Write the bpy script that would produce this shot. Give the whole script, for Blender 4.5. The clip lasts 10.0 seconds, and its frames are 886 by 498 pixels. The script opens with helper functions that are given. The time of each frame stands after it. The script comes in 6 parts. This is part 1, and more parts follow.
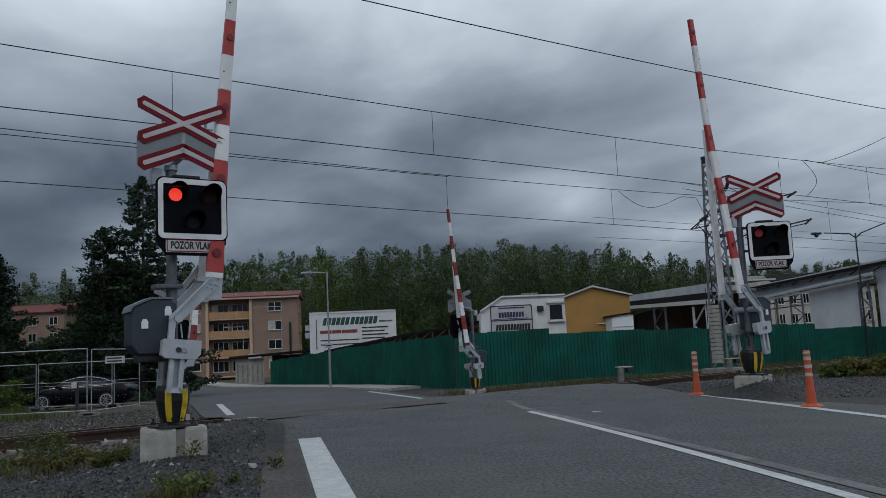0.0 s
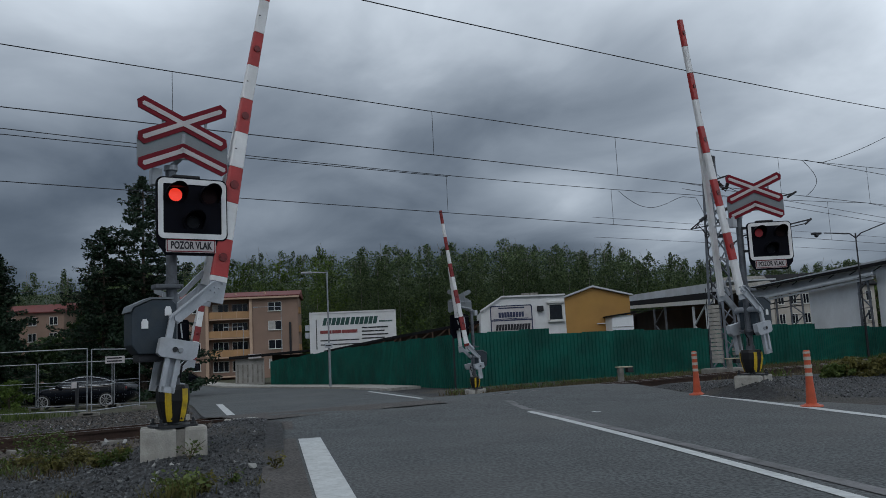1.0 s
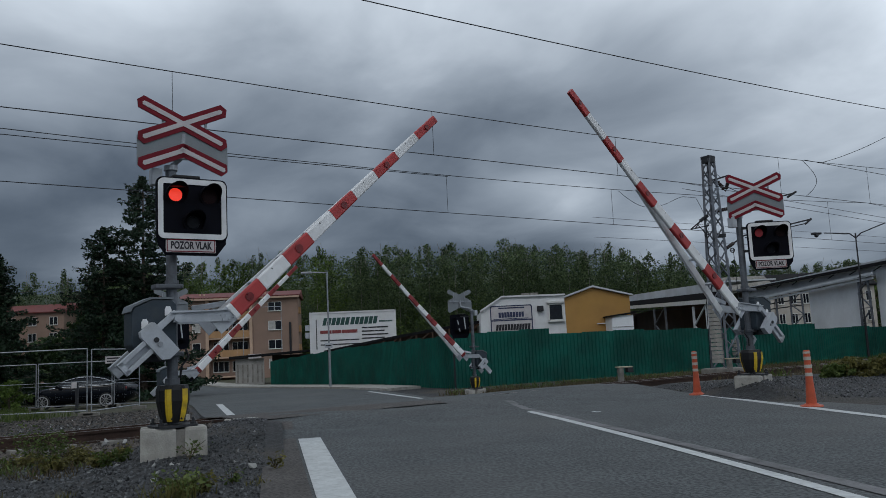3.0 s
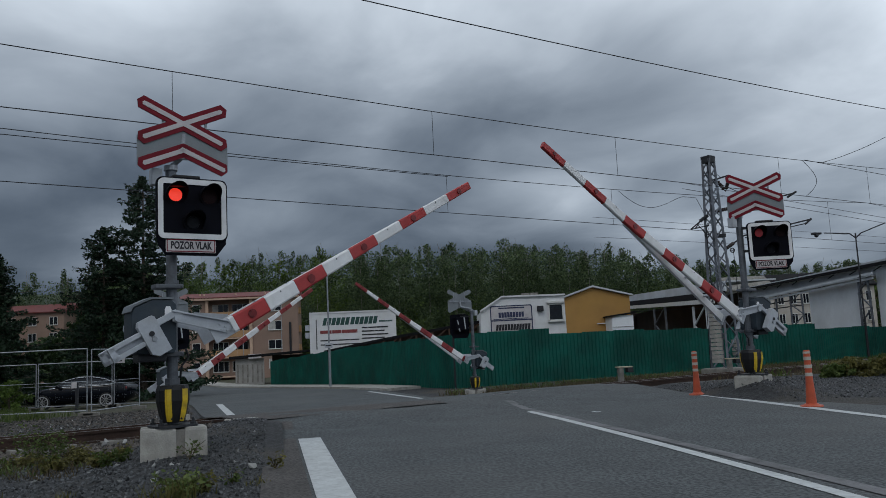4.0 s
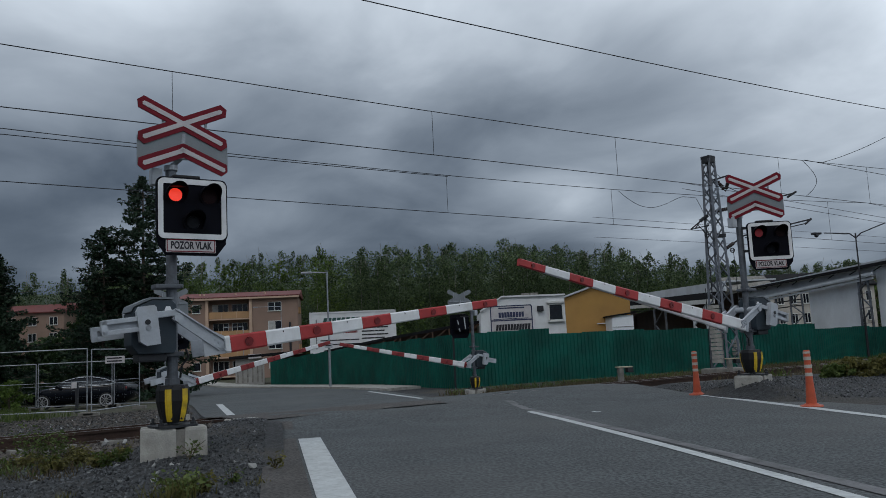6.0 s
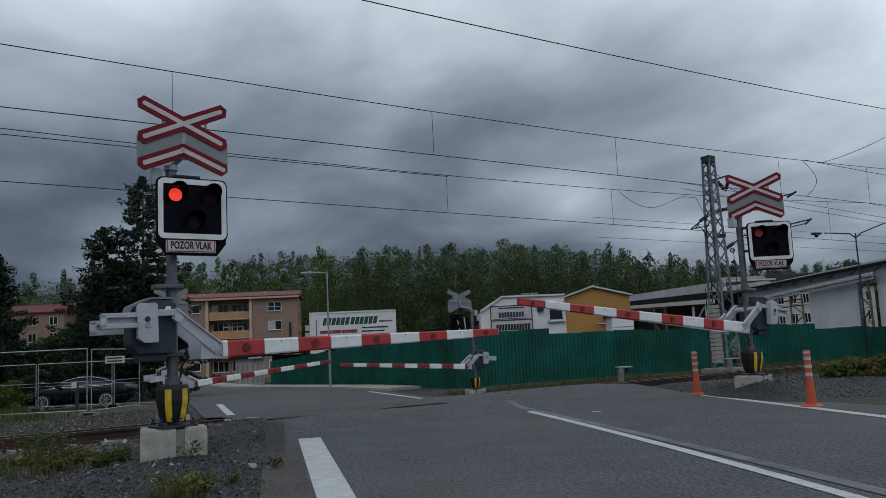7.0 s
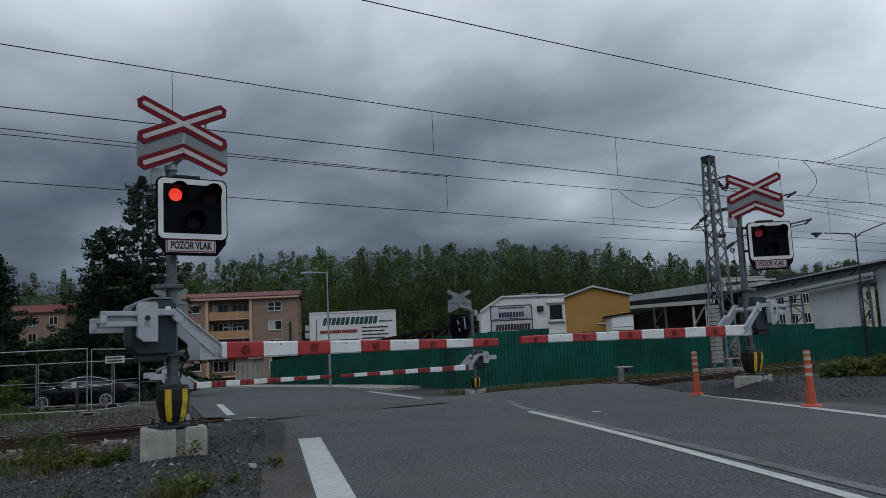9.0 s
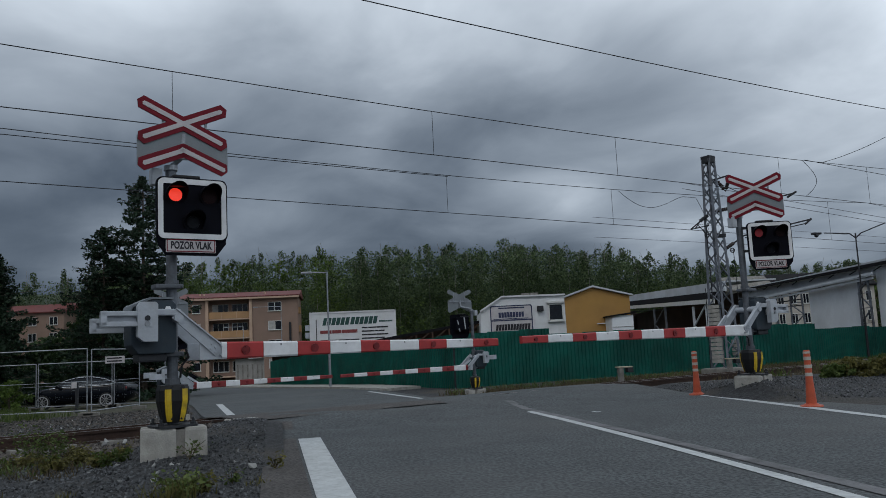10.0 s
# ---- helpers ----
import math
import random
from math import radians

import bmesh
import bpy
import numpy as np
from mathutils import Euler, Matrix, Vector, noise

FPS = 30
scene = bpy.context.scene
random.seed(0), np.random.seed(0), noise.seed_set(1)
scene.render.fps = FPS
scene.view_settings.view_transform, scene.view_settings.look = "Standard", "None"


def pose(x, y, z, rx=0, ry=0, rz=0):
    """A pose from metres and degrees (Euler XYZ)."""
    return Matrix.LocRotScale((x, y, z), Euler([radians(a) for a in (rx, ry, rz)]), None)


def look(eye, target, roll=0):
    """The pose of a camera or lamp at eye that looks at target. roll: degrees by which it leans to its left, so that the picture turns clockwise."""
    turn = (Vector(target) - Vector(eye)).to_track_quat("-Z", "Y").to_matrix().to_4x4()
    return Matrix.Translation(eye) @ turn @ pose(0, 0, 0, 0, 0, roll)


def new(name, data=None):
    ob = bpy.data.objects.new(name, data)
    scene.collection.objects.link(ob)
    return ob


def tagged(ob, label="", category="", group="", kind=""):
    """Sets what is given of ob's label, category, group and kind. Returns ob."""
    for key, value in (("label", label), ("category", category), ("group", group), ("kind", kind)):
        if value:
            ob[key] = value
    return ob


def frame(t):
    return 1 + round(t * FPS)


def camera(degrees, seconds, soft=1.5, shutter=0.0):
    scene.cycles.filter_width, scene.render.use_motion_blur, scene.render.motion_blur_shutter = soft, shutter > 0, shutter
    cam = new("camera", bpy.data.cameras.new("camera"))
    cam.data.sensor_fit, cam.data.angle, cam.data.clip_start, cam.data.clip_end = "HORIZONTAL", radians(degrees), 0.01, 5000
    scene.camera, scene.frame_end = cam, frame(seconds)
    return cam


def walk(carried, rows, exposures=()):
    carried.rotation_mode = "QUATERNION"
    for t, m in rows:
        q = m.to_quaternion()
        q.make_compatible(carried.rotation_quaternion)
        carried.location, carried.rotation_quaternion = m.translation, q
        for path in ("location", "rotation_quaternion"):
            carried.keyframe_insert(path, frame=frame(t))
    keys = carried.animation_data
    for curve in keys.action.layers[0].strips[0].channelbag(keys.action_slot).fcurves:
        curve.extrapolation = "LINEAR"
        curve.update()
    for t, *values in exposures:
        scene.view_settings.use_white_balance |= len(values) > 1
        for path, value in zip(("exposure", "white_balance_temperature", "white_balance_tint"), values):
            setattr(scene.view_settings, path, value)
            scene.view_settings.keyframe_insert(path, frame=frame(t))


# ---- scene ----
CAM_EYE = (0.0, 0.0, 1.09)
cam = camera(57.0, 10.0, soft=0.6)
STILL = look(CAM_EYE, (0.0, 10.0, 2.309), -2.8)
walk(cam, [(0.0, STILL), (10.0, STILL)])

# ---- world and light ----
scene.view_settings.exposure = 0.0
SUN_AZ, SUN_EL = radians(215), radians(48)
world = bpy.data.worlds.new("overcast")
scene.world = world
world.use_nodes = True
wt = world.node_tree
wt.nodes.clear()


def wnode(kind, **inputs):
    nd = wt.nodes.new(kind)
    for k, v in inputs.items():
        nd.inputs[k].default_value = v
    return nd


def wmath(op, a, b, clamp=False):
    nd = wt.nodes.new("ShaderNodeMath")
    nd.operation, nd.use_clamp = op, clamp
    for i, v in enumerate((a, b)):
        if isinstance(v, (int, float)):
            nd.inputs[i].default_value = v
        else:
            wt.links.new(v, nd.inputs[i])
    return nd.outputs[0]


def build_sky():
    sky = wt.nodes.new("ShaderNodeTexSky")
    sky.sky_type, sky.sun_disc = "NISHITA", False
    sky.sun_elevation, sky.sun_rotation = SUN_EL, SUN_AZ
    tc = wt.nodes.new("ShaderNodeTexCoord")
    sep = wt.nodes.new("ShaderNodeSeparateXYZ")
    wt.links.new(tc.outputs["Generated"], sep.inputs[0])
    # cloud deck: directions flattened on a plane overhead, broad masses plus finer billows
    h = wmath("ADD", wmath("MAXIMUM", sep.outputs[2], 0.0), 0.20)
    cx, cy = wmath("DIVIDE", sep.outputs[0], h), wmath("DIVIDE", sep.outputs[1], h)

    def deck(scale, turn, stretch, off):
        c, sn = math.cos(turn) * scale, math.sin(turn) * scale
        comb = wt.nodes.new("ShaderNodeCombineXYZ")
        wt.links.new(wmath("ADD", wmath("ADD", wmath("MULTIPLY", cx, c), wmath("MULTIPLY", cy, sn)), off[0]), comb.inputs[0])
        wt.links.new(wmath("ADD", wmath("ADD", wmath("MULTIPLY", cx, -sn * stretch), wmath("MULTIPLY", cy, c * stretch)), off[1]), comb.inputs[1])
        comb.inputs[2].default_value = off[2]
        return comb.outputs[0]

    big = wnode("ShaderNodeTexNoise", Scale=1.0, Detail=2.0, Roughness=0.45)
    wt.links.new(deck(0.76792, 1.03955, 1.0036, (52.15425, 2.40901, 33.2185)), big.inputs["Vector"])
    fine = wnode("ShaderNodeTexNoise", Scale=1.0, Detail=6.0, Roughness=0.5, Distortion=0.35)
    wt.links.new(deck(2.2, 0.45, 0.75, (3.0, 8.0, 1.0)), fine.inputs["Vector"])
    mixed = wmath("ADD", wmath("MULTIPLY", big.outputs["Fac"], 1.17), wmath("MULTIPLY", wmath("SUBTRACT", fine.outputs["Fac"], 0.5), 0.46))
    # darker towards the far cloud base, brighter overhead and towards the east
    mixed = wmath("ADD", mixed, wmath("MULTIPLY", wmath("MINIMUM", sep.outputs[2], 0.40), 1.96))
    mixed = wmath("ADD", mixed, wmath("ADD", wmath("MULTIPLY", sep.outputs[0], 0.31), -0.41))
    # darkening added towards the unseen zenith to lower the light on the ground
    mixed = wmath("ADD", mixed, wmath("MULTIPLY", wmath("MAXIMUM", wmath("SUBTRACT", sep.outputs[2], 0.45), 0.0), -0.72))
    ramp = wt.nodes.new("ShaderNodeValToRGB")
    wt.links.new(mixed, ramp.inputs[0])

    def lin(v):
        return ((v + 0.055) / 1.055) ** 2.4

    el = ramp.color_ramp.elements
    stops = [el[0], el[1]] + [el.new(p) for p in (0.40, 0.48, 0.57, 0.66)]
    for e, p in zip(stops, (0.335, 0.735, 0.40, 0.48, 0.57, 0.66)):
        e.position = p
    for e in el:
        g = e.position
        e.color = (lin(g - 0.045), lin(g), lin(g + 0.062 - 0.015 * g), 1)
    skybg = wnode("ShaderNodeBackground", Strength=0.06)
    wt.links.new(sky.outputs[0], skybg.inputs["Color"])
    cloudbg = wnode("ShaderNodeBackground", Strength=1.0)
    wt.links.new(ramp.outputs[0], cloudbg.inputs["Color"])
    mx = wnode("ShaderNodeMixShader", Fac=0.96)
    wt.links.new(skybg.outputs[0], mx.inputs[1])
    wt.links.new(cloudbg.outputs[0], mx.inputs[2])
    out = wt.nodes.new("ShaderNodeOutputWorld")
    wt.links.new(mx.outputs[0], out.inputs["Surface"])


build_sky()
sun = new("sun", bpy.data.lights.new("sun", "SUN"))
sun.data.energy, sun.data.angle, sun.data.color = 0.5, radians(25), (1.0, 0.97, 0.93)
sun.matrix_basis = look((-20, -30, 45), (0, 10, 0))


# ---- materials ----
def mat(name, col, rough=0.7, metal=0.0, var=0.25, scale=6.0, bump=0.15, fine=60.0, dirt=None, dirt_amt=0.4, dirt_scale=1.2, rnd=0.0, spec=0.4, grain=None):
    """Base colour with two scales of variation, optional dirt tint, fine bump."""
    m = bpy.data.materials.new(name)
    m.use_nodes = True
    nt = m.node_tree
    b = nt.nodes["Principled BSDF"]
    b.inputs["Metallic"].default_value = metal
    b.inputs["Specular IOR Level"].default_value = spec
    tc = nt.nodes.new("ShaderNodeTexCoord")

    def noise_node(s, d=4.0):
        nd = nt.nodes.new("ShaderNodeTexNoise")
        nd.inputs["Scale"].default_value, nd.inputs["Detail"].default_value = s, d
        nt.links.new(tc.outputs["Object"], nd.inputs["Vector"])
        return nd

    def ramp(src, p0, c0, p1, c1):
        r = nt.nodes.new("ShaderNodeValToRGB")
        e = r.color_ramp.elements
        e[0].position, e[0].color, e[1].position, e[1].color = p0, (*c0, 1), p1, (*c1, 1)
        nt.links.new(src, r.inputs[0])
        return r.outputs[0]

    def mult(a, bb, fac=1.0):
        nd = nt.nodes.new("ShaderNodeMix")
        nd.data_type, nd.blend_type = "RGBA", "MULTIPLY"
        nd.inputs[0].default_value = fac
        nt.links.new(a, nd.inputs[6])
        nt.links.new(bb, nd.inputs[7])
        return nd.outputs[2]

    n1, n2 = noise_node(scale), noise_node(fine, 3.0)
    lo, hi = tuple(c * (1 - var) for c in col), tuple(min(1, c * (1 + var)) for c in col)
    c = ramp(n1.outputs["Fac"], 0.32, lo, 0.68, hi)
    g0, g1 = (1 - (var * 0.7 if grain is None else grain),) * 3, (1.0,) * 3
    c = mult(c, ramp(n2.outputs["Fac"], 0.3 if grain is None else 0.4, g0, 0.65 if grain is None else 0.58, g1))
    if dirt:
        n3 = noise_node(dirt_scale, 6.0)
        fac = ramp(n3.outputs["Fac"], 0.48, (0, 0, 0), 0.72, (dirt_amt,) * 3)
        mixn = nt.nodes.new("ShaderNodeMix")
        mixn.data_type = "RGBA"
        nt.links.new(fac, mixn.inputs[0])
        nt.links.new(c, mixn.inputs[6])
        mixn.inputs[7].default_value = (*dirt, 1)
        c = mixn.outputs[2]
    if rnd:
        oi = nt.nodes.new("ShaderNodeObjectInfo")
        c = mult(c, ramp(oi.outputs["Random"], 0.0, (1 - rnd,) * 3, 1.0, (1, 1, 1)))
    nt.links.new(c, b.inputs["Base Color"])
    rr = nt.nodes.new("ShaderNodeMapRange")
    rr.inputs[3].default_value, rr.inputs[4].default_value = max(0.03, rough - 0.1), min(1, rough + 0.1)
    nt.links.new(n1.outputs["Fac"], rr.inputs[0])
    nt.links.new(rr.outputs[0], b.inputs["Roughness"])
    if bump:
        bp = nt.nodes.new("ShaderNodeBump")
        bp.inputs["Strength"].default_value, bp.inputs["Distance"].default_value = bump, 0.02
        nt.links.new(n2.outputs["Fac"], bp.inputs["Height"])
        nt.links.new(bp.outputs[0], b.inputs["Normal"])
    return m


def leaf_mat(name, c0, c1, trans=0.25):
    m = bpy.data.materials.new(name)
    m.use_nodes = True
    nt = m.node_tree
    b = nt.nodes["Principled BSDF"]
    geo = nt.nodes.new("ShaderNodeNewGeometry")
    r = nt.nodes.new("ShaderNodeValToRGB")
    e = r.color_ramp.elements
    e[0].color, e[1].color = (*c0, 1), (*c1, 1)
    nt.links.new(geo.outputs["Random Per Island"], r.inputs[0])
    tc = nt.nodes.new("ShaderNodeTexCoord")
    nz = nt.nodes.new("ShaderNodeTexNoise")
    nz.inputs["Scale"].default_value = 0.22
    nt.links.new(tc.outputs["Object"], nz.inputs["Vector"])
    r2 = nt.nodes.new("ShaderNodeValToRGB")
    r2.color_ramp.elements[0].position, r2.color_ramp.elements[0].color = 0.35, (0.6, 0.62, 0.6, 1)
    r2.color_ramp.elements[1].position, r2.color_ramp.elements[1].color = 0.65, (1, 1, 1, 1)
    nt.links.new(nz.outputs["Fac"], r2.inputs[0])
    mx = nt.nodes.new("ShaderNodeMix")
    mx.data_type, mx.blend_type = "RGBA", "MULTIPLY"
    mx.inputs[0].default_value = 1.0
    nt.links.new(r.outputs[0], mx.inputs[6])
    nt.links.new(r2.outputs[0], mx.inputs[7])
    nt.links.new(mx.outputs[2], b.inputs["Base Color"])
    b.inputs["Roughness"].default_value = 0.6
    b.inputs["Specular IOR Level"].default_value = 0.25
    tr = nt.nodes.new("ShaderNodeBsdfTranslucent")
    nt.links.new(mx.outputs[2], tr.inputs["Color"])
    ms = nt.nodes.new("ShaderNodeMixShader")
    ms.inputs[0].default_value = trans
    nt.links.new(b.outputs[0], ms.inputs[1])
    nt.links.new(tr.outputs[0], ms.inputs[2])
    nt.links.new(ms.outputs[0], nt.nodes["Material Output"].inputs["Surface"])
    return m


def glow_mat(name, col, strength):
    m = bpy.data.materials.new(name)
    m.use_nodes = True
    nt = m.node_tree
    b = nt.nodes["Principled BSDF"]
    b.inputs["Base Color"].default_value = (*(c * 0.5 for c in col), 1)
    b.inputs["Roughness"].default_value = 0.3
    tc = nt.nodes.new("ShaderNodeTexCoord")
    v = nt.nodes.new("ShaderNodeTexVoronoi")
    v.inputs["Scale"].default_value = 45
    nt.links.new(tc.outputs["Object"], v.inputs["Vector"])
    r = nt.nodes.new("ShaderNodeValToRGB")
    r.color_ramp.elements[0].color = (*col, 1)
    r.color_ramp.elements[1].color = (*(c * 0.55 for c in col), 1)
    nt.links.new(v.outputs["Distance"], r.inputs[0])
    nt.links.new(r.outputs[0], b.inputs["Emission Color"])
    b.inputs["Emission Strength"].default_value = strength
    return m


ASPHALT = mat("asphalt", (0.088, 0.097, 0.101), 0.88, var=0.2, scale=1.3, fine=30, grain=0.62, bump=0.8, dirt=(0.098, 0.098, 0.096), dirt_amt=0.6, dirt_scale=0.25)
ASPHALT_OLD = mat("old_asphalt", (0.088, 0.08, 0.075), 0.9, var=0.25, scale=1.5, grain=0.6, fine=34, bump=0.5, dirt=(0.05, 0.045, 0.04), dirt_amt=0.5)
PAINT_ROAD = mat("road_paint", (0.47, 0.49, 0.49), 0.75, var=0.1, scale=5, fine=40, bump=0.2, dirt=(0.24, 0.25, 0.25), dirt_amt=0.5, dirt_scale=14)
PAINT_FADED = mat("faded_road_paint", (0.15, 0.15, 0.155), 0.85, var=0.3, scale=4, fine=60, bump=0.3, dirt=(0.07, 0.07, 0.07), dirt_amt=0.9, dirt_scale=3)
GRAVEL = mat("dark_gravel", (0.038, 0.039, 0.041), 0.95, var=0.6, scale=14, fine=70, bump=0.9, dirt=(0.075, 0.062, 0.045), dirt_amt=0.7, dirt_scale=0.6)
SOIL = mat("weedy_soil", (0.055, 0.052, 0.032), 0.95, var=0.5, scale=2.5, fine=35, bump=0.8, dirt=(0.05, 0.065, 0.02), dirt_amt=0.9, dirt_scale=0.5)
BALLAST = mat("ballast", (0.10, 0.088, 0.078), 0.95, var=0.6, scale=9, fine=28, bump=1.0, dirt=(0.06, 0.045, 0.035), dirt_amt=0.8, dirt_scale=0.7)
STONE = mat("gravel_stone", (0.115, 0.115, 0.12), 0.9, var=0.7, scale=4, fine=40, bump=0.4)
RUST = mat("rusty_rail_steel", (0.05, 0.029, 0.022), 0.75, metal=0.3, var=0.4, scale=5, fine=50, bump=0.3)
RAILTOP = mat("worn_rail_head", (0.10, 0.075, 0.062), 0.4, metal=0.8, var=0.2, scale=3, bump=0.05)
CONCRETE = mat("concrete", (0.36, 0.35, 0.32), 0.9, var=0.22, scale=5, fine=70, bump=0.4, dirt=(0.16, 0.15, 0.12), dirt_amt=0.7, dirt_scale=3.5)
CONC_DARK = mat("weathered_concrete", (0.22, 0.21, 0.19), 0.9, var=0.3, scale=4, fine=50, bump=0.4, dirt=(0.1, 0.09, 0.07), dirt_amt=0.6)
GALV = mat("galvanised_steel", (0.30, 0.32, 0.345), 0.5, metal=0.55, var=0.2, scale=9, fine=40, bump=0.08, dirt=(0.2, 0.2, 0.2), dirt_amt=0.4)
GREYPAINT = mat("light_grey_paint", (0.42, 0.45, 0.49), 0.5, metal=0.1, var=0.12, scale=4, fine=50, bump=0.05, dirt=(0.28, 0.28, 0.27), dirt_amt=0.4, dirt_scale=5)
BLUEGREY = mat("blue_grey_housing", (0.034, 0.047, 0.06), 0.6, var=0.15, scale=4, bump=0.06, dirt=(0.07, 0.075, 0.075), dirt_amt=0.35, dirt_scale=6, spec=0.25)
LIDGREY = mat("housing_lid", (0.13, 0.15, 0.165), 0.5, var=0.15, scale=4, bump=0.05)
BLACK = mat("black_plastic", (0.007, 0.007, 0.008), 0.55, var=0.3, scale=6, bump=0.05)
LAMPBLACK = mat("lamp_screen_black", (0.0035, 0.004, 0.008), 0.75, var=0.3, scale=6, bump=0.03, spec=0.1)
POSTSTEEL = mat("weathered_post_zinc", (0.125, 0.138, 0.158), 0.55, metal=0.35, var=0.28, scale=7, fine=40, bump=0.08, dirt=(0.07, 0.07, 0.072), dirt_amt=0.6, dirt_scale=4)
FLAPRED = mat("unlit_look_flap", (0.012, 0.003, 0.004), 0.5, var=0.3, scale=40, bump=0.2, spec=0.1)
LENSW = mat("unlit_clear_lens", (0.006, 0.008, 0.013), 0.4, var=0.3, scale=40, bump=0.2, spec=0.12)
YELLOW = mat("yellow_edge_paint", (0.62, 0.42, 0.02), 0.5, var=0.15, scale=6, bump=0.05, dirt=(0.2, 0.15, 0.05), dirt_amt=0.5, dirt_scale=9)
RED = mat("red_reflective", (0.38, 0.036, 0.036), 0.45, var=0.15, scale=5, bump=0.04, dirt=(0.28, 0.03, 0.03), dirt_amt=0.5, dirt_scale=4)
# darker copy of RED: weak reflection from the booms' rear side, as colour
AVERTEDRED = mat("averted_red_band", (0.24, 0.03, 0.032), 0.6, var=0.15, scale=5, bump=0.04)
DARKRED = mat("dark_red_reflector", (0.16, 0.012, 0.014), 0.3, var=0.3, scale=20, bump=0.05)
SIGNRED = mat("sign_red", (0.165, 0.012, 0.022), 0.6, spec=0.15, var=0.12, scale=4, bump=0.03)
WHITE = mat("white_reflective", (0.72, 0.73, 0.74), 0.45, var=0.07, scale=4, bump=0.03, dirt=(0.5, 0.5, 0.48), dirt_amt=0.5, dirt_scale=5)
SIGNWHITE = mat("sign_white", (0.50, 0.47, 0.475), 0.5, var=0.1, scale=4, bump=0.02)
SIGNGREY = mat("sign_grey_sheet", (0.19, 0.21, 0.225), 0.5, metal=0.2, var=0.1, scale=3, bump=0.03)
INK = mat("black_ink", (0.02, 0.02, 0.025), 0.6, var=0.2, bump=0)
BLUEINK = mat("navy_ink", (0.03, 0.04, 0.09), 0.6, var=0.2, bump=0)
GREENINK = mat("dark_green_ink", (0.02, 0.07, 0.06), 0.6, var=0.2, bump=0)
REDINK = mat("red_ink", (0.22, 0.05, 0.05), 0.6, var=0.2, bump=0)
FENCEGREEN = mat("green_sheet_metal", (0.008, 0.165, 0.128), 0.5, metal=0.0, var=0.25, scale=0.8, fine=18, bump=0.08, dirt=(0.012, 0.085, 0.065), dirt_amt=0.7, dirt_scale=0.6, rnd=0.18)
ORANGE = mat("orange_plastic", (0.48, 0.085, 0.036), 0.55, var=0.15, scale=8, bump=0.05, dirt=(0.35, 0.1, 0.05), dirt_amt=0.5, dirt_scale=12)
REFLECT = mat("grey_reflective_band", (0.42, 0.40, 0.36), 0.5, var=0.15, scale=10, bump=0.05)
STEEL_DARK = mat("dark_steel", (0.035, 0.037, 0.042), 0.6, metal=0.4, var=0.3, scale=5, bump=0.1)
MASTSTEEL = mat("mast_steel", (0.15, 0.17, 0.20), 0.6, metal=0.35, var=0.3, scale=4, bump=0.1, dirt=(0.1, 0.07, 0.05), dirt_amt=0.4)
WIRE = mat("wire_copper_dark", (0.03, 0.032, 0.036), 0.6, metal=0.4, var=0.2, bump=0)
INSUL = mat("brown_insulator", (0.03, 0.02, 0.018), 0.25, var=0.2, bump=0)
CABINWHITE = mat("white_cabin_panel", (0.66, 0.67, 0.68), 0.6, var=0.07, scale=0.8, fine=12, bump=0.03, dirt=(0.45, 0.44, 0.42), dirt_amt=0.5, dirt_scale=0.9)
GREYPANEL = mat("light_grey_panel", (0.76, 0.79, 0.82), 0.65, var=0.08, scale=0.4, fine=8, bump=0.03, dirt=(0.36, 0.36, 0.36), dirt_amt=0.25, dirt_scale=0.5)
SHEDGREY = mat("dull_grey_sheet", (0.30, 0.29, 0.275), 0.8, var=0.18, scale=0.8, fine=10, bump=0.06, dirt=(0.16, 0.15, 0.13), dirt_amt=0.5, dirt_scale=0.9)
GLASS = mat("dark_window_glass", (0.012, 0.015, 0.02), 0.12, var=0.2, scale=0.7, bump=0, spec=0.6)
CURTAIN = mat("pale_curtain", (0.4, 0.4, 0.38), 0.9, var=0.2, scale=2)
FRAMEWHITE = mat("white_window_frame", (0.6, 0.6, 0.58), 0.6, var=0.08, bump=0.02)
OCHRE = mat("ochre_render", (0.36, 0.20, 0.062), 0.85, var=0.1, scale=0.7, fine=25, bump=0.15, dirt=(0.42, 0.24, 0.06), dirt_amt=0.5, dirt_scale=0.5)
TANWALL = mat("tan_render", (0.26, 0.178, 0.14), 0.9, var=0.1, scale=0.5, fine=20, bump=0.15, dirt=(0.27, 0.18, 0.13), dirt_amt=0.4, dirt_scale=0.3)
TANTRIM = mat("pale_tan_trim", (0.48, 0.34, 0.25), 0.9, var=0.1, scale=0.5, bump=0.1)
BALCONY = mat("orange_balcony_panel", (0.40, 0.235, 0.115), 0.7, var=0.12, scale=0.6, bump=0.05)
REDROOF = mat("red_sheet_roof", (0.155, 0.036, 0.032), 0.7, var=0.2, scale=0.6, fine=8, bump=0.1, dirt=(0.14, 0.06, 0.05), dirt_amt=0.5)
GREYROOF = mat("pale_grey_roof", (0.55, 0.58, 0.61), 0.6, var=0.1, scale=0.3, fine=5, bump=0.05, dirt=(0.28, 0.28, 0.27), dirt_amt=0.5, dirt_scale=0.4)
DARKROOF = mat("dark_roof_edge", (0.012, 0.012, 0.014), 0.85, spec=0.12, var=0.3, scale=1, bump=0.1)
RUSTROOF = mat("rusty_roof", (0.085, 0.05, 0.035), 0.85, var=0.4, scale=0.8, fine=9, bump=0.2, dirt=(0.04, 0.035, 0.03), dirt_amt=0.6)
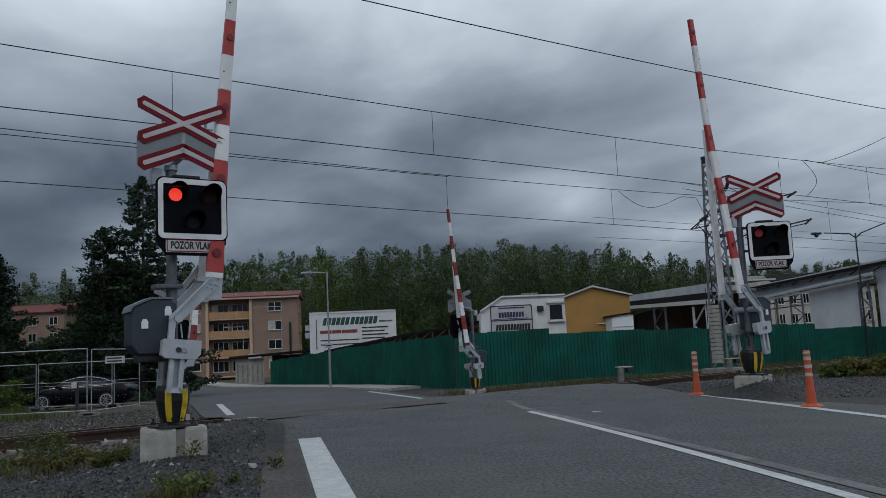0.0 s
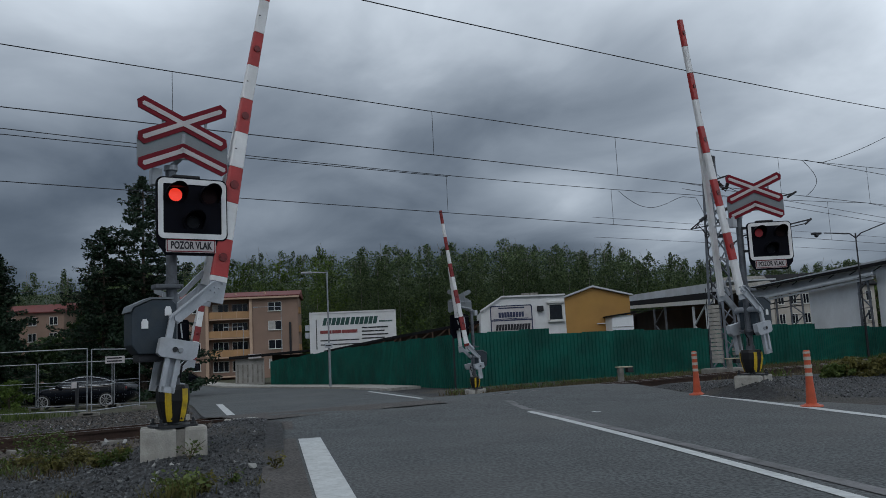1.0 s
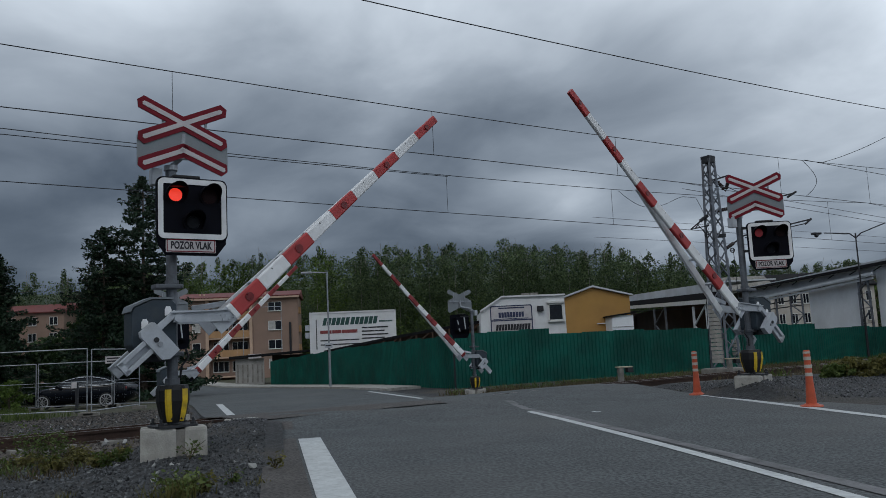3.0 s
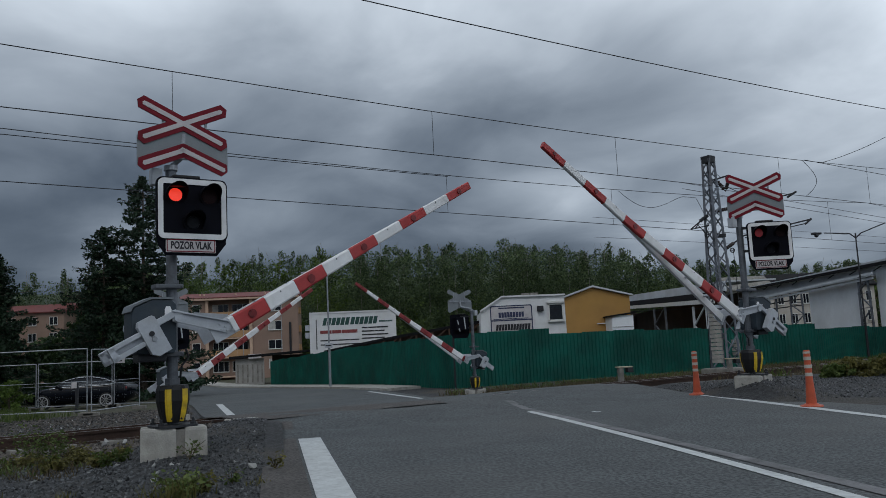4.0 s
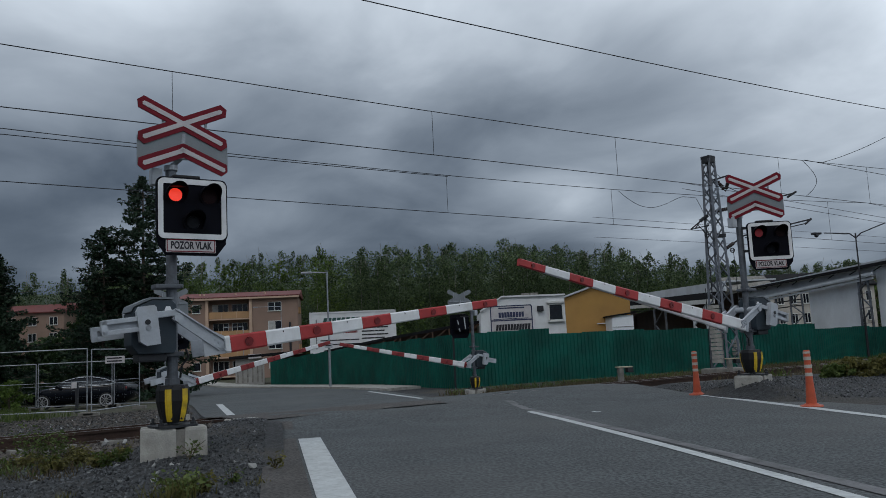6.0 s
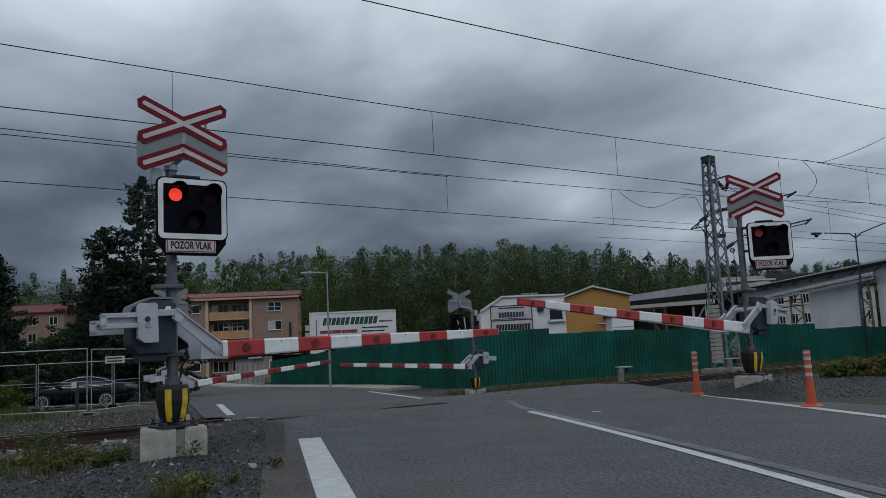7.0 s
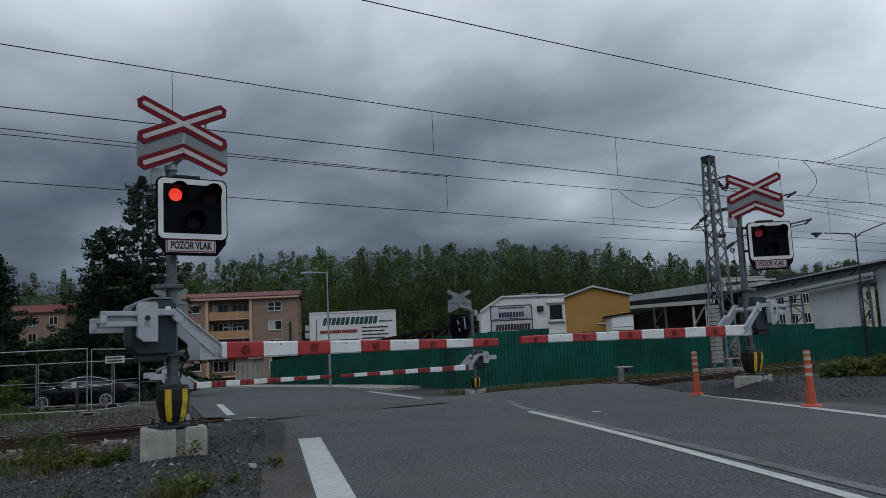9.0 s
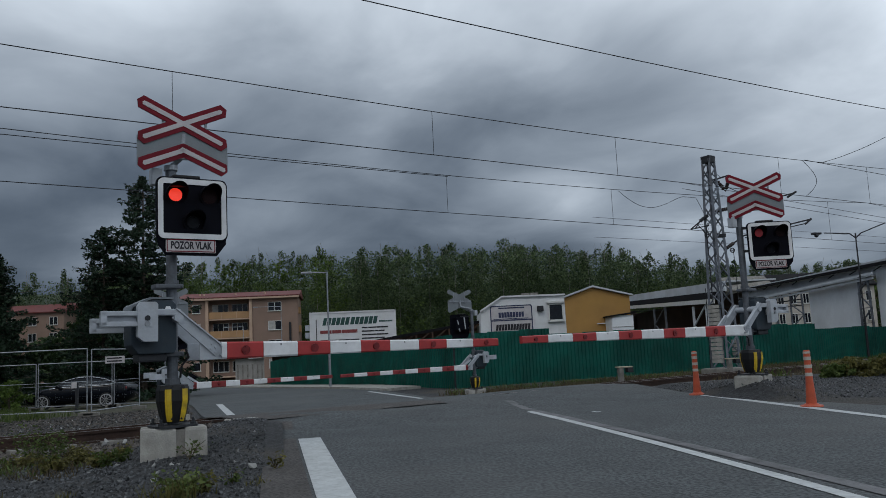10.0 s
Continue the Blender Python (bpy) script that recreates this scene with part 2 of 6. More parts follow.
# brown wall, with the shade inside the open halls put into its colour
SHADEWALL = mat("shade_dark_wall", (0.07, 0.05, 0.042), 0.9, var=0.3, scale=0.6, bump=0.1)
CREAM = mat("cream_render", (0.43, 0.40, 0.36), 0.9, var=0.1, scale=0.4, bump=0.1, dirt=(0.33, 0.29, 0.24), dirt_amt=0.4)
BARK = mat("bark", (0.07, 0.055, 0.042), 0.95, var=0.4, scale=4, bump=0.5)
BIRCH = mat("pale_bark", (0.20, 0.19, 0.17), 0.9, var=0.4, scale=2, bump=0.3)
SPRUCE = leaf_mat("spruce_needles", (0.012, 0.028, 0.017), (0.034, 0.066, 0.034), 0.15)
DARKLEAF = leaf_mat("dark_leaves", (0.016, 0.036, 0.012), (0.05, 0.088, 0.028), 0.25)
FORESTLEAF = leaf_mat("forest_leaves", (0.029, 0.054, 0.025), (0.13, 0.18, 0.076), 0.35)
BRIGHTLEAF = leaf_mat("bright_leaves", (0.05, 0.09, 0.015), (0.12, 0.18, 0.035), 0.3)
WEED = leaf_mat("weed_leaves", (0.05, 0.085, 0.02), (0.13, 0.17, 0.045), 0.3)
OLIVEWEED = leaf_mat("olive_weed", (0.06, 0.06, 0.018), (0.24, 0.215, 0.07), 0.3)
FRESHWEED = leaf_mat("fresh_weed", (0.08, 0.12, 0.03), (0.22, 0.27, 0.085), 0.35)
DRYWEED = leaf_mat("dry_weed", (0.055, 0.045, 0.026), (0.15, 0.115, 0.06), 0.25)
CARPAINT = mat("black_car_paint", (0.003, 0.004, 0.007), 0.14, metal=0.0, var=0.1, scale=2, bump=0, spec=0.2)
CHROME = mat("bright_trim", (0.6, 0.6, 0.6), 0.2, metal=1.0, var=0.05, bump=0)
RIM = mat("alloy_rim", (0.5, 0.5, 0.51), 0.3, metal=0.7, var=0.1, bump=0)
TYRE = mat("tyre_rubber", (0.02, 0.02, 0.02), 0.9, var=0.2, scale=20, bump=0.2)
PALEWOOD = mat("pale_plank", (0.42, 0.38, 0.28), 0.85, var=0.25, scale=3, bump=0.2)
DIMRED = glow_mat("averted_red_lamp", (1.0, 0.06, 0.08), 0.03)
GLOWRED = glow_mat("lit_red_lamp", (1.0, 0.05, 0.025), 0.95)


# ---- mesh helpers ----
U = Vector((0.825, 0.565, 0.0)).normalized()
N = Vector((-U.y, U.x, 0.0))
U_DEG = math.degrees(math.atan2(U.y, U.x))
Rd, Qd = Vector((-0.208, 0.978, 0)).normalized(), Vector((0.978, 0.208, 0)).normalized()


def un(u, n, z=0.0):
    p = U * u + N * n
    return Vector((p.x, p.y, z))


GROUND_PROFILE = [(-4000, 0), (13.3, 0), (14.8, -0.08), (17.5, -0.30), (19.2, -0.42), (24, -0.65), (40, -0.8), (75, -1.5), (130, -2.0), (6000, -2.0)]


def gz_n(n):
    for (a, za), (b, zb) in zip(GROUND_PROFILE, GROUND_PROFILE[1:]):
        if n <= b:
            return za + (zb - za) * (n - a) / (b - a)
    return -2.0


def gz(x, y):
    return gz_n(x * N.x + y * N.y)


def part(name, bm, material, parent=None, label="", smooth=False):
    me = bpy.data.meshes.new(name)
    bm.normal_update()
    bm.to_mesh(me)
    bm.free()
    for m in material if isinstance(material, (list, tuple)) else (material,):
        me.materials.append(m)
    if smooth:
        for p in me.polygons:
            p.use_smooth = True
    ob = new(name, me)
    ob.parent = parent
    if label:
        ob["label"] = label
    return ob


def share(name, src, m, parent):
    ob = new(name, src.data)
    ob.parent = parent
    ob.matrix_basis = m
    return ob


def empty(name, m, label, category, group="", kind=""):
    ob = new(name)
    ob.matrix_basis = m
    return tagged(ob, label, category, group, kind)


def box(bm, c, s, rot=None, bevel=0.0, mi=0):
    r = bmesh.ops.create_cube(bm, size=1.0)
    vs = r["verts"]
    bmesh.ops.scale(bm, vec=s, verts=vs)
    if bevel:
        es = list({e for v in vs for e in v.link_edges})
        r = bmesh.ops.bevel(bm, geom=es, offset=bevel, segments=2, affect="EDGES", profile=0.6)
        vs = list({v for f in r["faces"] for v in f.verts} | {v for v in vs if v.is_valid})
    if rot is not None:
        bmesh.ops.transform(bm, matrix=rot.to_4x4(), verts=vs)
    bmesh.ops.translate(bm, vec=c, verts=vs)
    if mi:
        for f in {f for v in vs for f in v.link_faces}:
            f.material_index = mi
    return vs


def cyl(bm, p0, p1, r0, r1=None, seg=12, mi=0):
    p0, p1 = Vector(p0), Vector(p1)
    d = p1 - p0
    r = bmesh.ops.create_cone(bm, cap_ends=True, segments=seg, radius1=r0, radius2=r0 if r1 is None else r1, depth=d.length)
    m = Matrix.Translation((p0 + p1) / 2) @ d.to_track_quat("Z", "Y").to_matrix().to_4x4()
    bmesh.ops.transform(bm, matrix=m, verts=r["verts"])
    if mi:
        for f in {f for v in r["verts"] for f in v.link_faces}:
            f.material_index = mi
    return r["verts"]


def beam(bm, p0, p1, w, h=None, mi=0):
    """Square bar between two points."""
    p0, p1 = Vector(p0), Vector(p1)
    d = p1 - p0
    return box(bm, (p0 + p1) / 2, (w, h or w, d.length), rot=d.to_track_quat("Z", "Y").to_matrix(), mi=mi)


def prism(bm, pts, y0, y1, mi=0):
    """Outline in x, z pushed from y0 to y1."""
    a = [bm.verts.new((x, y0, z)) for x, z in pts]
    b = [bm.verts.new((x, y1, z)) for x, z in pts]
    k = len(pts)
    fs = [bm.faces.new(a), bm.faces.new(b[::-1])]
    for i in range(k):
        fs.append(bm.faces.new((a[i], b[i], b[(i + 1) % k], a[(i + 1) % k])))
    bmesh.ops.recalc_face_normals(bm, faces=fs)
    for f in fs:
        f.material_index = mi
    return a + b


def round_rect(w, h, r, cx=0, cz=0, k=4):
    pts = []
    for sx, sz, a0 in ((1, 1, 0), (-1, 1, 90), (-1, -1, 180), (1, -1, 270)):
        for i in range(k + 1):
            a = radians(a0 + 90 * i / k)
            pts.append((cx + sx * (w / 2 - r) + r * math.cos(a), cz + sz * (h / 2 - r) + r * math.sin(a)))
    return pts


def ring(bm, outer, inner, y0, y1):
    """Flat frame between two outlines with the same number of points."""
    k = len(outer)
    vs = [[bm.verts.new((x, y, z)) for x, z in o] for o, y in ((outer, y0), (inner, y0), (inner, y1), (outer, y1))]
    fs = []
    for i in range(k):
        j = (i + 1) % k
        for a, b in ((0, 1), (1, 2), (2, 3), (3, 0)):
            fs.append(bm.faces.new((vs[a][i], vs[a][j], vs[b][j], vs[b][i])))
    bmesh.ops.recalc_face_normals(bm, faces=fs)


def text_mesh(body, size, material, name="lettering", parent=None, width=None):
    cu = bpy.data.curves.new(name, "FONT")
    cu.body, cu.size, cu.align_x, cu.align_y, cu.extrude = body, size, "CENTER", "CENTER", 0.002
    cu.offset = size * 0.03
    tmp = new(name, cu)
    dg = bpy.context.evaluated_depsgraph_get()
    me = bpy.data.meshes.new_from_object(tmp.evaluated_get(dg))
    bpy.data.objects.remove(tmp)
    xs = [v.co.x for v in me.vertices]
    k = width / (max(xs) - min(xs)) if width else 1.0
    for v in me.vertices:
        v.co.x *= k
    me.materials.append(material)
    ob = new(name, me)
    ob.parent = parent
    return ob


def pydata(name, verts, faces, material, parent=None, label="", smooth=False):
    me = bpy.data.meshes.new(name)
    me.from_pydata(verts, [], faces)
    for m in material if isinstance(material, (list, tuple)) else (material,):
        me.materials.append(m)
    if smooth:
        for p in me.polygons:
            p.use_smooth = True
    ob = new(name, me)
    ob.parent = parent
    if label:
        ob["label"] = label
    return ob


def leaf_quads(centres, sizes, rng, flat=0.0):
    """Small leaf diamonds, randomly turned, at the centres."""
    k = len(centres)
    a = rng.normal(size=(k, 3))
    a[:, 2] *= 1 - flat
    a /= np.linalg.norm(a, axis=1)[:, None]
    b = np.cross(a, rng.normal(size=(k, 3)))
    b /= np.linalg.norm(b, axis=1)[:, None]
    s = sizes[:, None]
    v = np.stack([centres - a * s, centres - b * s * 0.5, centres + a * s, centres + b * s * 0.5], axis=1).reshape(-1, 3)
    f = np.arange(4 * k).reshape(-1, 4)
    return v.tolist(), f.tolist()


# ---- ground, road, tracks ----
def build_ground():
    us = [-4000, -1500, -500, -200, -100, -60, -30, -10, 0, 10, 20, 30, 45, 60, 100, 200, 500, 1500, 4000]
    ns = [-4000, -1000, -200, -50, -20, 0, 6, 10, 13.3, 14.8, 17.5, 19.2, 21, 24, 28, 34, 40, 50, 60, 75, 100, 130, 250, 600, 1500, 4000]
    verts = [tuple(un(a, b, gz_n(b) - (0.23 if 13 < b < 20 else 0.03))) for b in ns for a in us]
    w = len(us)
    faces, mats = [], []
    for j in range(len(ns) - 1):
        for i in range(w - 1):
            faces.append((j * w + i, j * w + i + 1, (j + 1) * w + i + 1, (j + 1) * w + i))
            mats.append(1 if ns[j] >= 34 else 0)
    ob = pydata("ground", verts, faces, [GRAVEL, SOIL])
    for p, m in zip(ob.data.polygons, mats):
        p.material_index = m
    tagged(ob, "dark gravel and weedy soil beside the crossing", "ground", kind="structure")


build_ground()


def rq(s, v):
    p = Rd * s + Qd * v
    return Vector((p.x, p.y))


def road_z(x, y):
    n = x * N.x + y * N.y
    hump = max(0.0, min(1.0, (n - 10.8) / 2.0, (23.0 - n) / 2.5))
    return gz_n(n) + 0.003 + 0.147 * hump * hump * (3 - 2 * hump)


def resample(pts, k):
    pts = [Vector(p) for p in pts]
    seg = [(b - a).length for a, b in zip(pts, pts[1:])]
    total, out = sum(seg), []
    for i in range(k + 1):
        d = total * (i / k) ** 1.6
        for a, b, l in zip(pts, pts[1:], seg):
            if d <= l or b is pts[-1]:
                out.append(a.lerp(b, min(1, d / l)))
                break
            d -= l
    return out


ROAD_LEFT = [rq(-14, -0.1), rq(15.5, -0.1), (-5.4, 20.5), (-7.8, 26), (-10.6, 34), (-17.5, 50), (-30, 76), (-46, 110), (-72, 150)]
ROAD_RIGHT = [rq(-14, 8.7), rq(8.5, 8.6), rq(12.6, 7.98), (4.55, 16.6), (1.3, 23.5), (-0.5, 29.7), (-3.1, 39), (-8.4, 50), (-21.5, 77), (-36, 110), (-60, 150)]


def build_road():
    a, b = resample(ROAD_LEFT, 90), resample(ROAD_RIGHT, 90)
    across = 10
    verts, faces = [], []
    for p, q in zip(a, b):
        for i in range(across + 1):
            v = p.lerp(q, i / across)
            verts.append((v.x, v.y, road_z(v.x, v.y)))
    w = across + 1
    for j in range(len(a) - 1):
        for i in range(across):
            faces.append((j * w + i, j * w + i + 1, (j + 1) * w + i + 1, (j + 1) * w + i))
    ob = pydata("road", verts, faces, ASPHALT)
    tagged(ob, "worn grey asphalt road over the level crossing", "road", kind="structure")


build_road()


def build_apron():
    """Asphalt that widens the crossing between the rails on the near side."""
    verts, faces = [], []
    ks, kn = 8, 20
    for j in range(kn + 1):
        n = 12.35 + 8.0 * j / kn
        u0 = 4.55 + 0.09 * (n - 12.35)
        for i in range(ks + 1):
            p = un(u0 + (8.4 - u0) * i / ks, n)
            verts.append((p.x, p.y, road_z(p.x, p.y) - 0.005))
            if i and j:
                o = j * (ks + 1) + i
                faces.append((o - ks - 2, o - ks - 1, o, o - 1))
    tagged(pydata("crossing_apron", verts, faces, ASPHALT_OLD), "worn brownish asphalt beside the rails of the crossing", "road", kind="structure")


build_apron()


def marking(p0, p1, w, material, label, lift=0.006, name="road_marking", bend=0.0):
    """A painted strip; bend pushes its start sideways along a parabola."""
    p0, p1 = Vector(p0), Vector(p1)
    d = (p1 - p0).normalized()
    side = Vector((d.y, -d.x)) * w / 2
    k = max(2, int((p1 - p0).length / 0.5))
    verts, faces = [], []
    for i in range(k + 1):
        c = p0.lerp(p1, i / k) + side * (2 / w) * bend * (1 - i / k) ** 2
        for sd in (-1, 0, 1):
            q = c + side * sd
            verts.append((q.x, q.y, road_z(q.x, q.y) + lift))
        if i:
            o = 3 * i
            faces += [(o - 3, o, o + 1, o - 2), (o - 2, o + 1, o + 2, o - 1)]
    ob = pydata(name, verts, faces, material)
    return tagged(ob, label, "road marking", kind="structure")


marking(rq(-6, 0.455), rq(11.1, 0.44), 0.29, PAINT_ROAD, "broad white edge line painted on asphalt")
marking(rq(2.0, 3.86), rq(12.95, 4.06), 0.125, PAINT_ROAD, "thin white centre line painted on asphalt", bend=-0.45)
marking(rq(2.0, 4.19), rq(14.6, 4.19), 0.15, PAINT_FADED, "faded grey old centre line", bend=-0.42)
marking(rq(-6, 0.10), rq(13.0, 0.06), 0.40, ASPHALT_OLD, "worn brownish strip along the road edge", lift=0.003, name="edge_strip")
marking((2.2, 12.78), (2.28, 12.85), 0.16, PAINT_ROAD, "small white paint patch on asphalt")
marking(rq(2, 6.62), rq(14.45, 7.80), 0.17, PAINT_ROAD, "white edge line beside the orange posts")
marking((-6.9, 26.0), (-9.5, 34.0), 0.25, PAINT_ROAD, "white edge line beyond the tracks")
marking((-0.99, 29.7), (-3.8, 38.8), 0.2, PAINT_ROAD, "white edge line beyond the tracks")


def build_pavement():
    # raised walk along the green fence, kerb as a real step
    a = [(-3.0, 38.8), (-8.2, 49.8), (-21.2, 77), (-35.8, 110)]
    b = [(-1.4, 40.0), (-6.2, 50.3), (-18.5, 77.6), (-33.0, 111)]
    bm = bmesh.new()
    rows = []
    for p, q in zip(resample([Vector(v) for v in a], 40), resample([Vector(v) for v in b], 40)):
        z = min(gz(p.x, p.y), gz(q.x, q.y)) + 0.10
        rows.append([bm.verts.new((p.x, p.y, z - 0.4)), bm.verts.new((p.x, p.y, z)), bm.verts.new((q.x, q.y, z)), bm.verts.new((q.x, q.y, z - 0.4))])
    for r0, r1 in zip(rows, rows[1:]):
        for i in range(3):
            bm.faces.new((r0[i], r0[i + 1], r1[i + 1], r1[i]))
    bm.faces.new(rows[0])
    bm.faces.new(rows[-1])
    bmesh.ops.recalc_face_normals(bm, faces=bm.faces)
    tagged(part("pavement", bm, CONCRETE), "pale concrete pavement with a kerb along the fence", "pavement", kind="structure")


build_pavement()
TRACKS = ((13.2, 0.075), (17.6, 0.0))


def rail_profile(bm, u0, u1, n, z):
    for c, w, h, mi in ((0.0, 0.13, 0.025, 0), (0.075, 0.025, 0.11, 0), (0.145, 0.07, 0.04, 1)):
        vs = box(bm, (0, 0, 0), (u1 - u0, w, h))
        bmesh.ops.transform(bm, matrix=Matrix.Translation(un((u0 + u1) / 2, n, z + c - 0.05)) @ pose(0, 0, 0, 0, 0, U_DEG), verts=vs)
        for f in {f for v in vs for f in v.link_faces}:
            f.material_index = mi if f.normal.z > 0.5 else 0


def build_tracks():
    for i, (n0, z) in enumerate(TRACKS):
        tr = empty("railway_track", pose(0, 0, 0), "rusty steel rails on concrete sleepers in ballast", "railway track", "tracks of the crossing", "structure")
        for dn in (0.0, 1.5):
            bm = bmesh.new()
            rail_profile(bm, -90, 260, n0 + dn, gz_n(n0 + dn) - 0.06 + z)
            part("rail", bm, [RUST, RAILTOP], tr)
        bm = bmesh.new()
        box(bm, (0, 0, 0), (0.24, 2.5, 0.16), bevel=0.02)
        first = part("sleeper", bm, CONC_DARK, tr)
        m0 = pose(0, 0, 0, 0, 0, U_DEG)
        k = 0
        for u in list(np.arange(-9.0, 5.2, 0.62)) + list(np.arange(15.5, 45, 0.62)):
            m = Matrix.Translation(un(float(u), n0 + 0.75, gz_n(n0 + 0.75) - 0.205 + z)) @ m0 @ pose(0, 0, 0, -4, 0, 0)
            if k == 0:
                first.matrix_basis = m
            else:
                share("sleeper", first, m, tr)
            k += 1
        # ballast shoulder
        bm = bmesh.new()
        for u0, u1 in ((-120, 260),):
            vs = prism(bm, [(-1.6, -0.5), (-1.1, -0.035), (2.6, -0.035), (3.1, -0.5)], u0, u1)
            for v in vs:
                nn_, uu = v.co.x + n0, v.co.y
                zz = v.co.z + gz_n(nn_) - 0.05
                v.co = un(uu, nn_, zz)
        bmesh.ops.recalc_face_normals(bm, faces=bm.faces)
        tagged(part("ballast_bed", bm, BALLAST), "brown stone ballast under the rails", "ballast", kind="stuff")


build_tracks()


# ---- level crossing barriers ----
PIVOT_Z, DROP = 1.545, 0.365


def barrier(name, at, z, turn, mirror, boom_len, root, stripes, head_dx, cross_dx, head_yaw, label, group, fs=1):
    """Warning post with crossbuck, lamp screen and drive; returns thing, boom, lamps. Local x: along the boom, -y: towards the road user."""
    k = -1 if mirror else 1
    th = empty(name, Matrix.Translation((at[0], at[1], z)) @ pose(0, 0, 0, 0, 0, turn), label, "crossing barrier", group)
    # foundation of two cast blocks, set a little askew
    skew = pose(0, 0, 0, 0, 0, -14 * k)
    for x0, x1, y0 in ((-0.335, 0.03, -0.225), (0.11, 0.345, -0.22)):
        bm = bmesh.new()
        vs = box(bm, (k * (x0 + x1) / 2, 0, 0.07), (x1 - x0, -2 * y0, 0.62), bevel=0.035)
        for v in bm.verts:
            v.co.z += 0.02 * noise.noise((v.co.x * 6, v.co.y * 6, 1.7 + x0)) if v.co.z > 0.3 else 0.0
        part("foundation_block", bm, CONCRETE, th, "pale concrete foundation block").matrix_basis = skew
    bm = bmesh.new()
    box(bm, (k * 0.07, 0, 0.06), (0.09, 0.41, 0.6))
    part("foundation_joint", bm, CONC_DARK, th).matrix_basis = skew
    bm = bmesh.new()
    prism(bm, round_rect(0.48, 0.44, 0.12), 0.38, 0.405)
    for v in bm.verts:
        v.co = Vector((v.co.x, v.co.z, v.co.y))
    bmesh.ops.recalc_face_normals(bm, faces=bm.faces)
    for sx in (-1, 1):
        for sy in (-1, 1):
            cyl(bm, (sx * 0.17, sy * 0.16, 0.4), (sx * 0.17, sy * 0.16, 0.475), 0.016, seg=6)
            cyl(bm, (sx * 0.17, sy * 0.16, 0.4), (sx * 0.17, sy * 0.16, 0.43), 0.03, seg=6)
    part("base_plate", bm, STEEL_DARK, th)
    # black faceted cover, widest under its flat top, with yellow strips down the front and rear corners
    ring8 = ((-1.0, -0.42), (-0.56, -0.98), (0.56, -0.98), (1.0, -0.42), (1.0, 0.42), (0.56, 0.98), (-0.56, 0.98), (-1.0, 0.42))
    rows = ((0.425, 0.110), (0.52, 0.136), (0.66, 0.163), (0.775, 0.163), (0.825, 0.148), (0.832, 0.06))
    bm = bmesh.new()
    sect = [[bm.verts.new((r * sx, r * sy, zz)) for sx, sy in ring8] for zz, r in rows]
    for a, b in zip(sect, sect[1:]):
        for i in range(8):
            bm.faces.new((a[i], a[(i + 1) % 8], b[(i + 1) % 8], b[i]))
    bm.faces.new(sect[-1])
    bmesh.ops.recalc_face_normals(bm, faces=bm.faces)
    for sx in (-1, 1):
        for zz, yy in ((0.805, 0.165), (0.47, 0.142)):
            cyl(bm, (sx * 0.05, -yy, zz), (sx * 0.05, -yy - 0.012, zz), 0.012, seg=6)
    cov = part("base_cover", bm, BLACK, th, "black base cover with yellow edge strips")
    for sx in (-1, 1):
        for sy in (-1, 1):
            bm = bmesh.new()
            quad = []
            for zz, r in ((0.44, 0.114), (0.52, 0.136), (0.66, 0.163), (0.785, 0.161)):
                wd = 0.024 if zz < 0.5 else 0.032
                quad.append([bm.verts.new((sx * (0.56 * r + o), sy * (0.98 * r + d), zz)) for o, d in ((-wd, 0.004), (wd * 0.4, 0.006), (wd, -0.018))])
            for a, b in zip(quad, quad[1:]):
                for i in range(2):
                    bm.faces.new((a[i], a[i + 1], b[i + 1], b[i]))
            bmesh.ops.recalc_face_normals(bm, faces=bm.faces)
            bmesh.ops.solidify(bm, geom=list(bm.faces), thickness=0.004)
            part("edge_strip", bm, YELLOW, cov, "bright yellow edge strip")
    # post
    bm = bmesh.new()
    cyl(bm, (0, 0, 0.4), (0, 0, 3.25), 0.058, seg=20)
    cyl(bm, (0, 0, 0.83), (0, 0, 0.9), 0.078, seg=20)
    cyl(bm, (0, 0, 1.10), (0, 0, 1.14), 0.074, seg=16)
    cyl(bm, (0, 0, 1.93), (0, 0, 1.97), 0.074, seg=16)
    part("post", bm, POSTSTEEL, th, "galvanised steel tube post", smooth=False)
    for zz in (1.16, 1.90):
        bm = bmesh.new()
        box(bm, (k * -0.05, 0.0, zz), (0.30, 0.2, 0.05), bevel=0.01)
        cyl(bm, (k * 0.08, -0.13, zz), (k * 0.08, 0.13, zz), 0.012, seg=8)
        part("clamp", bm, POSTSTEEL, th)
    # junction box near the top, cable arm
    bm = bmesh.new()
    box(bm, (-0.16, 0.02, 3.13), (0.12, 0.12, 0.19), bevel=0.012)
    part("junction_box", bm, GREYPAINT, th)
    # drive housing
    bm = bmesh.new()
    prism(bm, [(k * x, zz) for x, zz in ((-0.47, 1.27), (-0.40, 1.17), (-0.02, 1.17), (0.0, 1.23), (0.0, 1.70), (-0.05, 1.745), (-0.26, 1.745), (-0.44, 1.665), (-0.47, 1.60))], -0.17, 0.17)
    bmesh.ops.bevel(bm, geom=list(bm.edges), offset=0.014, segments=2, affect="EDGES", profile=0.6)
    house = part("drive_housing", bm, BLUEGREY, th, "dark blue-grey drive housing on the post")
    bm = bmesh.new()
    prism(bm, [(k * x, zz) for x, zz in ((-0.475, 1.615), (-0.45, 1.672), (-0.265, 1.752), (-0.03, 1.752), (-0.03, 1.772), (-0.275, 1.774), (-0.465, 1.69), (-0.49, 1.62))], -0.18, 0.18)
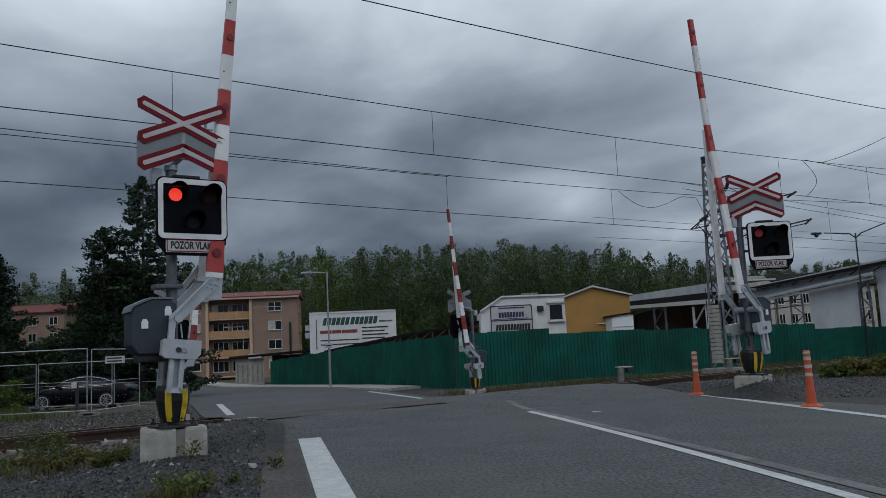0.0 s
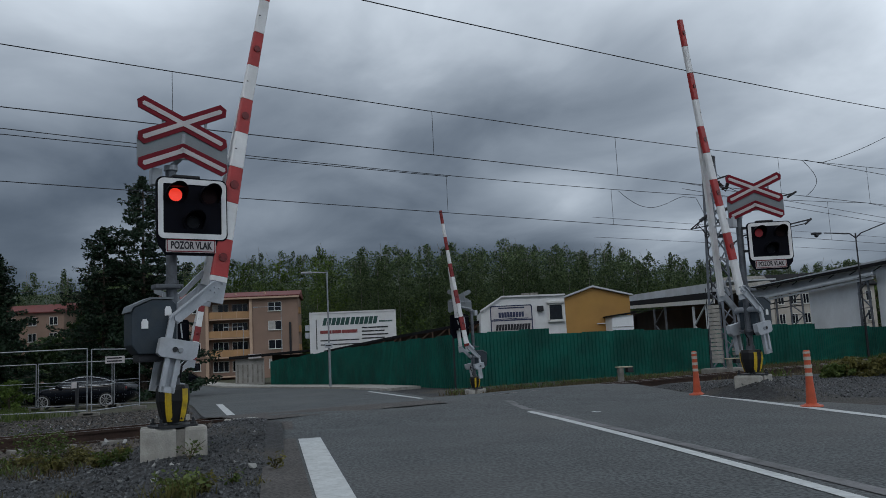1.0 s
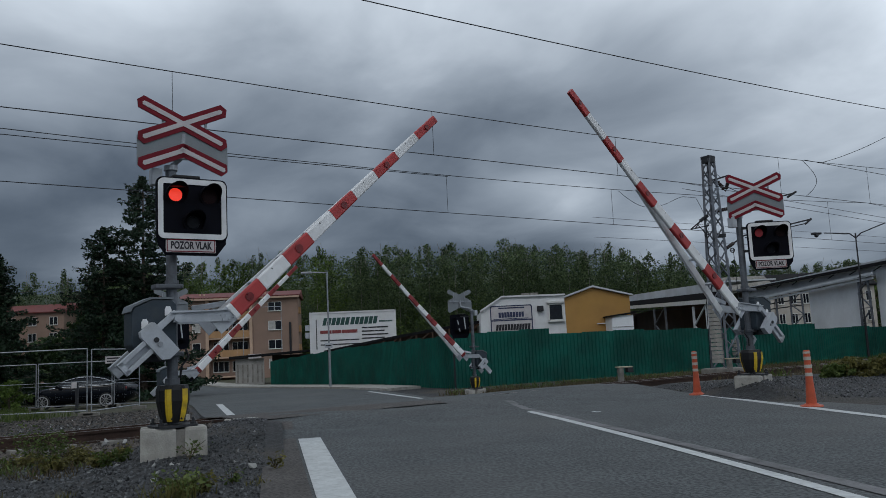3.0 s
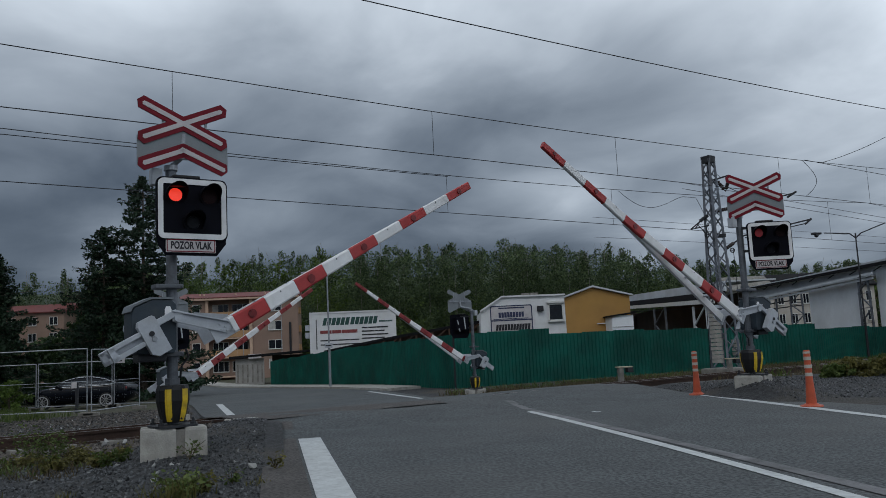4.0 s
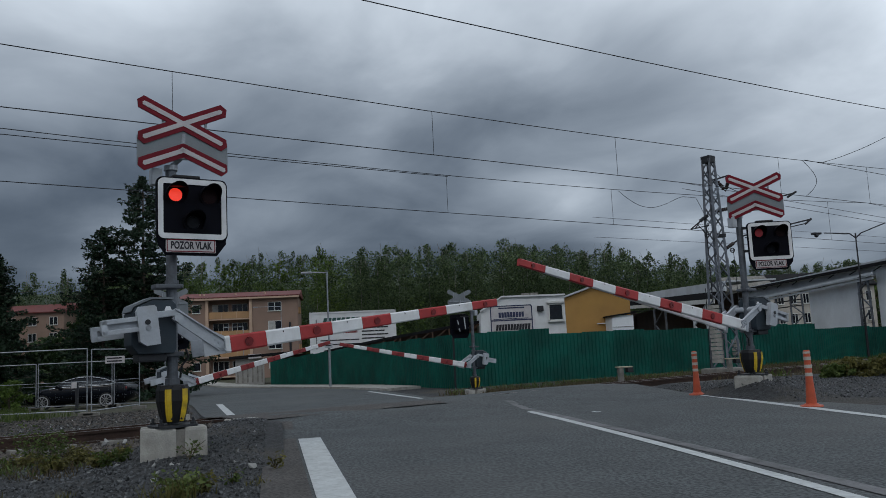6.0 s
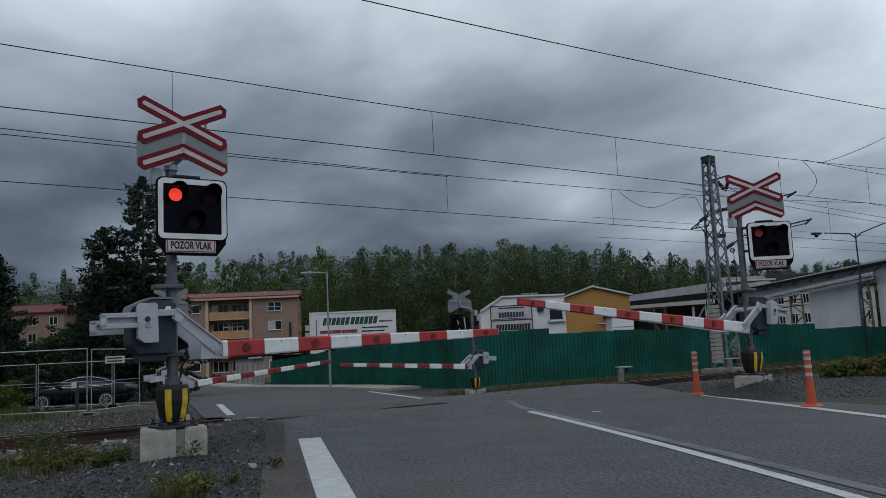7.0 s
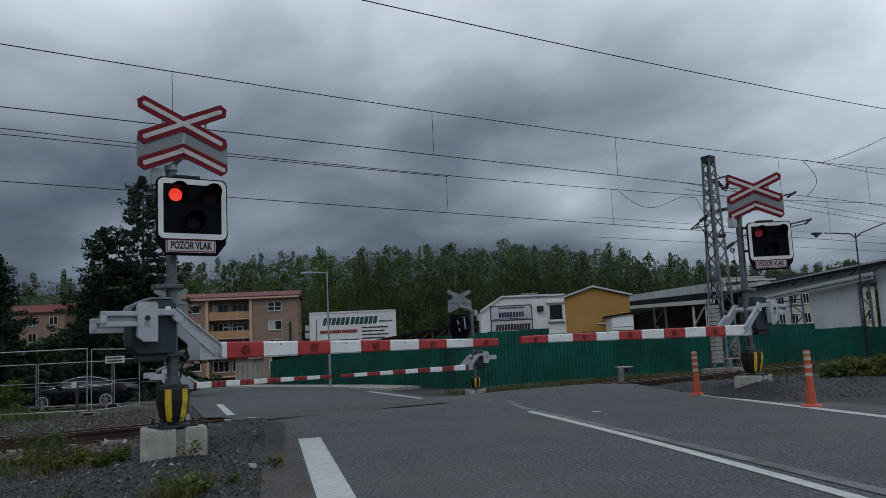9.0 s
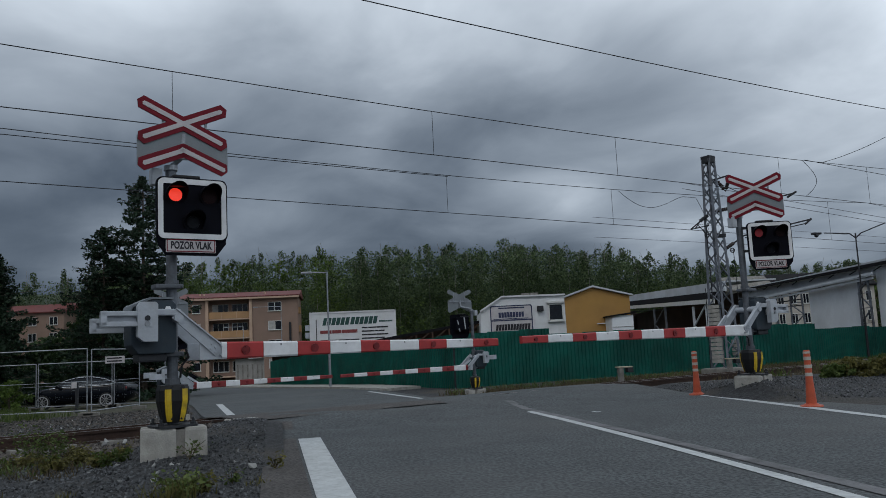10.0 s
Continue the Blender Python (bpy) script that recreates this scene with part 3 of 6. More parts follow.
    part("lid", bm, LIDGREY, house)
    for x, zz in ((-0.09, 1.625), (-0.335, 1.49)):
        bm = bmesh.new()
        prism(bm, [(k * x + a, zz + b) for a, b in ((-0.035, -0.05), (0.035, -0.05), (0.035, 0.02), (0.018, 0.05), (-0.018, 0.05), (-0.035, 0.02))], -0.18, -0.168)
        part("latch_plate", bm, WHITE, house, "small pale latch plate")
    bm = bmesh.new()
    box(bm, (k * -0.24, 0.0, 1.13), (0.30, 0.26, 0.09), bevel=0.02)
    part("drive_foot", bm, STEEL_DARK, house)
    # cables on the post
    bm = bmesh.new()
    pts = [(k * 0.14, -0.02, 1.22), (k * 0.17, -0.03, 1.12), (k * 0.09, -0.04, 1.03), (k * 0.075, -0.03, 0.9)]
    for p, q in zip(pts, pts[1:]):
        cyl(bm, p, q, 0.012, seg=6)
    part("cable", bm, BLACK, th)
    # head: lamp screen and crossbuck
    hx = Matrix.Translation((0, 0, 0)) @ pose(0, 0, 0, 0, 0, head_yaw)
    W, H, HZ = 0.755, 0.67, 2.745
    bm = bmesh.new()
    prism(bm, round_rect(W + 0.03, H + 0.03, 0.07, head_dx, HZ), -0.215, -0.17)
    prism(bm, [(head_dx + x, zz) for x, zz in ((-0.39, HZ - 0.30), (0.38, HZ - 0.30), (0.375, HZ - 0.38), (0.27, HZ - 0.515), (-0.29, HZ - 0.515), (-0.37, HZ - 0.40))], -0.205, -0.17)
    box(bm, (head_dx + 0.0, -0.09, HZ), (0.50, 0.2, 0.46), bevel=0.02)
    head = part("lamp_screen", bm, LAMPBLACK, th, "black lamp screen with white rounded border")
    head.matrix_basis = hx
    bm = bmesh.new()
    ring(bm, round_rect(W, H, 0.065, head_dx, HZ), round_rect(W - 0.11, H - 0.12, 0.012, head_dx, HZ), -0.225, -0.214)
    part("screen_border", bm, WHITE, head, "white reflective border")
    bm = bmesh.new()
    box(bm, (head_dx - 0.06, -0.16, HZ + 0.365), (0.30, 0.10, 0.035), bevel=0.01)
    part("screen_cap", bm, BLACK, head)
    lamps = []
    for lx, lz, lens in ((-0.19, 0.152, GLOWRED), (0.186, 0.152, GLOWRED), (0.0, -0.15, LENSW)):
        x, zz = head_dx + lx, HZ + lz
        bm = bmesh.new()
        cyl(bm, (x, -0.216, zz), (x, -0.222, zz), 0.112, seg=24)
        part("lamp_backing", bm, LAMPBLACK, head)
        lit = lens is GLOWRED
        bm = bmesh.new()
        cyl(bm, (x, -0.221, zz), (x, -0.232, zz), 0.074, 0.070, seg=24)
        part("lens", bm, (DIMRED if head_yaw < -20 else GLOWRED) if lit else lens, head, "round red lamp lens" if lit else "unlit clear lamp lens")
        # hood over the lamp
        bm = bmesh.new()
        seg = 20
        out = []
        for i in range(seg + 1):
            a = radians(-35 + 250 * i / seg)
            depth = 0.05 + 0.15 * max(0.0, math.sin(a)) ** 0.7
            c, s = math.cos(a), math.sin(a)
            out.append([bm.verts.new((x + r * c, y, zz + r * s)) for r, y in ((0.118, -0.216), (0.118, -0.216 - depth), (0.114, -0.216 - depth), (0.114, -0.216))])
        for a, b in zip(out, out[1:]):
            for i in range(3):
                bm.faces.new((a[i], a[i + 1], b[i + 1], b[i]))
        bmesh.ops.recalc_face_normals(bm, faces=bm.faces)
        part("hood", bm, LAMPBLACK, head)
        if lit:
            # added dark red flap, hinged under the hood: hides the ever-glowing lens for off, folds up for on
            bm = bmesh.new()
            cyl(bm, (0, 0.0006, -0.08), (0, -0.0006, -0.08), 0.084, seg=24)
            sh = part("flap", bm, FLAPRED, head, "added dark red flap that hides the glowing lens")
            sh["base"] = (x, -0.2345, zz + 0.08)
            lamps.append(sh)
    # plaque
    bm = bmesh.new()
    prism(bm, round_rect(0.55, 0.15, 0.01, head_dx - 0.02, HZ - 0.41), -0.214, -0.206)
    plq = part("plaque", bm, SIGNWHITE, head, "white plaque reading POZOR VLAK")
    bm = bmesh.new()
    ring(bm, round_rect(0.535, 0.136, 0.008, head_dx - 0.02, HZ - 0.41), round_rect(0.515, 0.116, 0.006, head_dx - 0.02, HZ - 0.41), -0.2165, -0.214)
    part("plaque_border", bm, SIGNRED, head)
    tx = text_mesh("POZOR VLAK", 0.112, INK, parent=head, width=0.455)
    tx.matrix_basis = pose(head_dx - 0.02, -0.2165, HZ - 0.41, 90, 0, 0)
    # crossbuck with lower chevron on a grey sheet
    CZ = 3.736
    bm = bmesh.new()
    prism(bm, [(cross_dx + x, CZ + zz) for x, zz in ((-0.507, -0.18), (0, 0.05), (0.507, -0.18), (0.507, -0.50), (0.44, -0.55), (0, -0.38), (-0.44, -0.55), (-0.507, -0.50))], -0.115, -0.11)
    sheet = part("crossbuck_sheet", bm, SIGNGREY, th, "grey sheet behind the crossbuck")
    sheet.matrix_basis = hx

    def arm(x0, z0, x1, z1, w, material, y0, y1, nm, parent, inset=0.0):
        d = Vector((x1 - x0, 0, z1 - z0))
        l, d = d.length, d.normalized()
        e = Vector((-d.z, 0, d.x))
        pts = []
        for a, b in ((inset, -0.5), (l - inset, -0.5), (l - inset + w * 0.28, 0), (l - inset, 0.5), (inset, 0.5), (inset - w * 0.28, 0)):
            v = Vector((x0, 0, z0)) + d * a + e * (b * w)
            pts.append((v.x, v.z))
        bmm = bmesh.new()
        prism(bmm, pts, y0, y1)
        return part(nm, bmm, material, parent)

    t = math.tan(radians(24))
    X = 0.462
    arms = ((-X, X * t, X, -X * t, 0.0), (-X, -X * t, X, X * t, 0.004), (-X, -0.307 - X * 0.42, 0.025, -0.297, 0.0), (-0.025, -0.297, X, -0.307 - X * 0.42, 0.0))
    for i, (x0, z0, x1, z1, dy) in enumerate(arms):
        low = i > 1
        ext = 0.02 if low else 0.0
        sx0, sx1 = x0, x1
        arm(cross_dx + sx0, CZ + z0, cross_dx + sx1, CZ + z1, 0.157, SIGNGREY, -0.1172, -0.1150 + dy * 0.2, "board_back", sheet)
        red = arm(cross_dx + sx0, CZ + z0, cross_dx + sx1, CZ + z1, 0.15, SIGNRED, -0.128 - dy * 0.3, -0.117, "crossbuck_board", sheet)
        arm(cross_dx + sx0, CZ + z0, cross_dx + sx1, CZ + z1, 0.05, SIGNWHITE, -0.1325 - dy * 0.3, -0.126, "crossbuck_stripe", sheet, inset=0.03 if not low else (0.03 if i == 2 else 0.0))
    bm = bmesh.new()
    for sx in (-0.22, 0.26):
        box(bm, (cross_dx + sx, -0.10, CZ - 0.05), (0.025, 0.02, 0.36))
    box(bm, (cross_dx, -0.10, CZ - 0.35), (0.10, 0.03, 0.12))
    box(bm, (cross_dx, -0.085, CZ - 0.16), (0.9, 0.02, 0.04))
    part("crossbuck_rail", bm, GALV, sheet)
    bm = bmesh.new()
    pts = [(0, 0, 3.22), (0.03, -0.02, 3.29), (cross_dx - 0.01, -0.06, 3.36), (cross_dx, -0.09, 3.50), (cross_dx, -0.09, 3.62)]
    for p, q in zip(pts, pts[1:]):
        cyl(bm, p, q, 0.035, seg=10)
    cyl(bm, (0, 0, 3.21), (0, 0, 3.265), 0.075, seg=14)
    arm_ob = part("crossbuck_bracket", bm, GALV, th)
    arm_ob.matrix_basis = hx if abs(head_yaw) < 5 else Matrix.Identity(4)
    for zz in (2.6, 3.02):
        bm = bmesh.new()
        beam(bm, (0, -0.03, zz), (head_dx, -0.10, zz), 0.045)
        part("screen_bracket", bm, STEEL_DARK, th).matrix_basis = hx
    # pale cable brackets on the back of the screen
    for bx, bz, bh in ((-0.12, 0.02, 0.42), (0.17, 0.06, 0.16), (0.12, -0.22, 0.10)):
        bm = bmesh.new()
        beam(bm, (head_dx + bx, 0.02, HZ + bz - bh / 2), (head_dx + bx + 0.05, 0.03, HZ + bz + bh / 2), 0.03)
        part("rear_bracket", bm, GREYPAINT, head)
    # boom: origin at its pivot
    bm = bmesh.new()
    for y in (-0.235, 0.235):
        d0 = Vector((0.0, y, 0.06)), Vector((0.555, y, -0.335))
        beam(bm, (k * -0.03, y, 0.045), (k * 0.44, y, -0.37), 0.03, 0.125)
        beam(bm, (k * -0.03, y * 1.10, 0.10), (k * 0.46, y * 1.10, -0.30), 0.045, 0.014)
        box(bm, (k * 0.36, y * 0.92, DROP * -1), (0.25, 0.016, 0.19), bevel=0.004)
        box(bm, (k * -0.13, y, 0.06), (0.30, 0.05, 0.07), bevel=0.01)
        for bx, bz in ((0.36, -0.29), (0.40, -0.33), (0.35, -0.34), (0.40, -0.38), (0.46, -0.31), (0.46, -0.41)):
            cyl(bm, (k * bx, y * 1.0, bz), (k * bx, y * 1.15, bz), 0.012, seg=6)
    cyl(bm, (0, -0.27, 0), (0, 0.27, 0), 0.05, seg=16)
    boom = part("boom", bm, GREYPAINT, th, "barrier boom with red and white bands")
    for y in (-0.28, 0.28):
        bm = bmesh.new()
        prism(bm, [(k * x, zz) for x, zz in ((-0.44, 0.12), (-0.41, 0.165), (-0.255, 0.165), (-0.235, 0.14), (-0.235, -0.25), (-0.38, -0.25), (-0.44, -0.20))], y - 0.045, y + 0.045)
        hub = part("hub_box", bm, GREYPAINT, boom, "light grey hub box")
        for bz, r in ((-0.005, 0.028), (-0.065, 0.028)):
            bm = bmesh.new()
            cyl(bm, (k * -0.345, y + math.copysign(0.044, y), bz), (k * -0.345, y + math.copysign(0.058, y), bz), r, seg=14)
            part("hub_bolt", bm, STEEL_DARK if bz > -0.03 else GALV, boom)
    for y, x0, x1, zc in ((-0.28, -0.80, -0.43, -0.01), (0.28, -0.79, -0.43, -0.055)):
        bm = bmesh.new()
        L = x1 - x0
        for dz in (-0.055, 0.055):
            box(bm, (k * (x0 + x1) / 2, y, zc + dz), (L, 0.05, 0.05), bevel=0.006)
        box(bm, (k * (x0 + 0.03), y, zc), (0.06, 0.05, 0.14))
        box(bm, (k * (x0 + x1) / 2, y + 0.035, zc), (L, 0.01, 0.15))
        part("counterweight_arm", bm, GREYPAINT, boom, "slotted grey counterweight arm")
    # banded front beam
    def hgt(x):
        return 0.19 + (0.105 - 0.19) * (x - 0.55) / (boom_len - 0.55)

    def yoff(x):
        return fs * (-0.205 + 0.16 * max(0, min(1, (x - 0.55) / (boom_len * 0.62 - 0.55))))

    edges = [root] + [boom_len - stripes[1] * i for i in range(stripes[0], -1, -1)]
    for i, (xa, xb) in enumerate(zip(edges, edges[1:])):
        red = (len(edges) - 2 - i) % 2 == 0
        bm = bmesh.new()
        vs = []
        for x in (xa + 0.002, xb - 0.002):
            h, y = hgt(x) / 2, yoff(x)
            vs.append([bm.verts.new((k * x, y + sy * 0.035, -DROP + sz * h)) for sy, sz in ((-1, -0.8), (-1, 0.8), (-0.6, 1), (0.6, 1), (1, 0.8), (1, -0.8), (0.6, -1), (-0.6, -1))])
        for j in range(8):
            bm.faces.new((vs[0][j], vs[0][(j + 1) % 8], vs[1][(j + 1) % 8], vs[1][j]))
        bm.faces.new(vs[0]), bm.faces.new(vs[1])
        bmesh.ops.recalc_face_normals(bm, faces=bm.faces)
        part("boom_band", bm, (RED if fs > 0 else AVERTEDRED) if red else WHITE, boom, "red reflective band" if red else "white reflective band")
        xm = (xa + xb) / 2
        for sy in (-1, 1):
            bm = bmesh.new()
            if red:
                cyl(bm, (k * xm, yoff(xm) + sy * 0.034, -DROP), (k * xm, yoff(xm) + sy * 0.05, -DROP), min(0.05, hgt(xm) * 0.3), seg=14)
                part("reflector", bm, DARKRED, boom, "round dark red reflector")
            elif i > 0 and sy * fs < 0:
                for dz in (0.055,):
                    box(bm, (k * xm, yoff(xm) - fs * 0.036, -DROP + dz * hgt(xm) / 0.19), (0.012, 0.004, 0.02))
                part("band_seam", bm, STEEL_DARK, boom)
            else:
                bm.free()
    # plain rear beam that joins the front one, with rungs
    xj = boom_len * 0.62
    bm = bmesh.new()
    beam(bm, (k * root, fs * 0.20, -DROP), (k * xj, -0.0, -DROP), 0.05, 0.13)
    part("rear_beam", bm, WHITE, boom, "plain white rear beam")
    for f in (0.22, 0.42, 0.62, 0.82, 0.98):
        x = root + (xj - root) * f
        bm = bmesh.new()
        beam(bm, (k * x, yoff(x), -DROP + 0.05), (k * x, fs * 0.20 * (1 - f), -DROP + 0.05), 0.035)
        part("rung", bm, GREYPAINT, boom)
    bm = bmesh.new()
    beam(bm, (k * 0.62, 0.18, -DROP + 0.06), (k * 0.30, 0.235, -0.1), 0.03, 0.06)
    part("stay", bm, GREYPAINT, boom)
    boom.matrix_basis = pose(0, 0, PIVOT_Z)
    return th, boom, lamps


NEAR, FAR = "barriers of the level crossing", "barriers of the level crossing"
BARRIERS = {
    "L": barrier("crossing_barrier", (-3.02, 9.0), 0.013, U_DEG, False, 4.47, 0.475, (9, 0.437), 0.176, 0.110, 0.0,
                 "grey barrier post with red-white crossbuck and black lamp screen", NEAR),
    "R": barrier("crossing_barrier", (5.42, 14.77), -0.025, U_DEG, True, 5.33, 0.33, (9, 0.487), 0.455, 0.29, -36.0,
                 "grey barrier post with crossbuck beside the lattice mast", NEAR),
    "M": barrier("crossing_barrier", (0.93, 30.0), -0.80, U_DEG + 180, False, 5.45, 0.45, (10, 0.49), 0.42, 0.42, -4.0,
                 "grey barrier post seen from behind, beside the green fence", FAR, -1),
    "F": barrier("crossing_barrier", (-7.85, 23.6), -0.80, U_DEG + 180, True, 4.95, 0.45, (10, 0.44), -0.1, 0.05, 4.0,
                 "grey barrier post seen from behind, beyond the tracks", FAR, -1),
}


# ---- overhead line ----
def tube(pts, r, seg=5):
    pts = [Vector(p) for p in pts]
    verts, faces = [], []
    for i, p in enumerate(pts):
        d = (pts[min(i + 1, len(pts) - 1)] - pts[max(i - 1, 0)]).normalized()
        a = d.orthogonal().normalized() if abs(d.z) > 0.95 else d.cross(Vector((0, 0, 1))).normalized()
        b = d.cross(a)
        for j in range(seg):
            t = 2 * math.pi * j / seg
            verts.append(tuple(p + (a * math.cos(t) + b * math.sin(t)) * r))
        if i:
            o = (i - 1) * seg
            faces += [(o + j, o + (j + 1) % seg, o + seg + (j + 1) % seg, o + seg + j) for j in range(seg)]
    return verts, faces


def wire_run(n, zf, u0=-60, u1=180, r=0.010, k=120):
    return tube([un(u0 + (u1 - u0) * i / k, n, zf(u0 + (u1 - u0) * i / k)) for i in range(k + 1)], r)


def span_z(base, u, low, sag=0.0012, span=48.0):
    w = (u - low + span / 2) % span - span / 2
    return base + sag * w * w


def build_wires():
    for n, zf, zm, low, sag, drops in ((15.0, lambda u: 5.455, 6.47, 10.5, 0.0009, (4.3, 10.15, 16.05, 23.4, 28.7, 34.0)),
                                       (19.0, lambda u: 4.955 - 0.0055 * (u - 13), 6.05, 12.0, 0.0010, (13.25, 19.95, 32.9, 38.0))):
        line = empty("overhead_line", pose(0, 0, 0), "dark contact and carrier wires above the track", "overhead line", "overhead lines")
        pydata("contact_wire", *wire_run(n, zf), WIRE, line)
        pydata("carrier_wire", *wire_run(n, lambda u: span_z(zm, u, low, sag)), WIRE, line)
        if n > 16:
            pydata("carrier_wire", *wire_run(n, lambda u: 6.01 + 0.0004 * (u - 8) ** 2, -40, 13.3, k=40), WIRE, line)
            pydata("tension_wire", *wire_run(n, lambda u: 6.30 - 0.043 * (u - 31), 23.6, 60, k=20), WIRE, line)
            pydata("tension_wire", *wire_run(n, lambda u: 6.06 - 0.045 * (u - 31), 23.6, 60, k=20), WIRE, line)
        else:
            pydata("tension_wire", *wire_run(n, lambda u: 6.68 - 0.02 * (u - 25), 24.9, 70, k=20), WIRE, line)
        for u in drops:
            pydata("dropper", *tube([un(u, n, zf(u)), un(u, n, span_z(zm, u, low, sag))], 0.006), WIRE, line)
    line = empty("overhead_line", pose(0, 0, 0), "thin wires above the far siding", "overhead line", "overhead lines")
    pydata("contact_wire", *wire_run(24.0, lambda u: 5.35, 24, 180, 0.008), WIRE, line)
    pydata("carrier_wire", *wire_run(24.0, lambda u: 6.18, 24, 180, 0.008), WIRE, line)
    line = empty("feeder_line", pose(0, 0, 0), "single dark feeder wire over the road", "overhead line")
    pydata("feeder_wire", *wire_run(11.0, lambda u: 6.73 + 0.0011 * (min(u, 60) - 7) ** 2, -30, 60), WIRE, line)
    # jumpers hanging between the wires
    j = empty("jumper_cable", pose(0, 0, 0), "slack jumper cable hanging between overhead wires", "cable", "jumper cables")
    pydata("jumper", *tube([un(20.3 + 4.0 * t, 19.0, 6.08 - 0.62 * math.sin(math.pi * min(1, t * 1.25)) * (1 - 0.55 * t) + 0.02 * t) for t in np.linspace(0, 1, 18)], 0.009), WIRE, j)
    pydata("jumper", *tube([un(24.3 + 0.55 * math.sin(math.pi * 0.5 * t), 19.0, 6.1 - 1.15 * t) for t in np.linspace(0, 1, 10)], 0.009), WIRE, j)
    j = empty("jumper_cable", pose(0, 0, 0), "slack jumper cable hanging between overhead wires", "cable", "jumper cables")
    pydata("jumper", *tube([un(24.75 + 0.72 * math.sin(math.pi * t), 15.0, 6.65 - 1.2 * t) for t in np.linspace(0, 1, 14)], 0.009), WIRE, j)
    pydata("jumper", *tube([un(25.8 - 0.5 * t, 15.0 - 3.9 * t, 6.66 + 0.75 * t * t) for t in np.linspace(0, 1, 14)], 0.009), WIRE, j)


build_wires()


def build_mast():
    base = un(22.8, 17.2, -0.35)
    th = empty("catenary_mast", Matrix.Translation(base) @ pose(0, 0, 0, 0, 0, U_DEG), "grey steel lattice mast with brackets between the tracks", "catenary mast")
    H = 7.35

    def w(z):
        return 0.33 - 0.20 * z / H

    legs = [(sx, sy) for sx in (-1, 1) for sy in (-1, 1)]
    for sx, sy in legs:
        bm = bmesh.new()
        beam(bm, (sx * w(0), sy * w(0), 0), (sx * w(H), sy * w(H), H), 0.07)
        part("leg", bm, MASTSTEEL, th)
    z, i = 0.3, 0
    while z < H - 0.3:
        dz = 1.5 * w(z) + 0.08
        for a, b in ((0, 1), (1, 3), (3, 2), (2, 0)):
            if i % 2:
                a, b = b, a
            (ax, ay), (bx, by) = legs[a], legs[b]
            bm = bmesh.new()
            z1 = min(z + dz, H)
            beam(bm, (ax * w(z), ay * w(z), z), (bx * w(z1), by * w(z1), z1), 0.042, 0.03)
            part("brace", bm, MASTSTEEL, th)
        z, i = z + dz, i + 1
    bm = bmesh.new()
    box(bm, (0, 0, H - 0.02), (0.335, 0.335, 0.24), bevel=0.01)
    part("cap", bm, STEEL_DARK, th)
    bm = bmesh.new()
    box(bm, (0, 0, 0.12), (1.15, 1.15, 0.5), bevel=0.04)
    part("footing", bm, CONC_DARK, th)
    # brackets, given along east and up from the mast's foot
    east = pose(0, 0, 0, 0, 0, -U_DEG)

    def bracket(name, rods, discs=(), mt=STEEL_DARK):
        bm = bmesh.new()
        for x0, z0, x1, z1, r in rods:
            cyl(bm, (x0, 0.0, z0), (x1, 0.0, z1), r, seg=8)
        for x0, z0, x1, z1, cnt in discs:
            p, q = Vector((x0, 0, z0)), Vector((x1, 0, z1))
            for i in range(cnt):
                a, b = p.lerp(q, (i + 0.02) / cnt), p.lerp(q, (i + 0.9) / cnt)
                cyl(bm, a, b, 0.066, 0.052, seg=10)
        part(name, bm, mt, th).matrix_basis = east

    bracket("bracket_arm", [(0.0, 6.60, 0.62, 6.76, 0.028), (0.12, 6.95, 0.36, 6.72, 0.01)])
    bracket("insulator", [(0.22, 6.62, 0.5, 6.22, 0.016), (0.64, 6.62, 0.5, 6.22, 0.016)], [(0.26, 6.58, 0.46, 6.28, 4), (0.62, 6.58, 0.52, 6.3, 3)], INSUL)
    bracket("cantilever", [(0.05, 5.56, 2.80, 6.05, 0.026), (2.55, 5.92, 2.86, 6.10, 0.035), (0.1, 6.6, 1.6, 5.85, 0.012)])
    bracket("insulator", [], [(0.12, 5.56, 0.56, 5.64, 6)], INSUL)
    bracket("cantilever", [(0.26, 4.24, 0.98, 4.70, 0.024), (0.98, 4.70, 3.25, 5.14, 0.024), (1.0, 4.62, 3.15, 5.02, 0.016), (3.05, 4.98, 3.28, 5.16, 0.035)])
    bracket("insulator", [], [(0.32, 4.28, 0.62, 4.47, 5)], INSUL)
    bracket("left_strut", [(-0.78, 4.99, -0.22, 5.42, 0.022), (-0.78, 4.99, -0.16, 5.10, 0.018), (-0.55, 5.15, -0.3, 4.85, 0.014), (-0.42, 5.28, -0.62, 5.02, 0.02), (-0.38, 4.98, -0.26, 4.75, 0.026)], [(-0.44, 5.26, -0.16, 5.44, 3)])
    bm = bmesh.new()
    box(bm, (0.2, 0, 4.73), (0.3, 0.2, 0.12), bevel=0.015)
    part("bracket_box", bm, STEEL_DARK, th).matrix_basis = east
    for x, z in ((0.53, 4.22), (-0.27, 4.78)):
        bm = bmesh.new()
        for i in range(14):
            t0, t1 = 2 * math.pi * i / 14, 2 * math.pi * (i + 1) / 14
            cyl(bm, (x + 0.07 * math.cos(t0), -0.05, z + 0.07 * math.sin(t0)), (x + 0.07 * math.cos(t1), -0.05, z + 0.07 * math.sin(t1)), 0.018, seg=6)
        beam(bm, (x - 0.07, -0.05, z), (x + 0.07, -0.05, z), 0.025)
        part("tension_wheel", bm, STEEL_DARK, th).matrix_basis = east
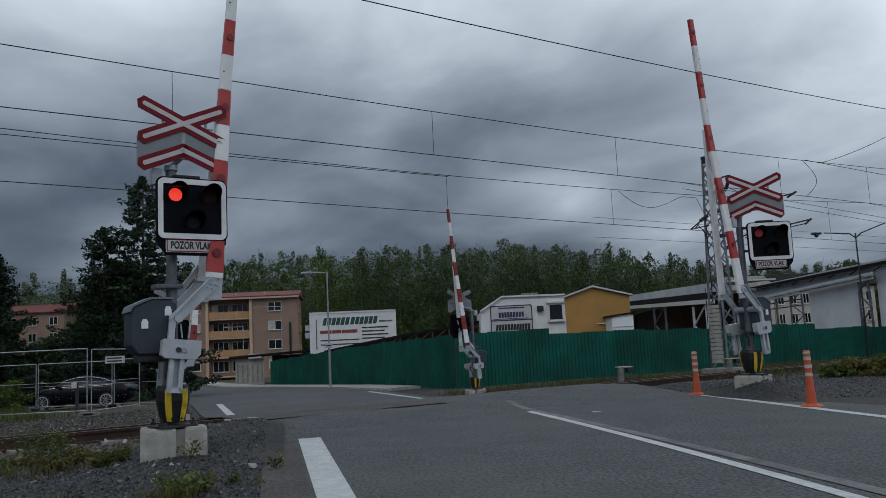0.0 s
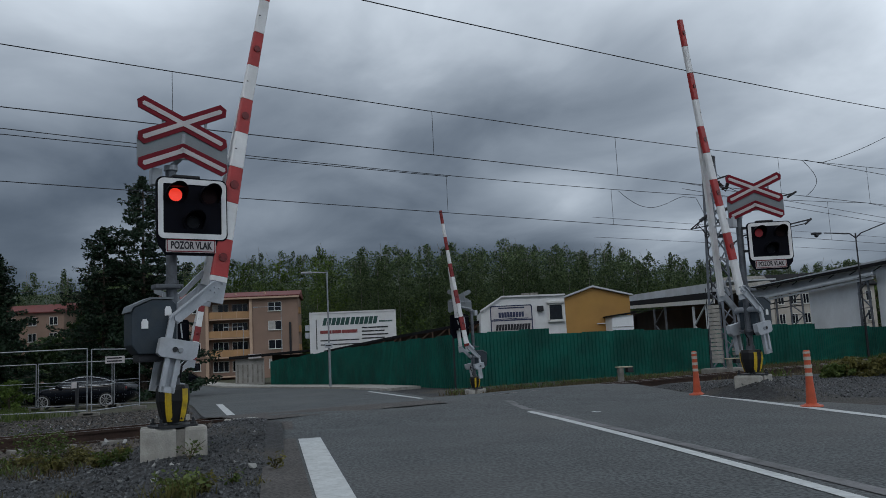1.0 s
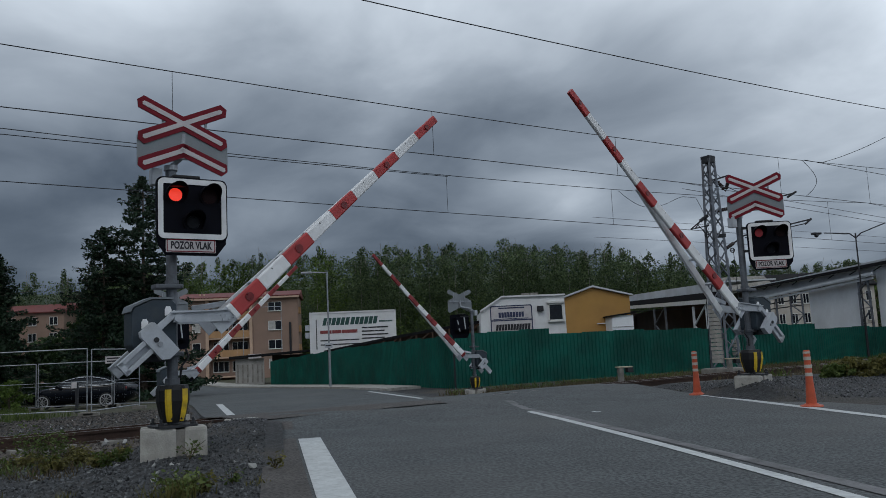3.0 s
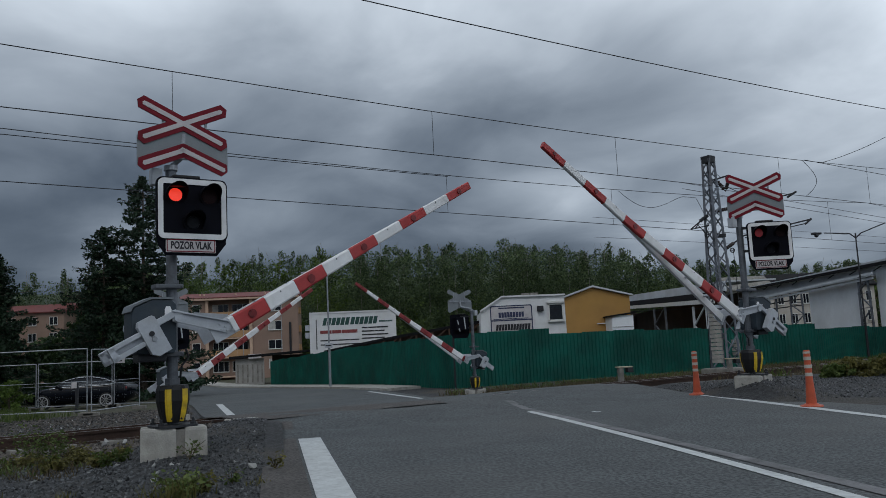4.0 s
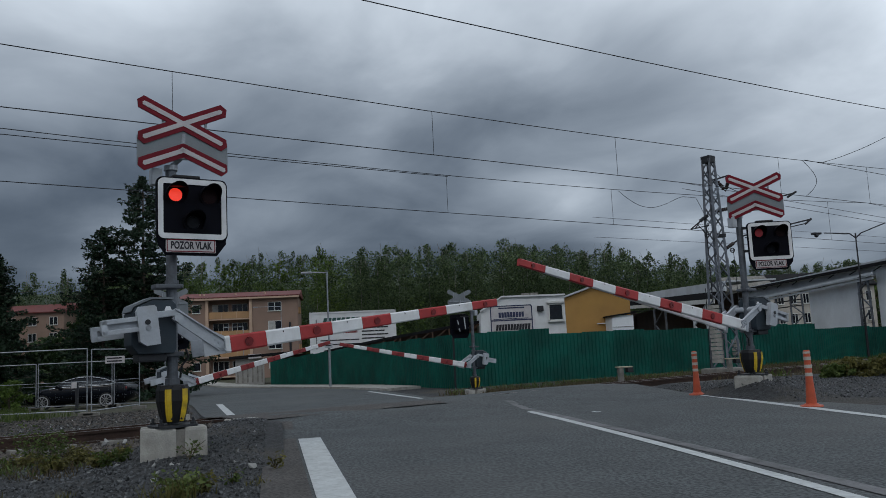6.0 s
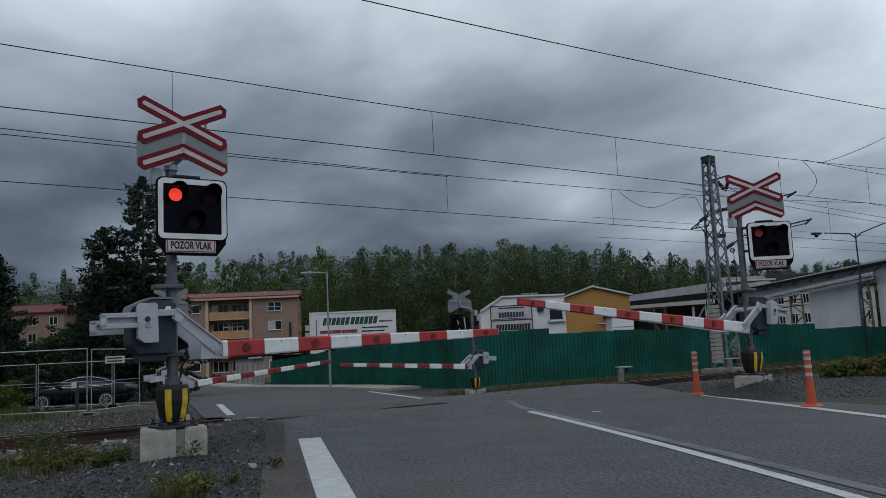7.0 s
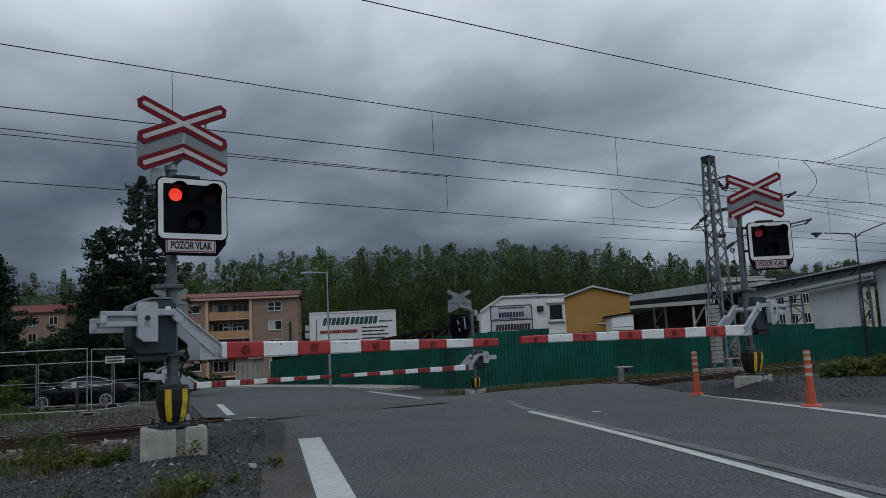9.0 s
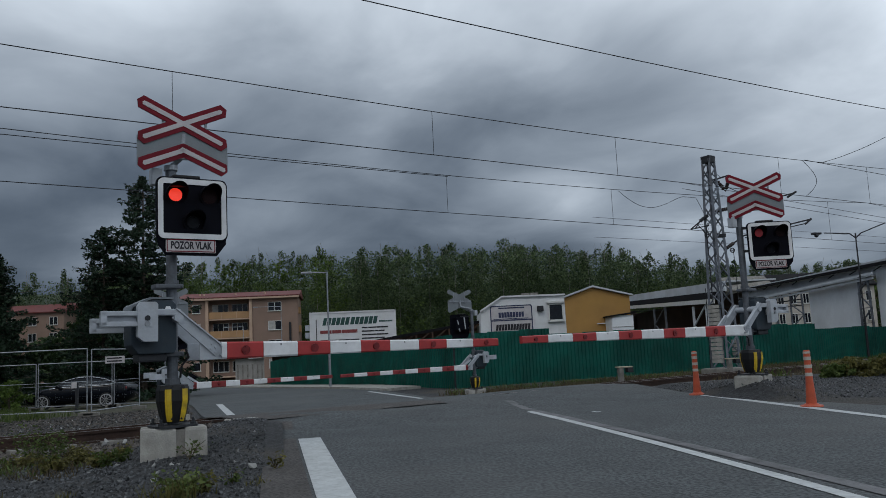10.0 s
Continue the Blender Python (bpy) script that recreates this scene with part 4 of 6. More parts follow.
    # guide bars of the tensioning weights
    bracket("guide_bar", [(-0.52, 0.3, -0.46, 3.0, 0.012), (0.62, 0.3, 0.58, 4.3, 0.012)])
    for sx, z0, z1, y in ((-0.46, 0.55, 2.46, -0.05), (0.66, 0.75, 1.42, 0.05)):
        wt_ = empty("tension_weight", Matrix.Translation(base) @ pose(0, 0, 0, 0, 0, U_DEG) @ pose(sx, y, z0), "stack of pale concrete tensioning weights hung at the mast", "tension weight", "tension weights")
        bm = bmesh.new()
        cyl(bm, (0, 0, -0.05), (0, 0, z1 - z0 + 2.6), 0.018, seg=6)
        part("rod", bm, STEEL_DARK, wt_)
        kk = int((z1 - z0) / 0.135)
        bm = bmesh.new()
        cyl(bm, (0, 0, 0), (0, 0, 0.112), 0.185 if sx < 0 else 0.13, seg=16)
        first = part("weight_disc", bm, CONCRETE, wt_)
        for q in range(1, kk):
            share("weight_disc", first, pose(0.012 * ((q * 7) % 3 - 1), 0, q * 0.135), wt_)


build_mast()


# ---- green fence ----
def fence_run(pts, label):
    th = empty("sheet_fence", pose(0, 0, 0), label, "fence", "green fence runs")
    for (x0, y0, t0), (x1, y1, t1) in zip(pts, pts[1:]):
        a, b = Vector((x0, y0)), Vector((x1, y1))
        L = (b - a).length
        k = max(1, round(L / 2.0))
        d = (b - a) / L
        nrm = Vector((d.y, -d.x))
        for i in range(k):
            bm = bmesh.new()
            rows = []
            ribs = 9
            step = L / k / ribs
            lift = 0.02 * ((i * 37 % 5) - 2)
            for j in range(ribs):
                for o, dep in ((0.0, 0.0), (0.55, 0.0), (0.68, 0.045), (0.88, 0.045)) + (((1.0, 0.0),) if j == ribs - 1 else ()):
                    s = i * L / k + (j + o) * step
                    p = a + d * s + nrm * (0.02 + dep)
                    f = s / L
                    q = p - nrm * 0.02
                    top = t0 + (t1 - t0) * f + lift
                    rows.append((bm.verts.new((p.x, p.y, gz(p.x, p.y) - 0.12)), bm.verts.new((p.x, p.y, top))))
            for r0, r1 in zip(rows, rows[1:]):
                bm.faces.new((r0[0], r1[0], r1[1], r0[1]))
            ext = bmesh.ops.solidify(bm, geom=list(bm.faces), thickness=0.012)
            part("sheet_panel", bm, FENCEGREEN, th)
        for i in range(k + 1):
            p = a + d * (L * i / k) - nrm * 0.08
            bm = bmesh.new()
            box(bm, (p.x, p.y, min(t0, t1) - 1.3), (0.07, 0.07, 2.3))
            part("fence_post", bm, STEEL_DARK, th)
    return th


fence_run([(0.3, 37.5, 1.76), (4.95, 40.0, 1.78)], "green ribbed sheet-metal fence behind the tracks")
fence_run([(4.95, 40.02, 1.60), (13.6, 44.0, 1.50), (21.0, 47.0, 1.50)], "green ribbed sheet-metal fence behind the tracks")
fence_run([(21.0, 47.02, 1.22), (27.7, 52.0, 1.14), (36.0, 57.0, 1.1)], "lower green ribbed sheet-metal fence")
fence_run([(-16.2, 75.0, 0.72), (-5.25, 50.0, 1.50), (0.25, 37.55, 1.70)], "green ribbed sheet-metal fence along the pavement")


# ---- buildings ----
def window(parent, x, y, z, w, h, muntins=1, depth=0.12, curtain=False, frame_m=None):
    """Framed window set into a front wall that faces -y."""
    bm = bmesh.new()
    t = 0.07 if w > 0.8 else 0.05
    for cx, cz, sx, sz in ((0, h / 2 - t / 2, w, t), (0, -h / 2 + t / 2, w, t), (-w / 2 + t / 2, 0, t, h), (w / 2 - t / 2, 0, t, h)):
        box(bm, (x + cx, y - 0.03, z + cz), (sx, 0.1, sz))
    for i in range(muntins):
        box(bm, (x - w / 2 + w * (i + 1) / (muntins + 1), y - 0.028, z), (t, 0.09, h - 2 * t))
    fr = part("window", bm, frame_m or FRAMEWHITE, parent, "window with pale frame")
    for i in range(muntins + 1):
        pw = w / (muntins + 1)
        bm = bmesh.new()
        box(bm, (x - w / 2 + pw * (i + 0.5), y - 0.005, z), (pw - t, 0.02, h - 2 * t))
        part("pane", bm, CURTAIN if curtain and i == 0 else GLASS, fr)
    bm = bmesh.new()
    box(bm, (x, y - 0.09, z - h / 2 - 0.03), (w + 0.12, 0.2, 0.05))
    part("sill", bm, FRAMEWHITE, fr)
    return fr


def apartments():
    th = empty("apartment_building", pose(-22.1, 122.0, -2.1, 0, 0, 7.5), "tan four-storey block with orange balconies and red roof", "apartment building")
    Wd, Hh, Dp = 22.0, 12.1, 11.0
    bx0, bx1 = -13.35, -6.75
    # wall pieces around the recessed bay
    for x0, x1 in ((-Wd, bx0), (bx1, 0.0)):
        bm = bmesh.new()
        box(bm, ((x0 + x1) / 2, Dp / 2, Hh / 2), (x1 - x0, Dp, Hh))
        part("wall", bm, TANWALL, th)
    bm = bmesh.new()
    box(bm, ((bx0 + bx1) / 2, Dp / 2 + 0.7, Hh / 2), (bx1 - bx0, Dp - 1.4, Hh))
    part("wall", bm, TANWALL, th, "recessed wall behind the balconies")
    for x in (bx0 + 0.15, bx1 - 0.15):
        bm = bmesh.new()
        box(bm, (x, -0.06, Hh / 2), (0.42, 0.5, Hh - 0.05))
        part("pilaster", bm, TANTRIM, th)
    bm = bmesh.new()
    prism(bm, [(-0.7, Hh + 0.02), (-0.7, Hh + 0.18), (Dp / 2, Hh + 1.25), (Dp + 0.6, Hh + 0.18), (Dp + 0.6, Hh + 0.02)], -Wd - 0.4, 0.35)
    for v in bm.verts:
        v.co = Vector((v.co.y, v.co.x, v.co.z))
    bmesh.ops.recalc_face_normals(bm, faces=bm.faces)
    roof = part("roof", bm, REDROOF, th, "low red sheet-metal roof")
    for x in (-14.5, -13.9, -9.3, -5.0):
        bm = bmesh.new()
        cyl(bm, (x, 2.0, Hh + 0.4), (x, 2.0, Hh + 0.95), 0.14, seg=8)
        part("vent", bm, TANTRIM, roof)
    bm = bmesh.new()
    box(bm, (-Wd / 2, -0.45, Hh - 0.05), (Wd + 0.5, 0.5, 0.34))
    part("eaves_board", bm, TANTRIM, roof)
    for fl in range(4):
        z = 1.55 + 2.8 * fl
        window(th, -3.4, 0.0, z + 0.7, 2.0, 1.35, 1, curtain=fl % 2 == 0)
        window(th, -14.75, 0.0, z + 0.7, 1.15, 1.25, 0, curtain=fl == 2)
        window(th, -19.0, 0.0, z + 0.7, 2.0, 1.35, 1)
        bm = bmesh.new()
        box(bm, ((bx0 + bx1) / 2, 0.55, z - 0.95), (bx1 - bx0 - 0.4, 1.4, 0.18))
        part("balcony_slab", bm, TANTRIM, th)
        if fl:
            bm = bmesh.new()
            box(bm, ((bx0 + bx1) / 2, -0.05, z - 0.32), (bx1 - bx0 - 0.5, 0.08, 0.98))
            part("balcony_panel", bm, BALCONY, th, "orange balcony front")
            for x in (bx0 + 2.2, bx1 - 2.2):
                bm = bmesh.new()
                box(bm, (x, -0.1, z - 0.32), (0.06, 0.04, 0.98))
                part("balcony_post", bm, TANTRIM, th)
        window(th, bx0 + 1.9, 1.4, z + 0.55, 2.3, 1.6, 2, curtain=fl == 3)
        window(th, bx1 - 1.9, 1.4, z + 0.55, 2.3, 1.6, 2)
    # downpipe and right end windows
    bm = bmesh.new()
    cyl(bm, (-1.2, -0.1, 0), (-1.2, -0.1, 8.2), 0.16, seg=8)
    part("flue", bm, STEEL_DARK, th, "dark flue pipe")
    for fl in range(4):
        bm = bmesh.new()
        box(bm, (0.15, 2.2, 1.6 + 2.8 * fl), (0.35, 1.8, 1.0))
        part("end_balcony", bm, BALCONY, th)


apartments()


def far_house(x, y, z, w, d, h, rise, wall, roofm, label, yaw=0.0, windows=(3, 2), dark=False):
    th = empty("house", pose(x, y, z, 0, 0, yaw), label, "house", "far houses")
    bm = bmesh.new()
    box(bm, (0, d / 2, h / 2), (w, d, h))
    part("wall", bm, wall, th)
    bm = bmesh.new()
    prism(bm, [(-0.5, h + 0.01), (-0.5, h + 0.2), (d / 2, h + rise), (d + 0.5, h + 0.2), (d + 0.5, h + 0.01)], -w / 2 - 0.4, w / 2 + 0.4)
    for v in bm.verts:
        v.co = Vector((v.co.y, v.co.x, v.co.z))
    bmesh.ops.recalc_face_normals(bm, faces=bm.faces)
    roof = part("roof", bm, roofm, th)
    c, r = windows
    for i in range(c):
        for j in range(r):
            window(th, -w / 2 + w * (i + 0.5) / c, 0.0, h - 1.5 - 2.9 * j, min(1.5, w / c * 0.5), 1.5, 1)
    return th, roof


far_house(-75.0, 148.0, -2.0, 11.5, 10, 13.0, 1.9, TANWALL, REDROOF, "tan block with red roof half hidden by trees", 0.0, (3, 3))
far_house(-58.0, 165.0, -2.0, 14.0, 10, 14.0, 1.9, TANWALL, REDROOF, "tan block with red roof behind spruces", 0.0, (3, 3))


def cream_house():
    th, roof = far_house(56.5, 122.0, -1.2, 15.0, 10, 8.6, 2.6, CREAM, DARKROOF, "cream rendered house with dark roof behind the yard", 0.0, (8, 2))
    for x in (-3.4, -1.6):
        bm = bmesh.new()
        box(bm, (x, 1.2, 9.4), (0.95, 1.0, 0.1), rot=Matrix.Rotation(radians(25), 3, "X"))
        part("skylight", bm, FRAMEWHITE, roof)
    far_house(45.5, 121.0, -1.2, 6.0, 8, 8.6, 2.4, CREAM, CONC_DARK, "cream annex with pale roof", 0.0, (2, 2))


cream_house()
for hx_, hy_, hw_ in ((66.0, 140.0, 9.0), (80.0, 140.0, 10.0), (70.5, 150.0, 8.0)):
    th_, rf_ = far_house(hx_, hy_, -2.0, hw_, 8, 8.2, 3.4, CREAM, REDROOF, "far house with red tiled roof", 0.0, (2, 1))
    bm_ = bmesh.new()
    box(bm_, (hw_ * 0.2, 3.0, 11.2), (0.9, 0.9, 2.2))
    part("chimney", bm_, REDROOF, rf_)


def bars(parent, x0, x1, z, h, material, y, words, slant=0.0, name="lettering_bar"):
    """Plain bars that stand for lettering: words is a list of relative lengths."""
    total = sum(words) + 0.22 * (len(words) - 1)
    x = x0
    for wd in words:
        w = (x1 - x0) * wd / total
        bm = bmesh.new()
        prism(bm, [(x, z - h / 2), (x + w, z - h / 2), (x + w + slant * h, z + h / 2), (x + slant * h, z + h / 2)], y - 0.012, y - 0.002)
        part(name, bm, material, parent)
        x += w + (x1 - x0) * 0.22 / total


def container():
    th = empty("site_container", pose(-10.55, 63.0, 1.16, 0, 0, 9.0) @ Matrix.Scale(1.141, 4), "white container with green lettering behind the fence", "container")
    W, H, D = 5.85, 2.78, 2.4
    bm = bmesh.new()
    box(bm, (W / 2, D / 2, H / 2), (W, D, H), bevel=0.03)
    part("body", bm, CABINWHITE, th)
    for x in (0.06, W - 0.06):
        bm = bmesh.new()
        box(bm, (x, -0.02, H / 2), (0.12, 0.06, H))
        part("corner_post", bm, CABINWHITE, th)
    bm = bmesh.new()
    box(bm, (W / 2, -0.02, H - 0.05), (W, 0.06, 0.1))
    part("top_rail", bm, CABINWHITE, th)
    bm = bmesh.new()
    box(bm, (0.45, -0.03, 1.3), (0.05, 0.02, 2.0))
    part("rod", bm, STEEL_DARK, th)
    bars(th, 0.85, 4.5, 2.12, 0.50, GREENINK, 0.0, [0.9, 1, 1, 1, 1, 1, 0.001, 1, 1, 1, 1, 1, 1], 0.25)
    bars(th, 4.7, 5.6, 2.02, 0.10, GREENINK, 0.0, [3, 1, 1, 1])
    bars(th, 0.7, 3.2, 1.42, 0.22, REDINK, 0.0, [5, 4, 7])
    for i in range(4):
        bars(th, 3.5, 5.3 - 0.25 * (i % 2), 1.62 - 0.24 * i, 0.09, INK, 0.0, [4, 6, 3, 5])
    for i in range(2):
        bars(th, 0.7, 3.3, 0.85 - 0.28 * i, 0.08, INK, 0.0, [5, 3, 6, 4])
    for zz in (1.25, 1.75):
        bm = bmesh.new()
        box(bm, (-0.15, 0.35, zz), (0.3, 0.45, 0.38), bevel=0.03)
        part("wall_box", bm, GREYPAINT, th)
    low = empty("lower_container", pose(-10.55, 63.0, -1.56, 0, 0, 9.0) @ Matrix.Scale(1.135, 4), "plain white container under the lettered one", "container")
    bm = bmesh.new()
    box(bm, (W / 2, D / 2, 1.2), (W, D, 2.39), bevel=0.03)
    part("body", bm, CABINWHITE, low)


container()


def cabin():
    th = empty("site_office", pose(1.95, 47.0, -0.75), "white site office with signboard and window", "site office")
    z0 = 0.75
    bm = bmesh.new()
    prism(bm, [(0, 0), (4.92, 0), (4.88, z0 + 3.80), (1.29, z0 + 3.84), (0.02, z0 + 3.06)], 0, 6.0)
    part("wall", bm, CABINWHITE, th)
    bm = bmesh.new()
    pts = [(0.0, z0 + 3.10), (1.28, z0 + 3.88), (4.93, z0 + 3.84)]
    for (xa, za), (xb, zb) in zip(pts, pts[1:]):
        beam(bm, (xa, -0.06, za), (xb, -0.06, zb), 0.14, 0.09)
    part("roof_edge", bm, CABINWHITE, th)
    for x, zt in ((2.7, 3.86), (3.2, 3.86)):
        bm = bmesh.new()
        box(bm, (x, 0.6, z0 + zt + 0.1), (0.45, 0.3, 0.2))
        part("roof_vent", bm, CONC_DARK, th)
    # signboard in two sheets with rounded dark border
    bm = bmesh.new()
    prism(bm, round_rect(2.42, 2.0, 0.12, 1.78, z0 + 2.37), -0.05, -0.004)
    sg = part("signboard", bm, SIGNWHITE, th, "white signboard with navy lettering bars")
    bm = bmesh.new()
    ring(bm, round_rect(2.42, 2.0, 0.12, 1.78, z0 + 2.37), round_rect(2.30, 1.88, 0.09, 1.78, z0 + 2.37), -0.06, -0.048)
    part("sign_border", bm, BLUEINK, sg)
    bm = bmesh.new()
    box(bm, (1.78, -0.055, z0 + 2.52), (2.3, 0.012, 0.07))
    part("sign_divider", bm, BLUEINK, sg)
    bars(sg, 1.05, 2.50, z0 + 2.83, 0.30, BLUEINK, -0.052, [1] * 9)
    bars(sg, 0.85, 2.80, z0 + 2.12, 0.34, INK, -0.052, [1] * 12, 0.15)
    bars(sg, 1.35, 2.3, z0 + 1.72, 0.08, INK, -0.052, [2, 1, 2, 3])
    bars(sg, 1.05, 2.55, z0 + 3.22, 0.07, BLUEINK, -0.052, [1])
    bars(sg, 0.75, 2.75, z0 + 2.60, 0.04, BLUEINK, -0.052, [4, 6, 3, 5])
    bm = bmesh.new()
    box(bm, (3.45, -0.14, z0 + 3.10), (0.36, 0.26, 0.30), bevel=0.02)
    part("air_conditioner", bm, STEEL_DARK, th, "small dark wall unit")
    window(th, 4.35, 0.0, z0 + 2.86, 0.86, 1.0, 0, frame_m=FRAMEWHITE)
    bm = bmesh.new()
    box(bm, (4.35, -0.08, z0 + 3.43), (0.98, 0.16, 0.12), bevel=0.02)
    part("shutter_box", bm, FRAMEWHITE, th)


cabin()


def yellow_hall():
    th = empty("yellow_hall", pose(8.75, 60.0, -1.2), "ochre rendered gabled hall beside the site office", "hall")
    z0 = 1.2
    bm = bmesh.new()
    prism(bm, [(0, 0), (4.75, 0), (4.75, z0 + 4.28), (2.05, z0 + 5.0), (0, z0 + 4.33)], 0, 14)
    part("wall", bm, OCHRE, th)
    bm = bmesh.new()
    for (xa, za), (xb, zb) in (((-0.25, 4.36), (2.05, 5.1)), ((2.05, 5.1), (5.0, 4.32))):
        beam(bm, (xa, -0.1, z0 + za), (xb, -0.1, z0 + zb), 0.3, 0.12)
        box(bm, ((xa + xb) / 2, 7, z0 + (za + zb) / 2), (math.hypot(xb - xa, zb - za), 14.2, 0.1), rot=Matrix.Rotation(-math.atan2(zb - za, xb - xa), 3, "Y"))
    part("roof", bm, GREYROOF, th, "grey roof with pale verge")
    bm = bmesh.new()
    box(bm, (3.0, -0.06, z0 + 2.35), (1.5, 0.1, 0.08))
    part("pipe_ledge", bm, FRAMEWHITE, th)
    # white lean-to on its side
    ln = empty("lean_to", pose(11.6, 57.5, -1.1), "white boarded lean-to by the ochre hall", "lean-to")
    bm = bmesh.new()
    box(bm, (0.75, 1.2, 1.95), (1.5, 2.4, 3.9))
    part("wall", bm, GREYPANEL, ln)
    bm = bmesh.new()
    box(bm, (0.75, 1.2, 3.97), (1.8, 2.7, 0.1), rot=Matrix.Rotation(radians(-6), 3, "Y"))
    part("roof", bm, DARKROOF, ln)
    for zz in (1.2, 2.2, 3.1):
        bm = bmesh.new()
        box(bm, (0.75, -0.02, zz), (1.46, 0.03, 0.03))
        part("board_joint", bm, CONC_DARK, ln)


yellow_hall()


def canopy_hall():
    """Long open hall that runs away from the fence, with a pale double fascia."""
    a, b = Vector((16.2, 53.0)), Vector((17.6, 92.0))
    d = (b - a)
    L = d.length
    yaw = math.degrees(math.atan2(d.y, d.x))
    th = empty("canopy_hall", pose(a.x, a.y, -0.9, 0, 0, yaw), "open storage hall with pale fascia and steel trusses", "hall")
    rise = 0.034

    def slab(name, x0, x1, za, zb, y0, y1, material, label=""):
        """A board along the hall; its heights climb with the roof."""
        bm = bmesh.new()
        prism(bm, [(x0, za + rise * x0), (x1, za + rise * x1), (x1, zb + rise * x1), (x0, zb + rise * x0)], y0, y1)
        part(name, bm, material, th, label)

    slab("upper_fascia", -3.4, L + 3, 4.76, 5.36, -1.0, -0.88, GREYROOF, "pale grey upper fascia")
    slab("roof", -3.4, L + 3, 5.28, 5.36, -4.0, -1.0, GREYROOF)
    # black strip paints the shaded gap between the two fascias
    slab("gutter", -3.6, L + 3, 4.34, 4.73, -0.85, -0.2, DARKROOF, "black strip for the shade under the roof")
    slab("lower_fascia", -4.0, L + 4, 4.02, 4.30, -0.05, 0.05, FRAMEWHITE, "white lower fascia")
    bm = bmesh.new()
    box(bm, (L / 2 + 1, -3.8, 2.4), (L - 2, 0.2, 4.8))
    part("back_wall", bm, SHADEWALL, th, "brown rear wall darkened with interior shade")
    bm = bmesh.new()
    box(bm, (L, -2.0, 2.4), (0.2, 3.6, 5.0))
    part("end_wall", bm, SHADEWALL, th)
    for x0, x1 in ((-1.75, 1.35), (9.4, 13.3), (24.0, 27.0)):
        top = 4.0 + rise * x0
        bm = bmesh.new()
        for x in (x0, x1):
            beam(bm, (x, -0.15, 0), (x, -0.15, top), 0.14)
        for q in range(3):
            a, b = (x0, x1) if q % 2 else (x1, x0)
            beam(bm, (a, -0.15, top - 1.25 * q - 1.25), (b, -0.15, top - 1.25 * q), 0.09)
        part("truss_post", bm, GREYROOF if x0 < 5 else MASTSTEEL, th)
    slab("purlin", -3.0, L, 3.72, 3.80, -1.6, -1.5, STEEL_DARK)


canopy_hall()


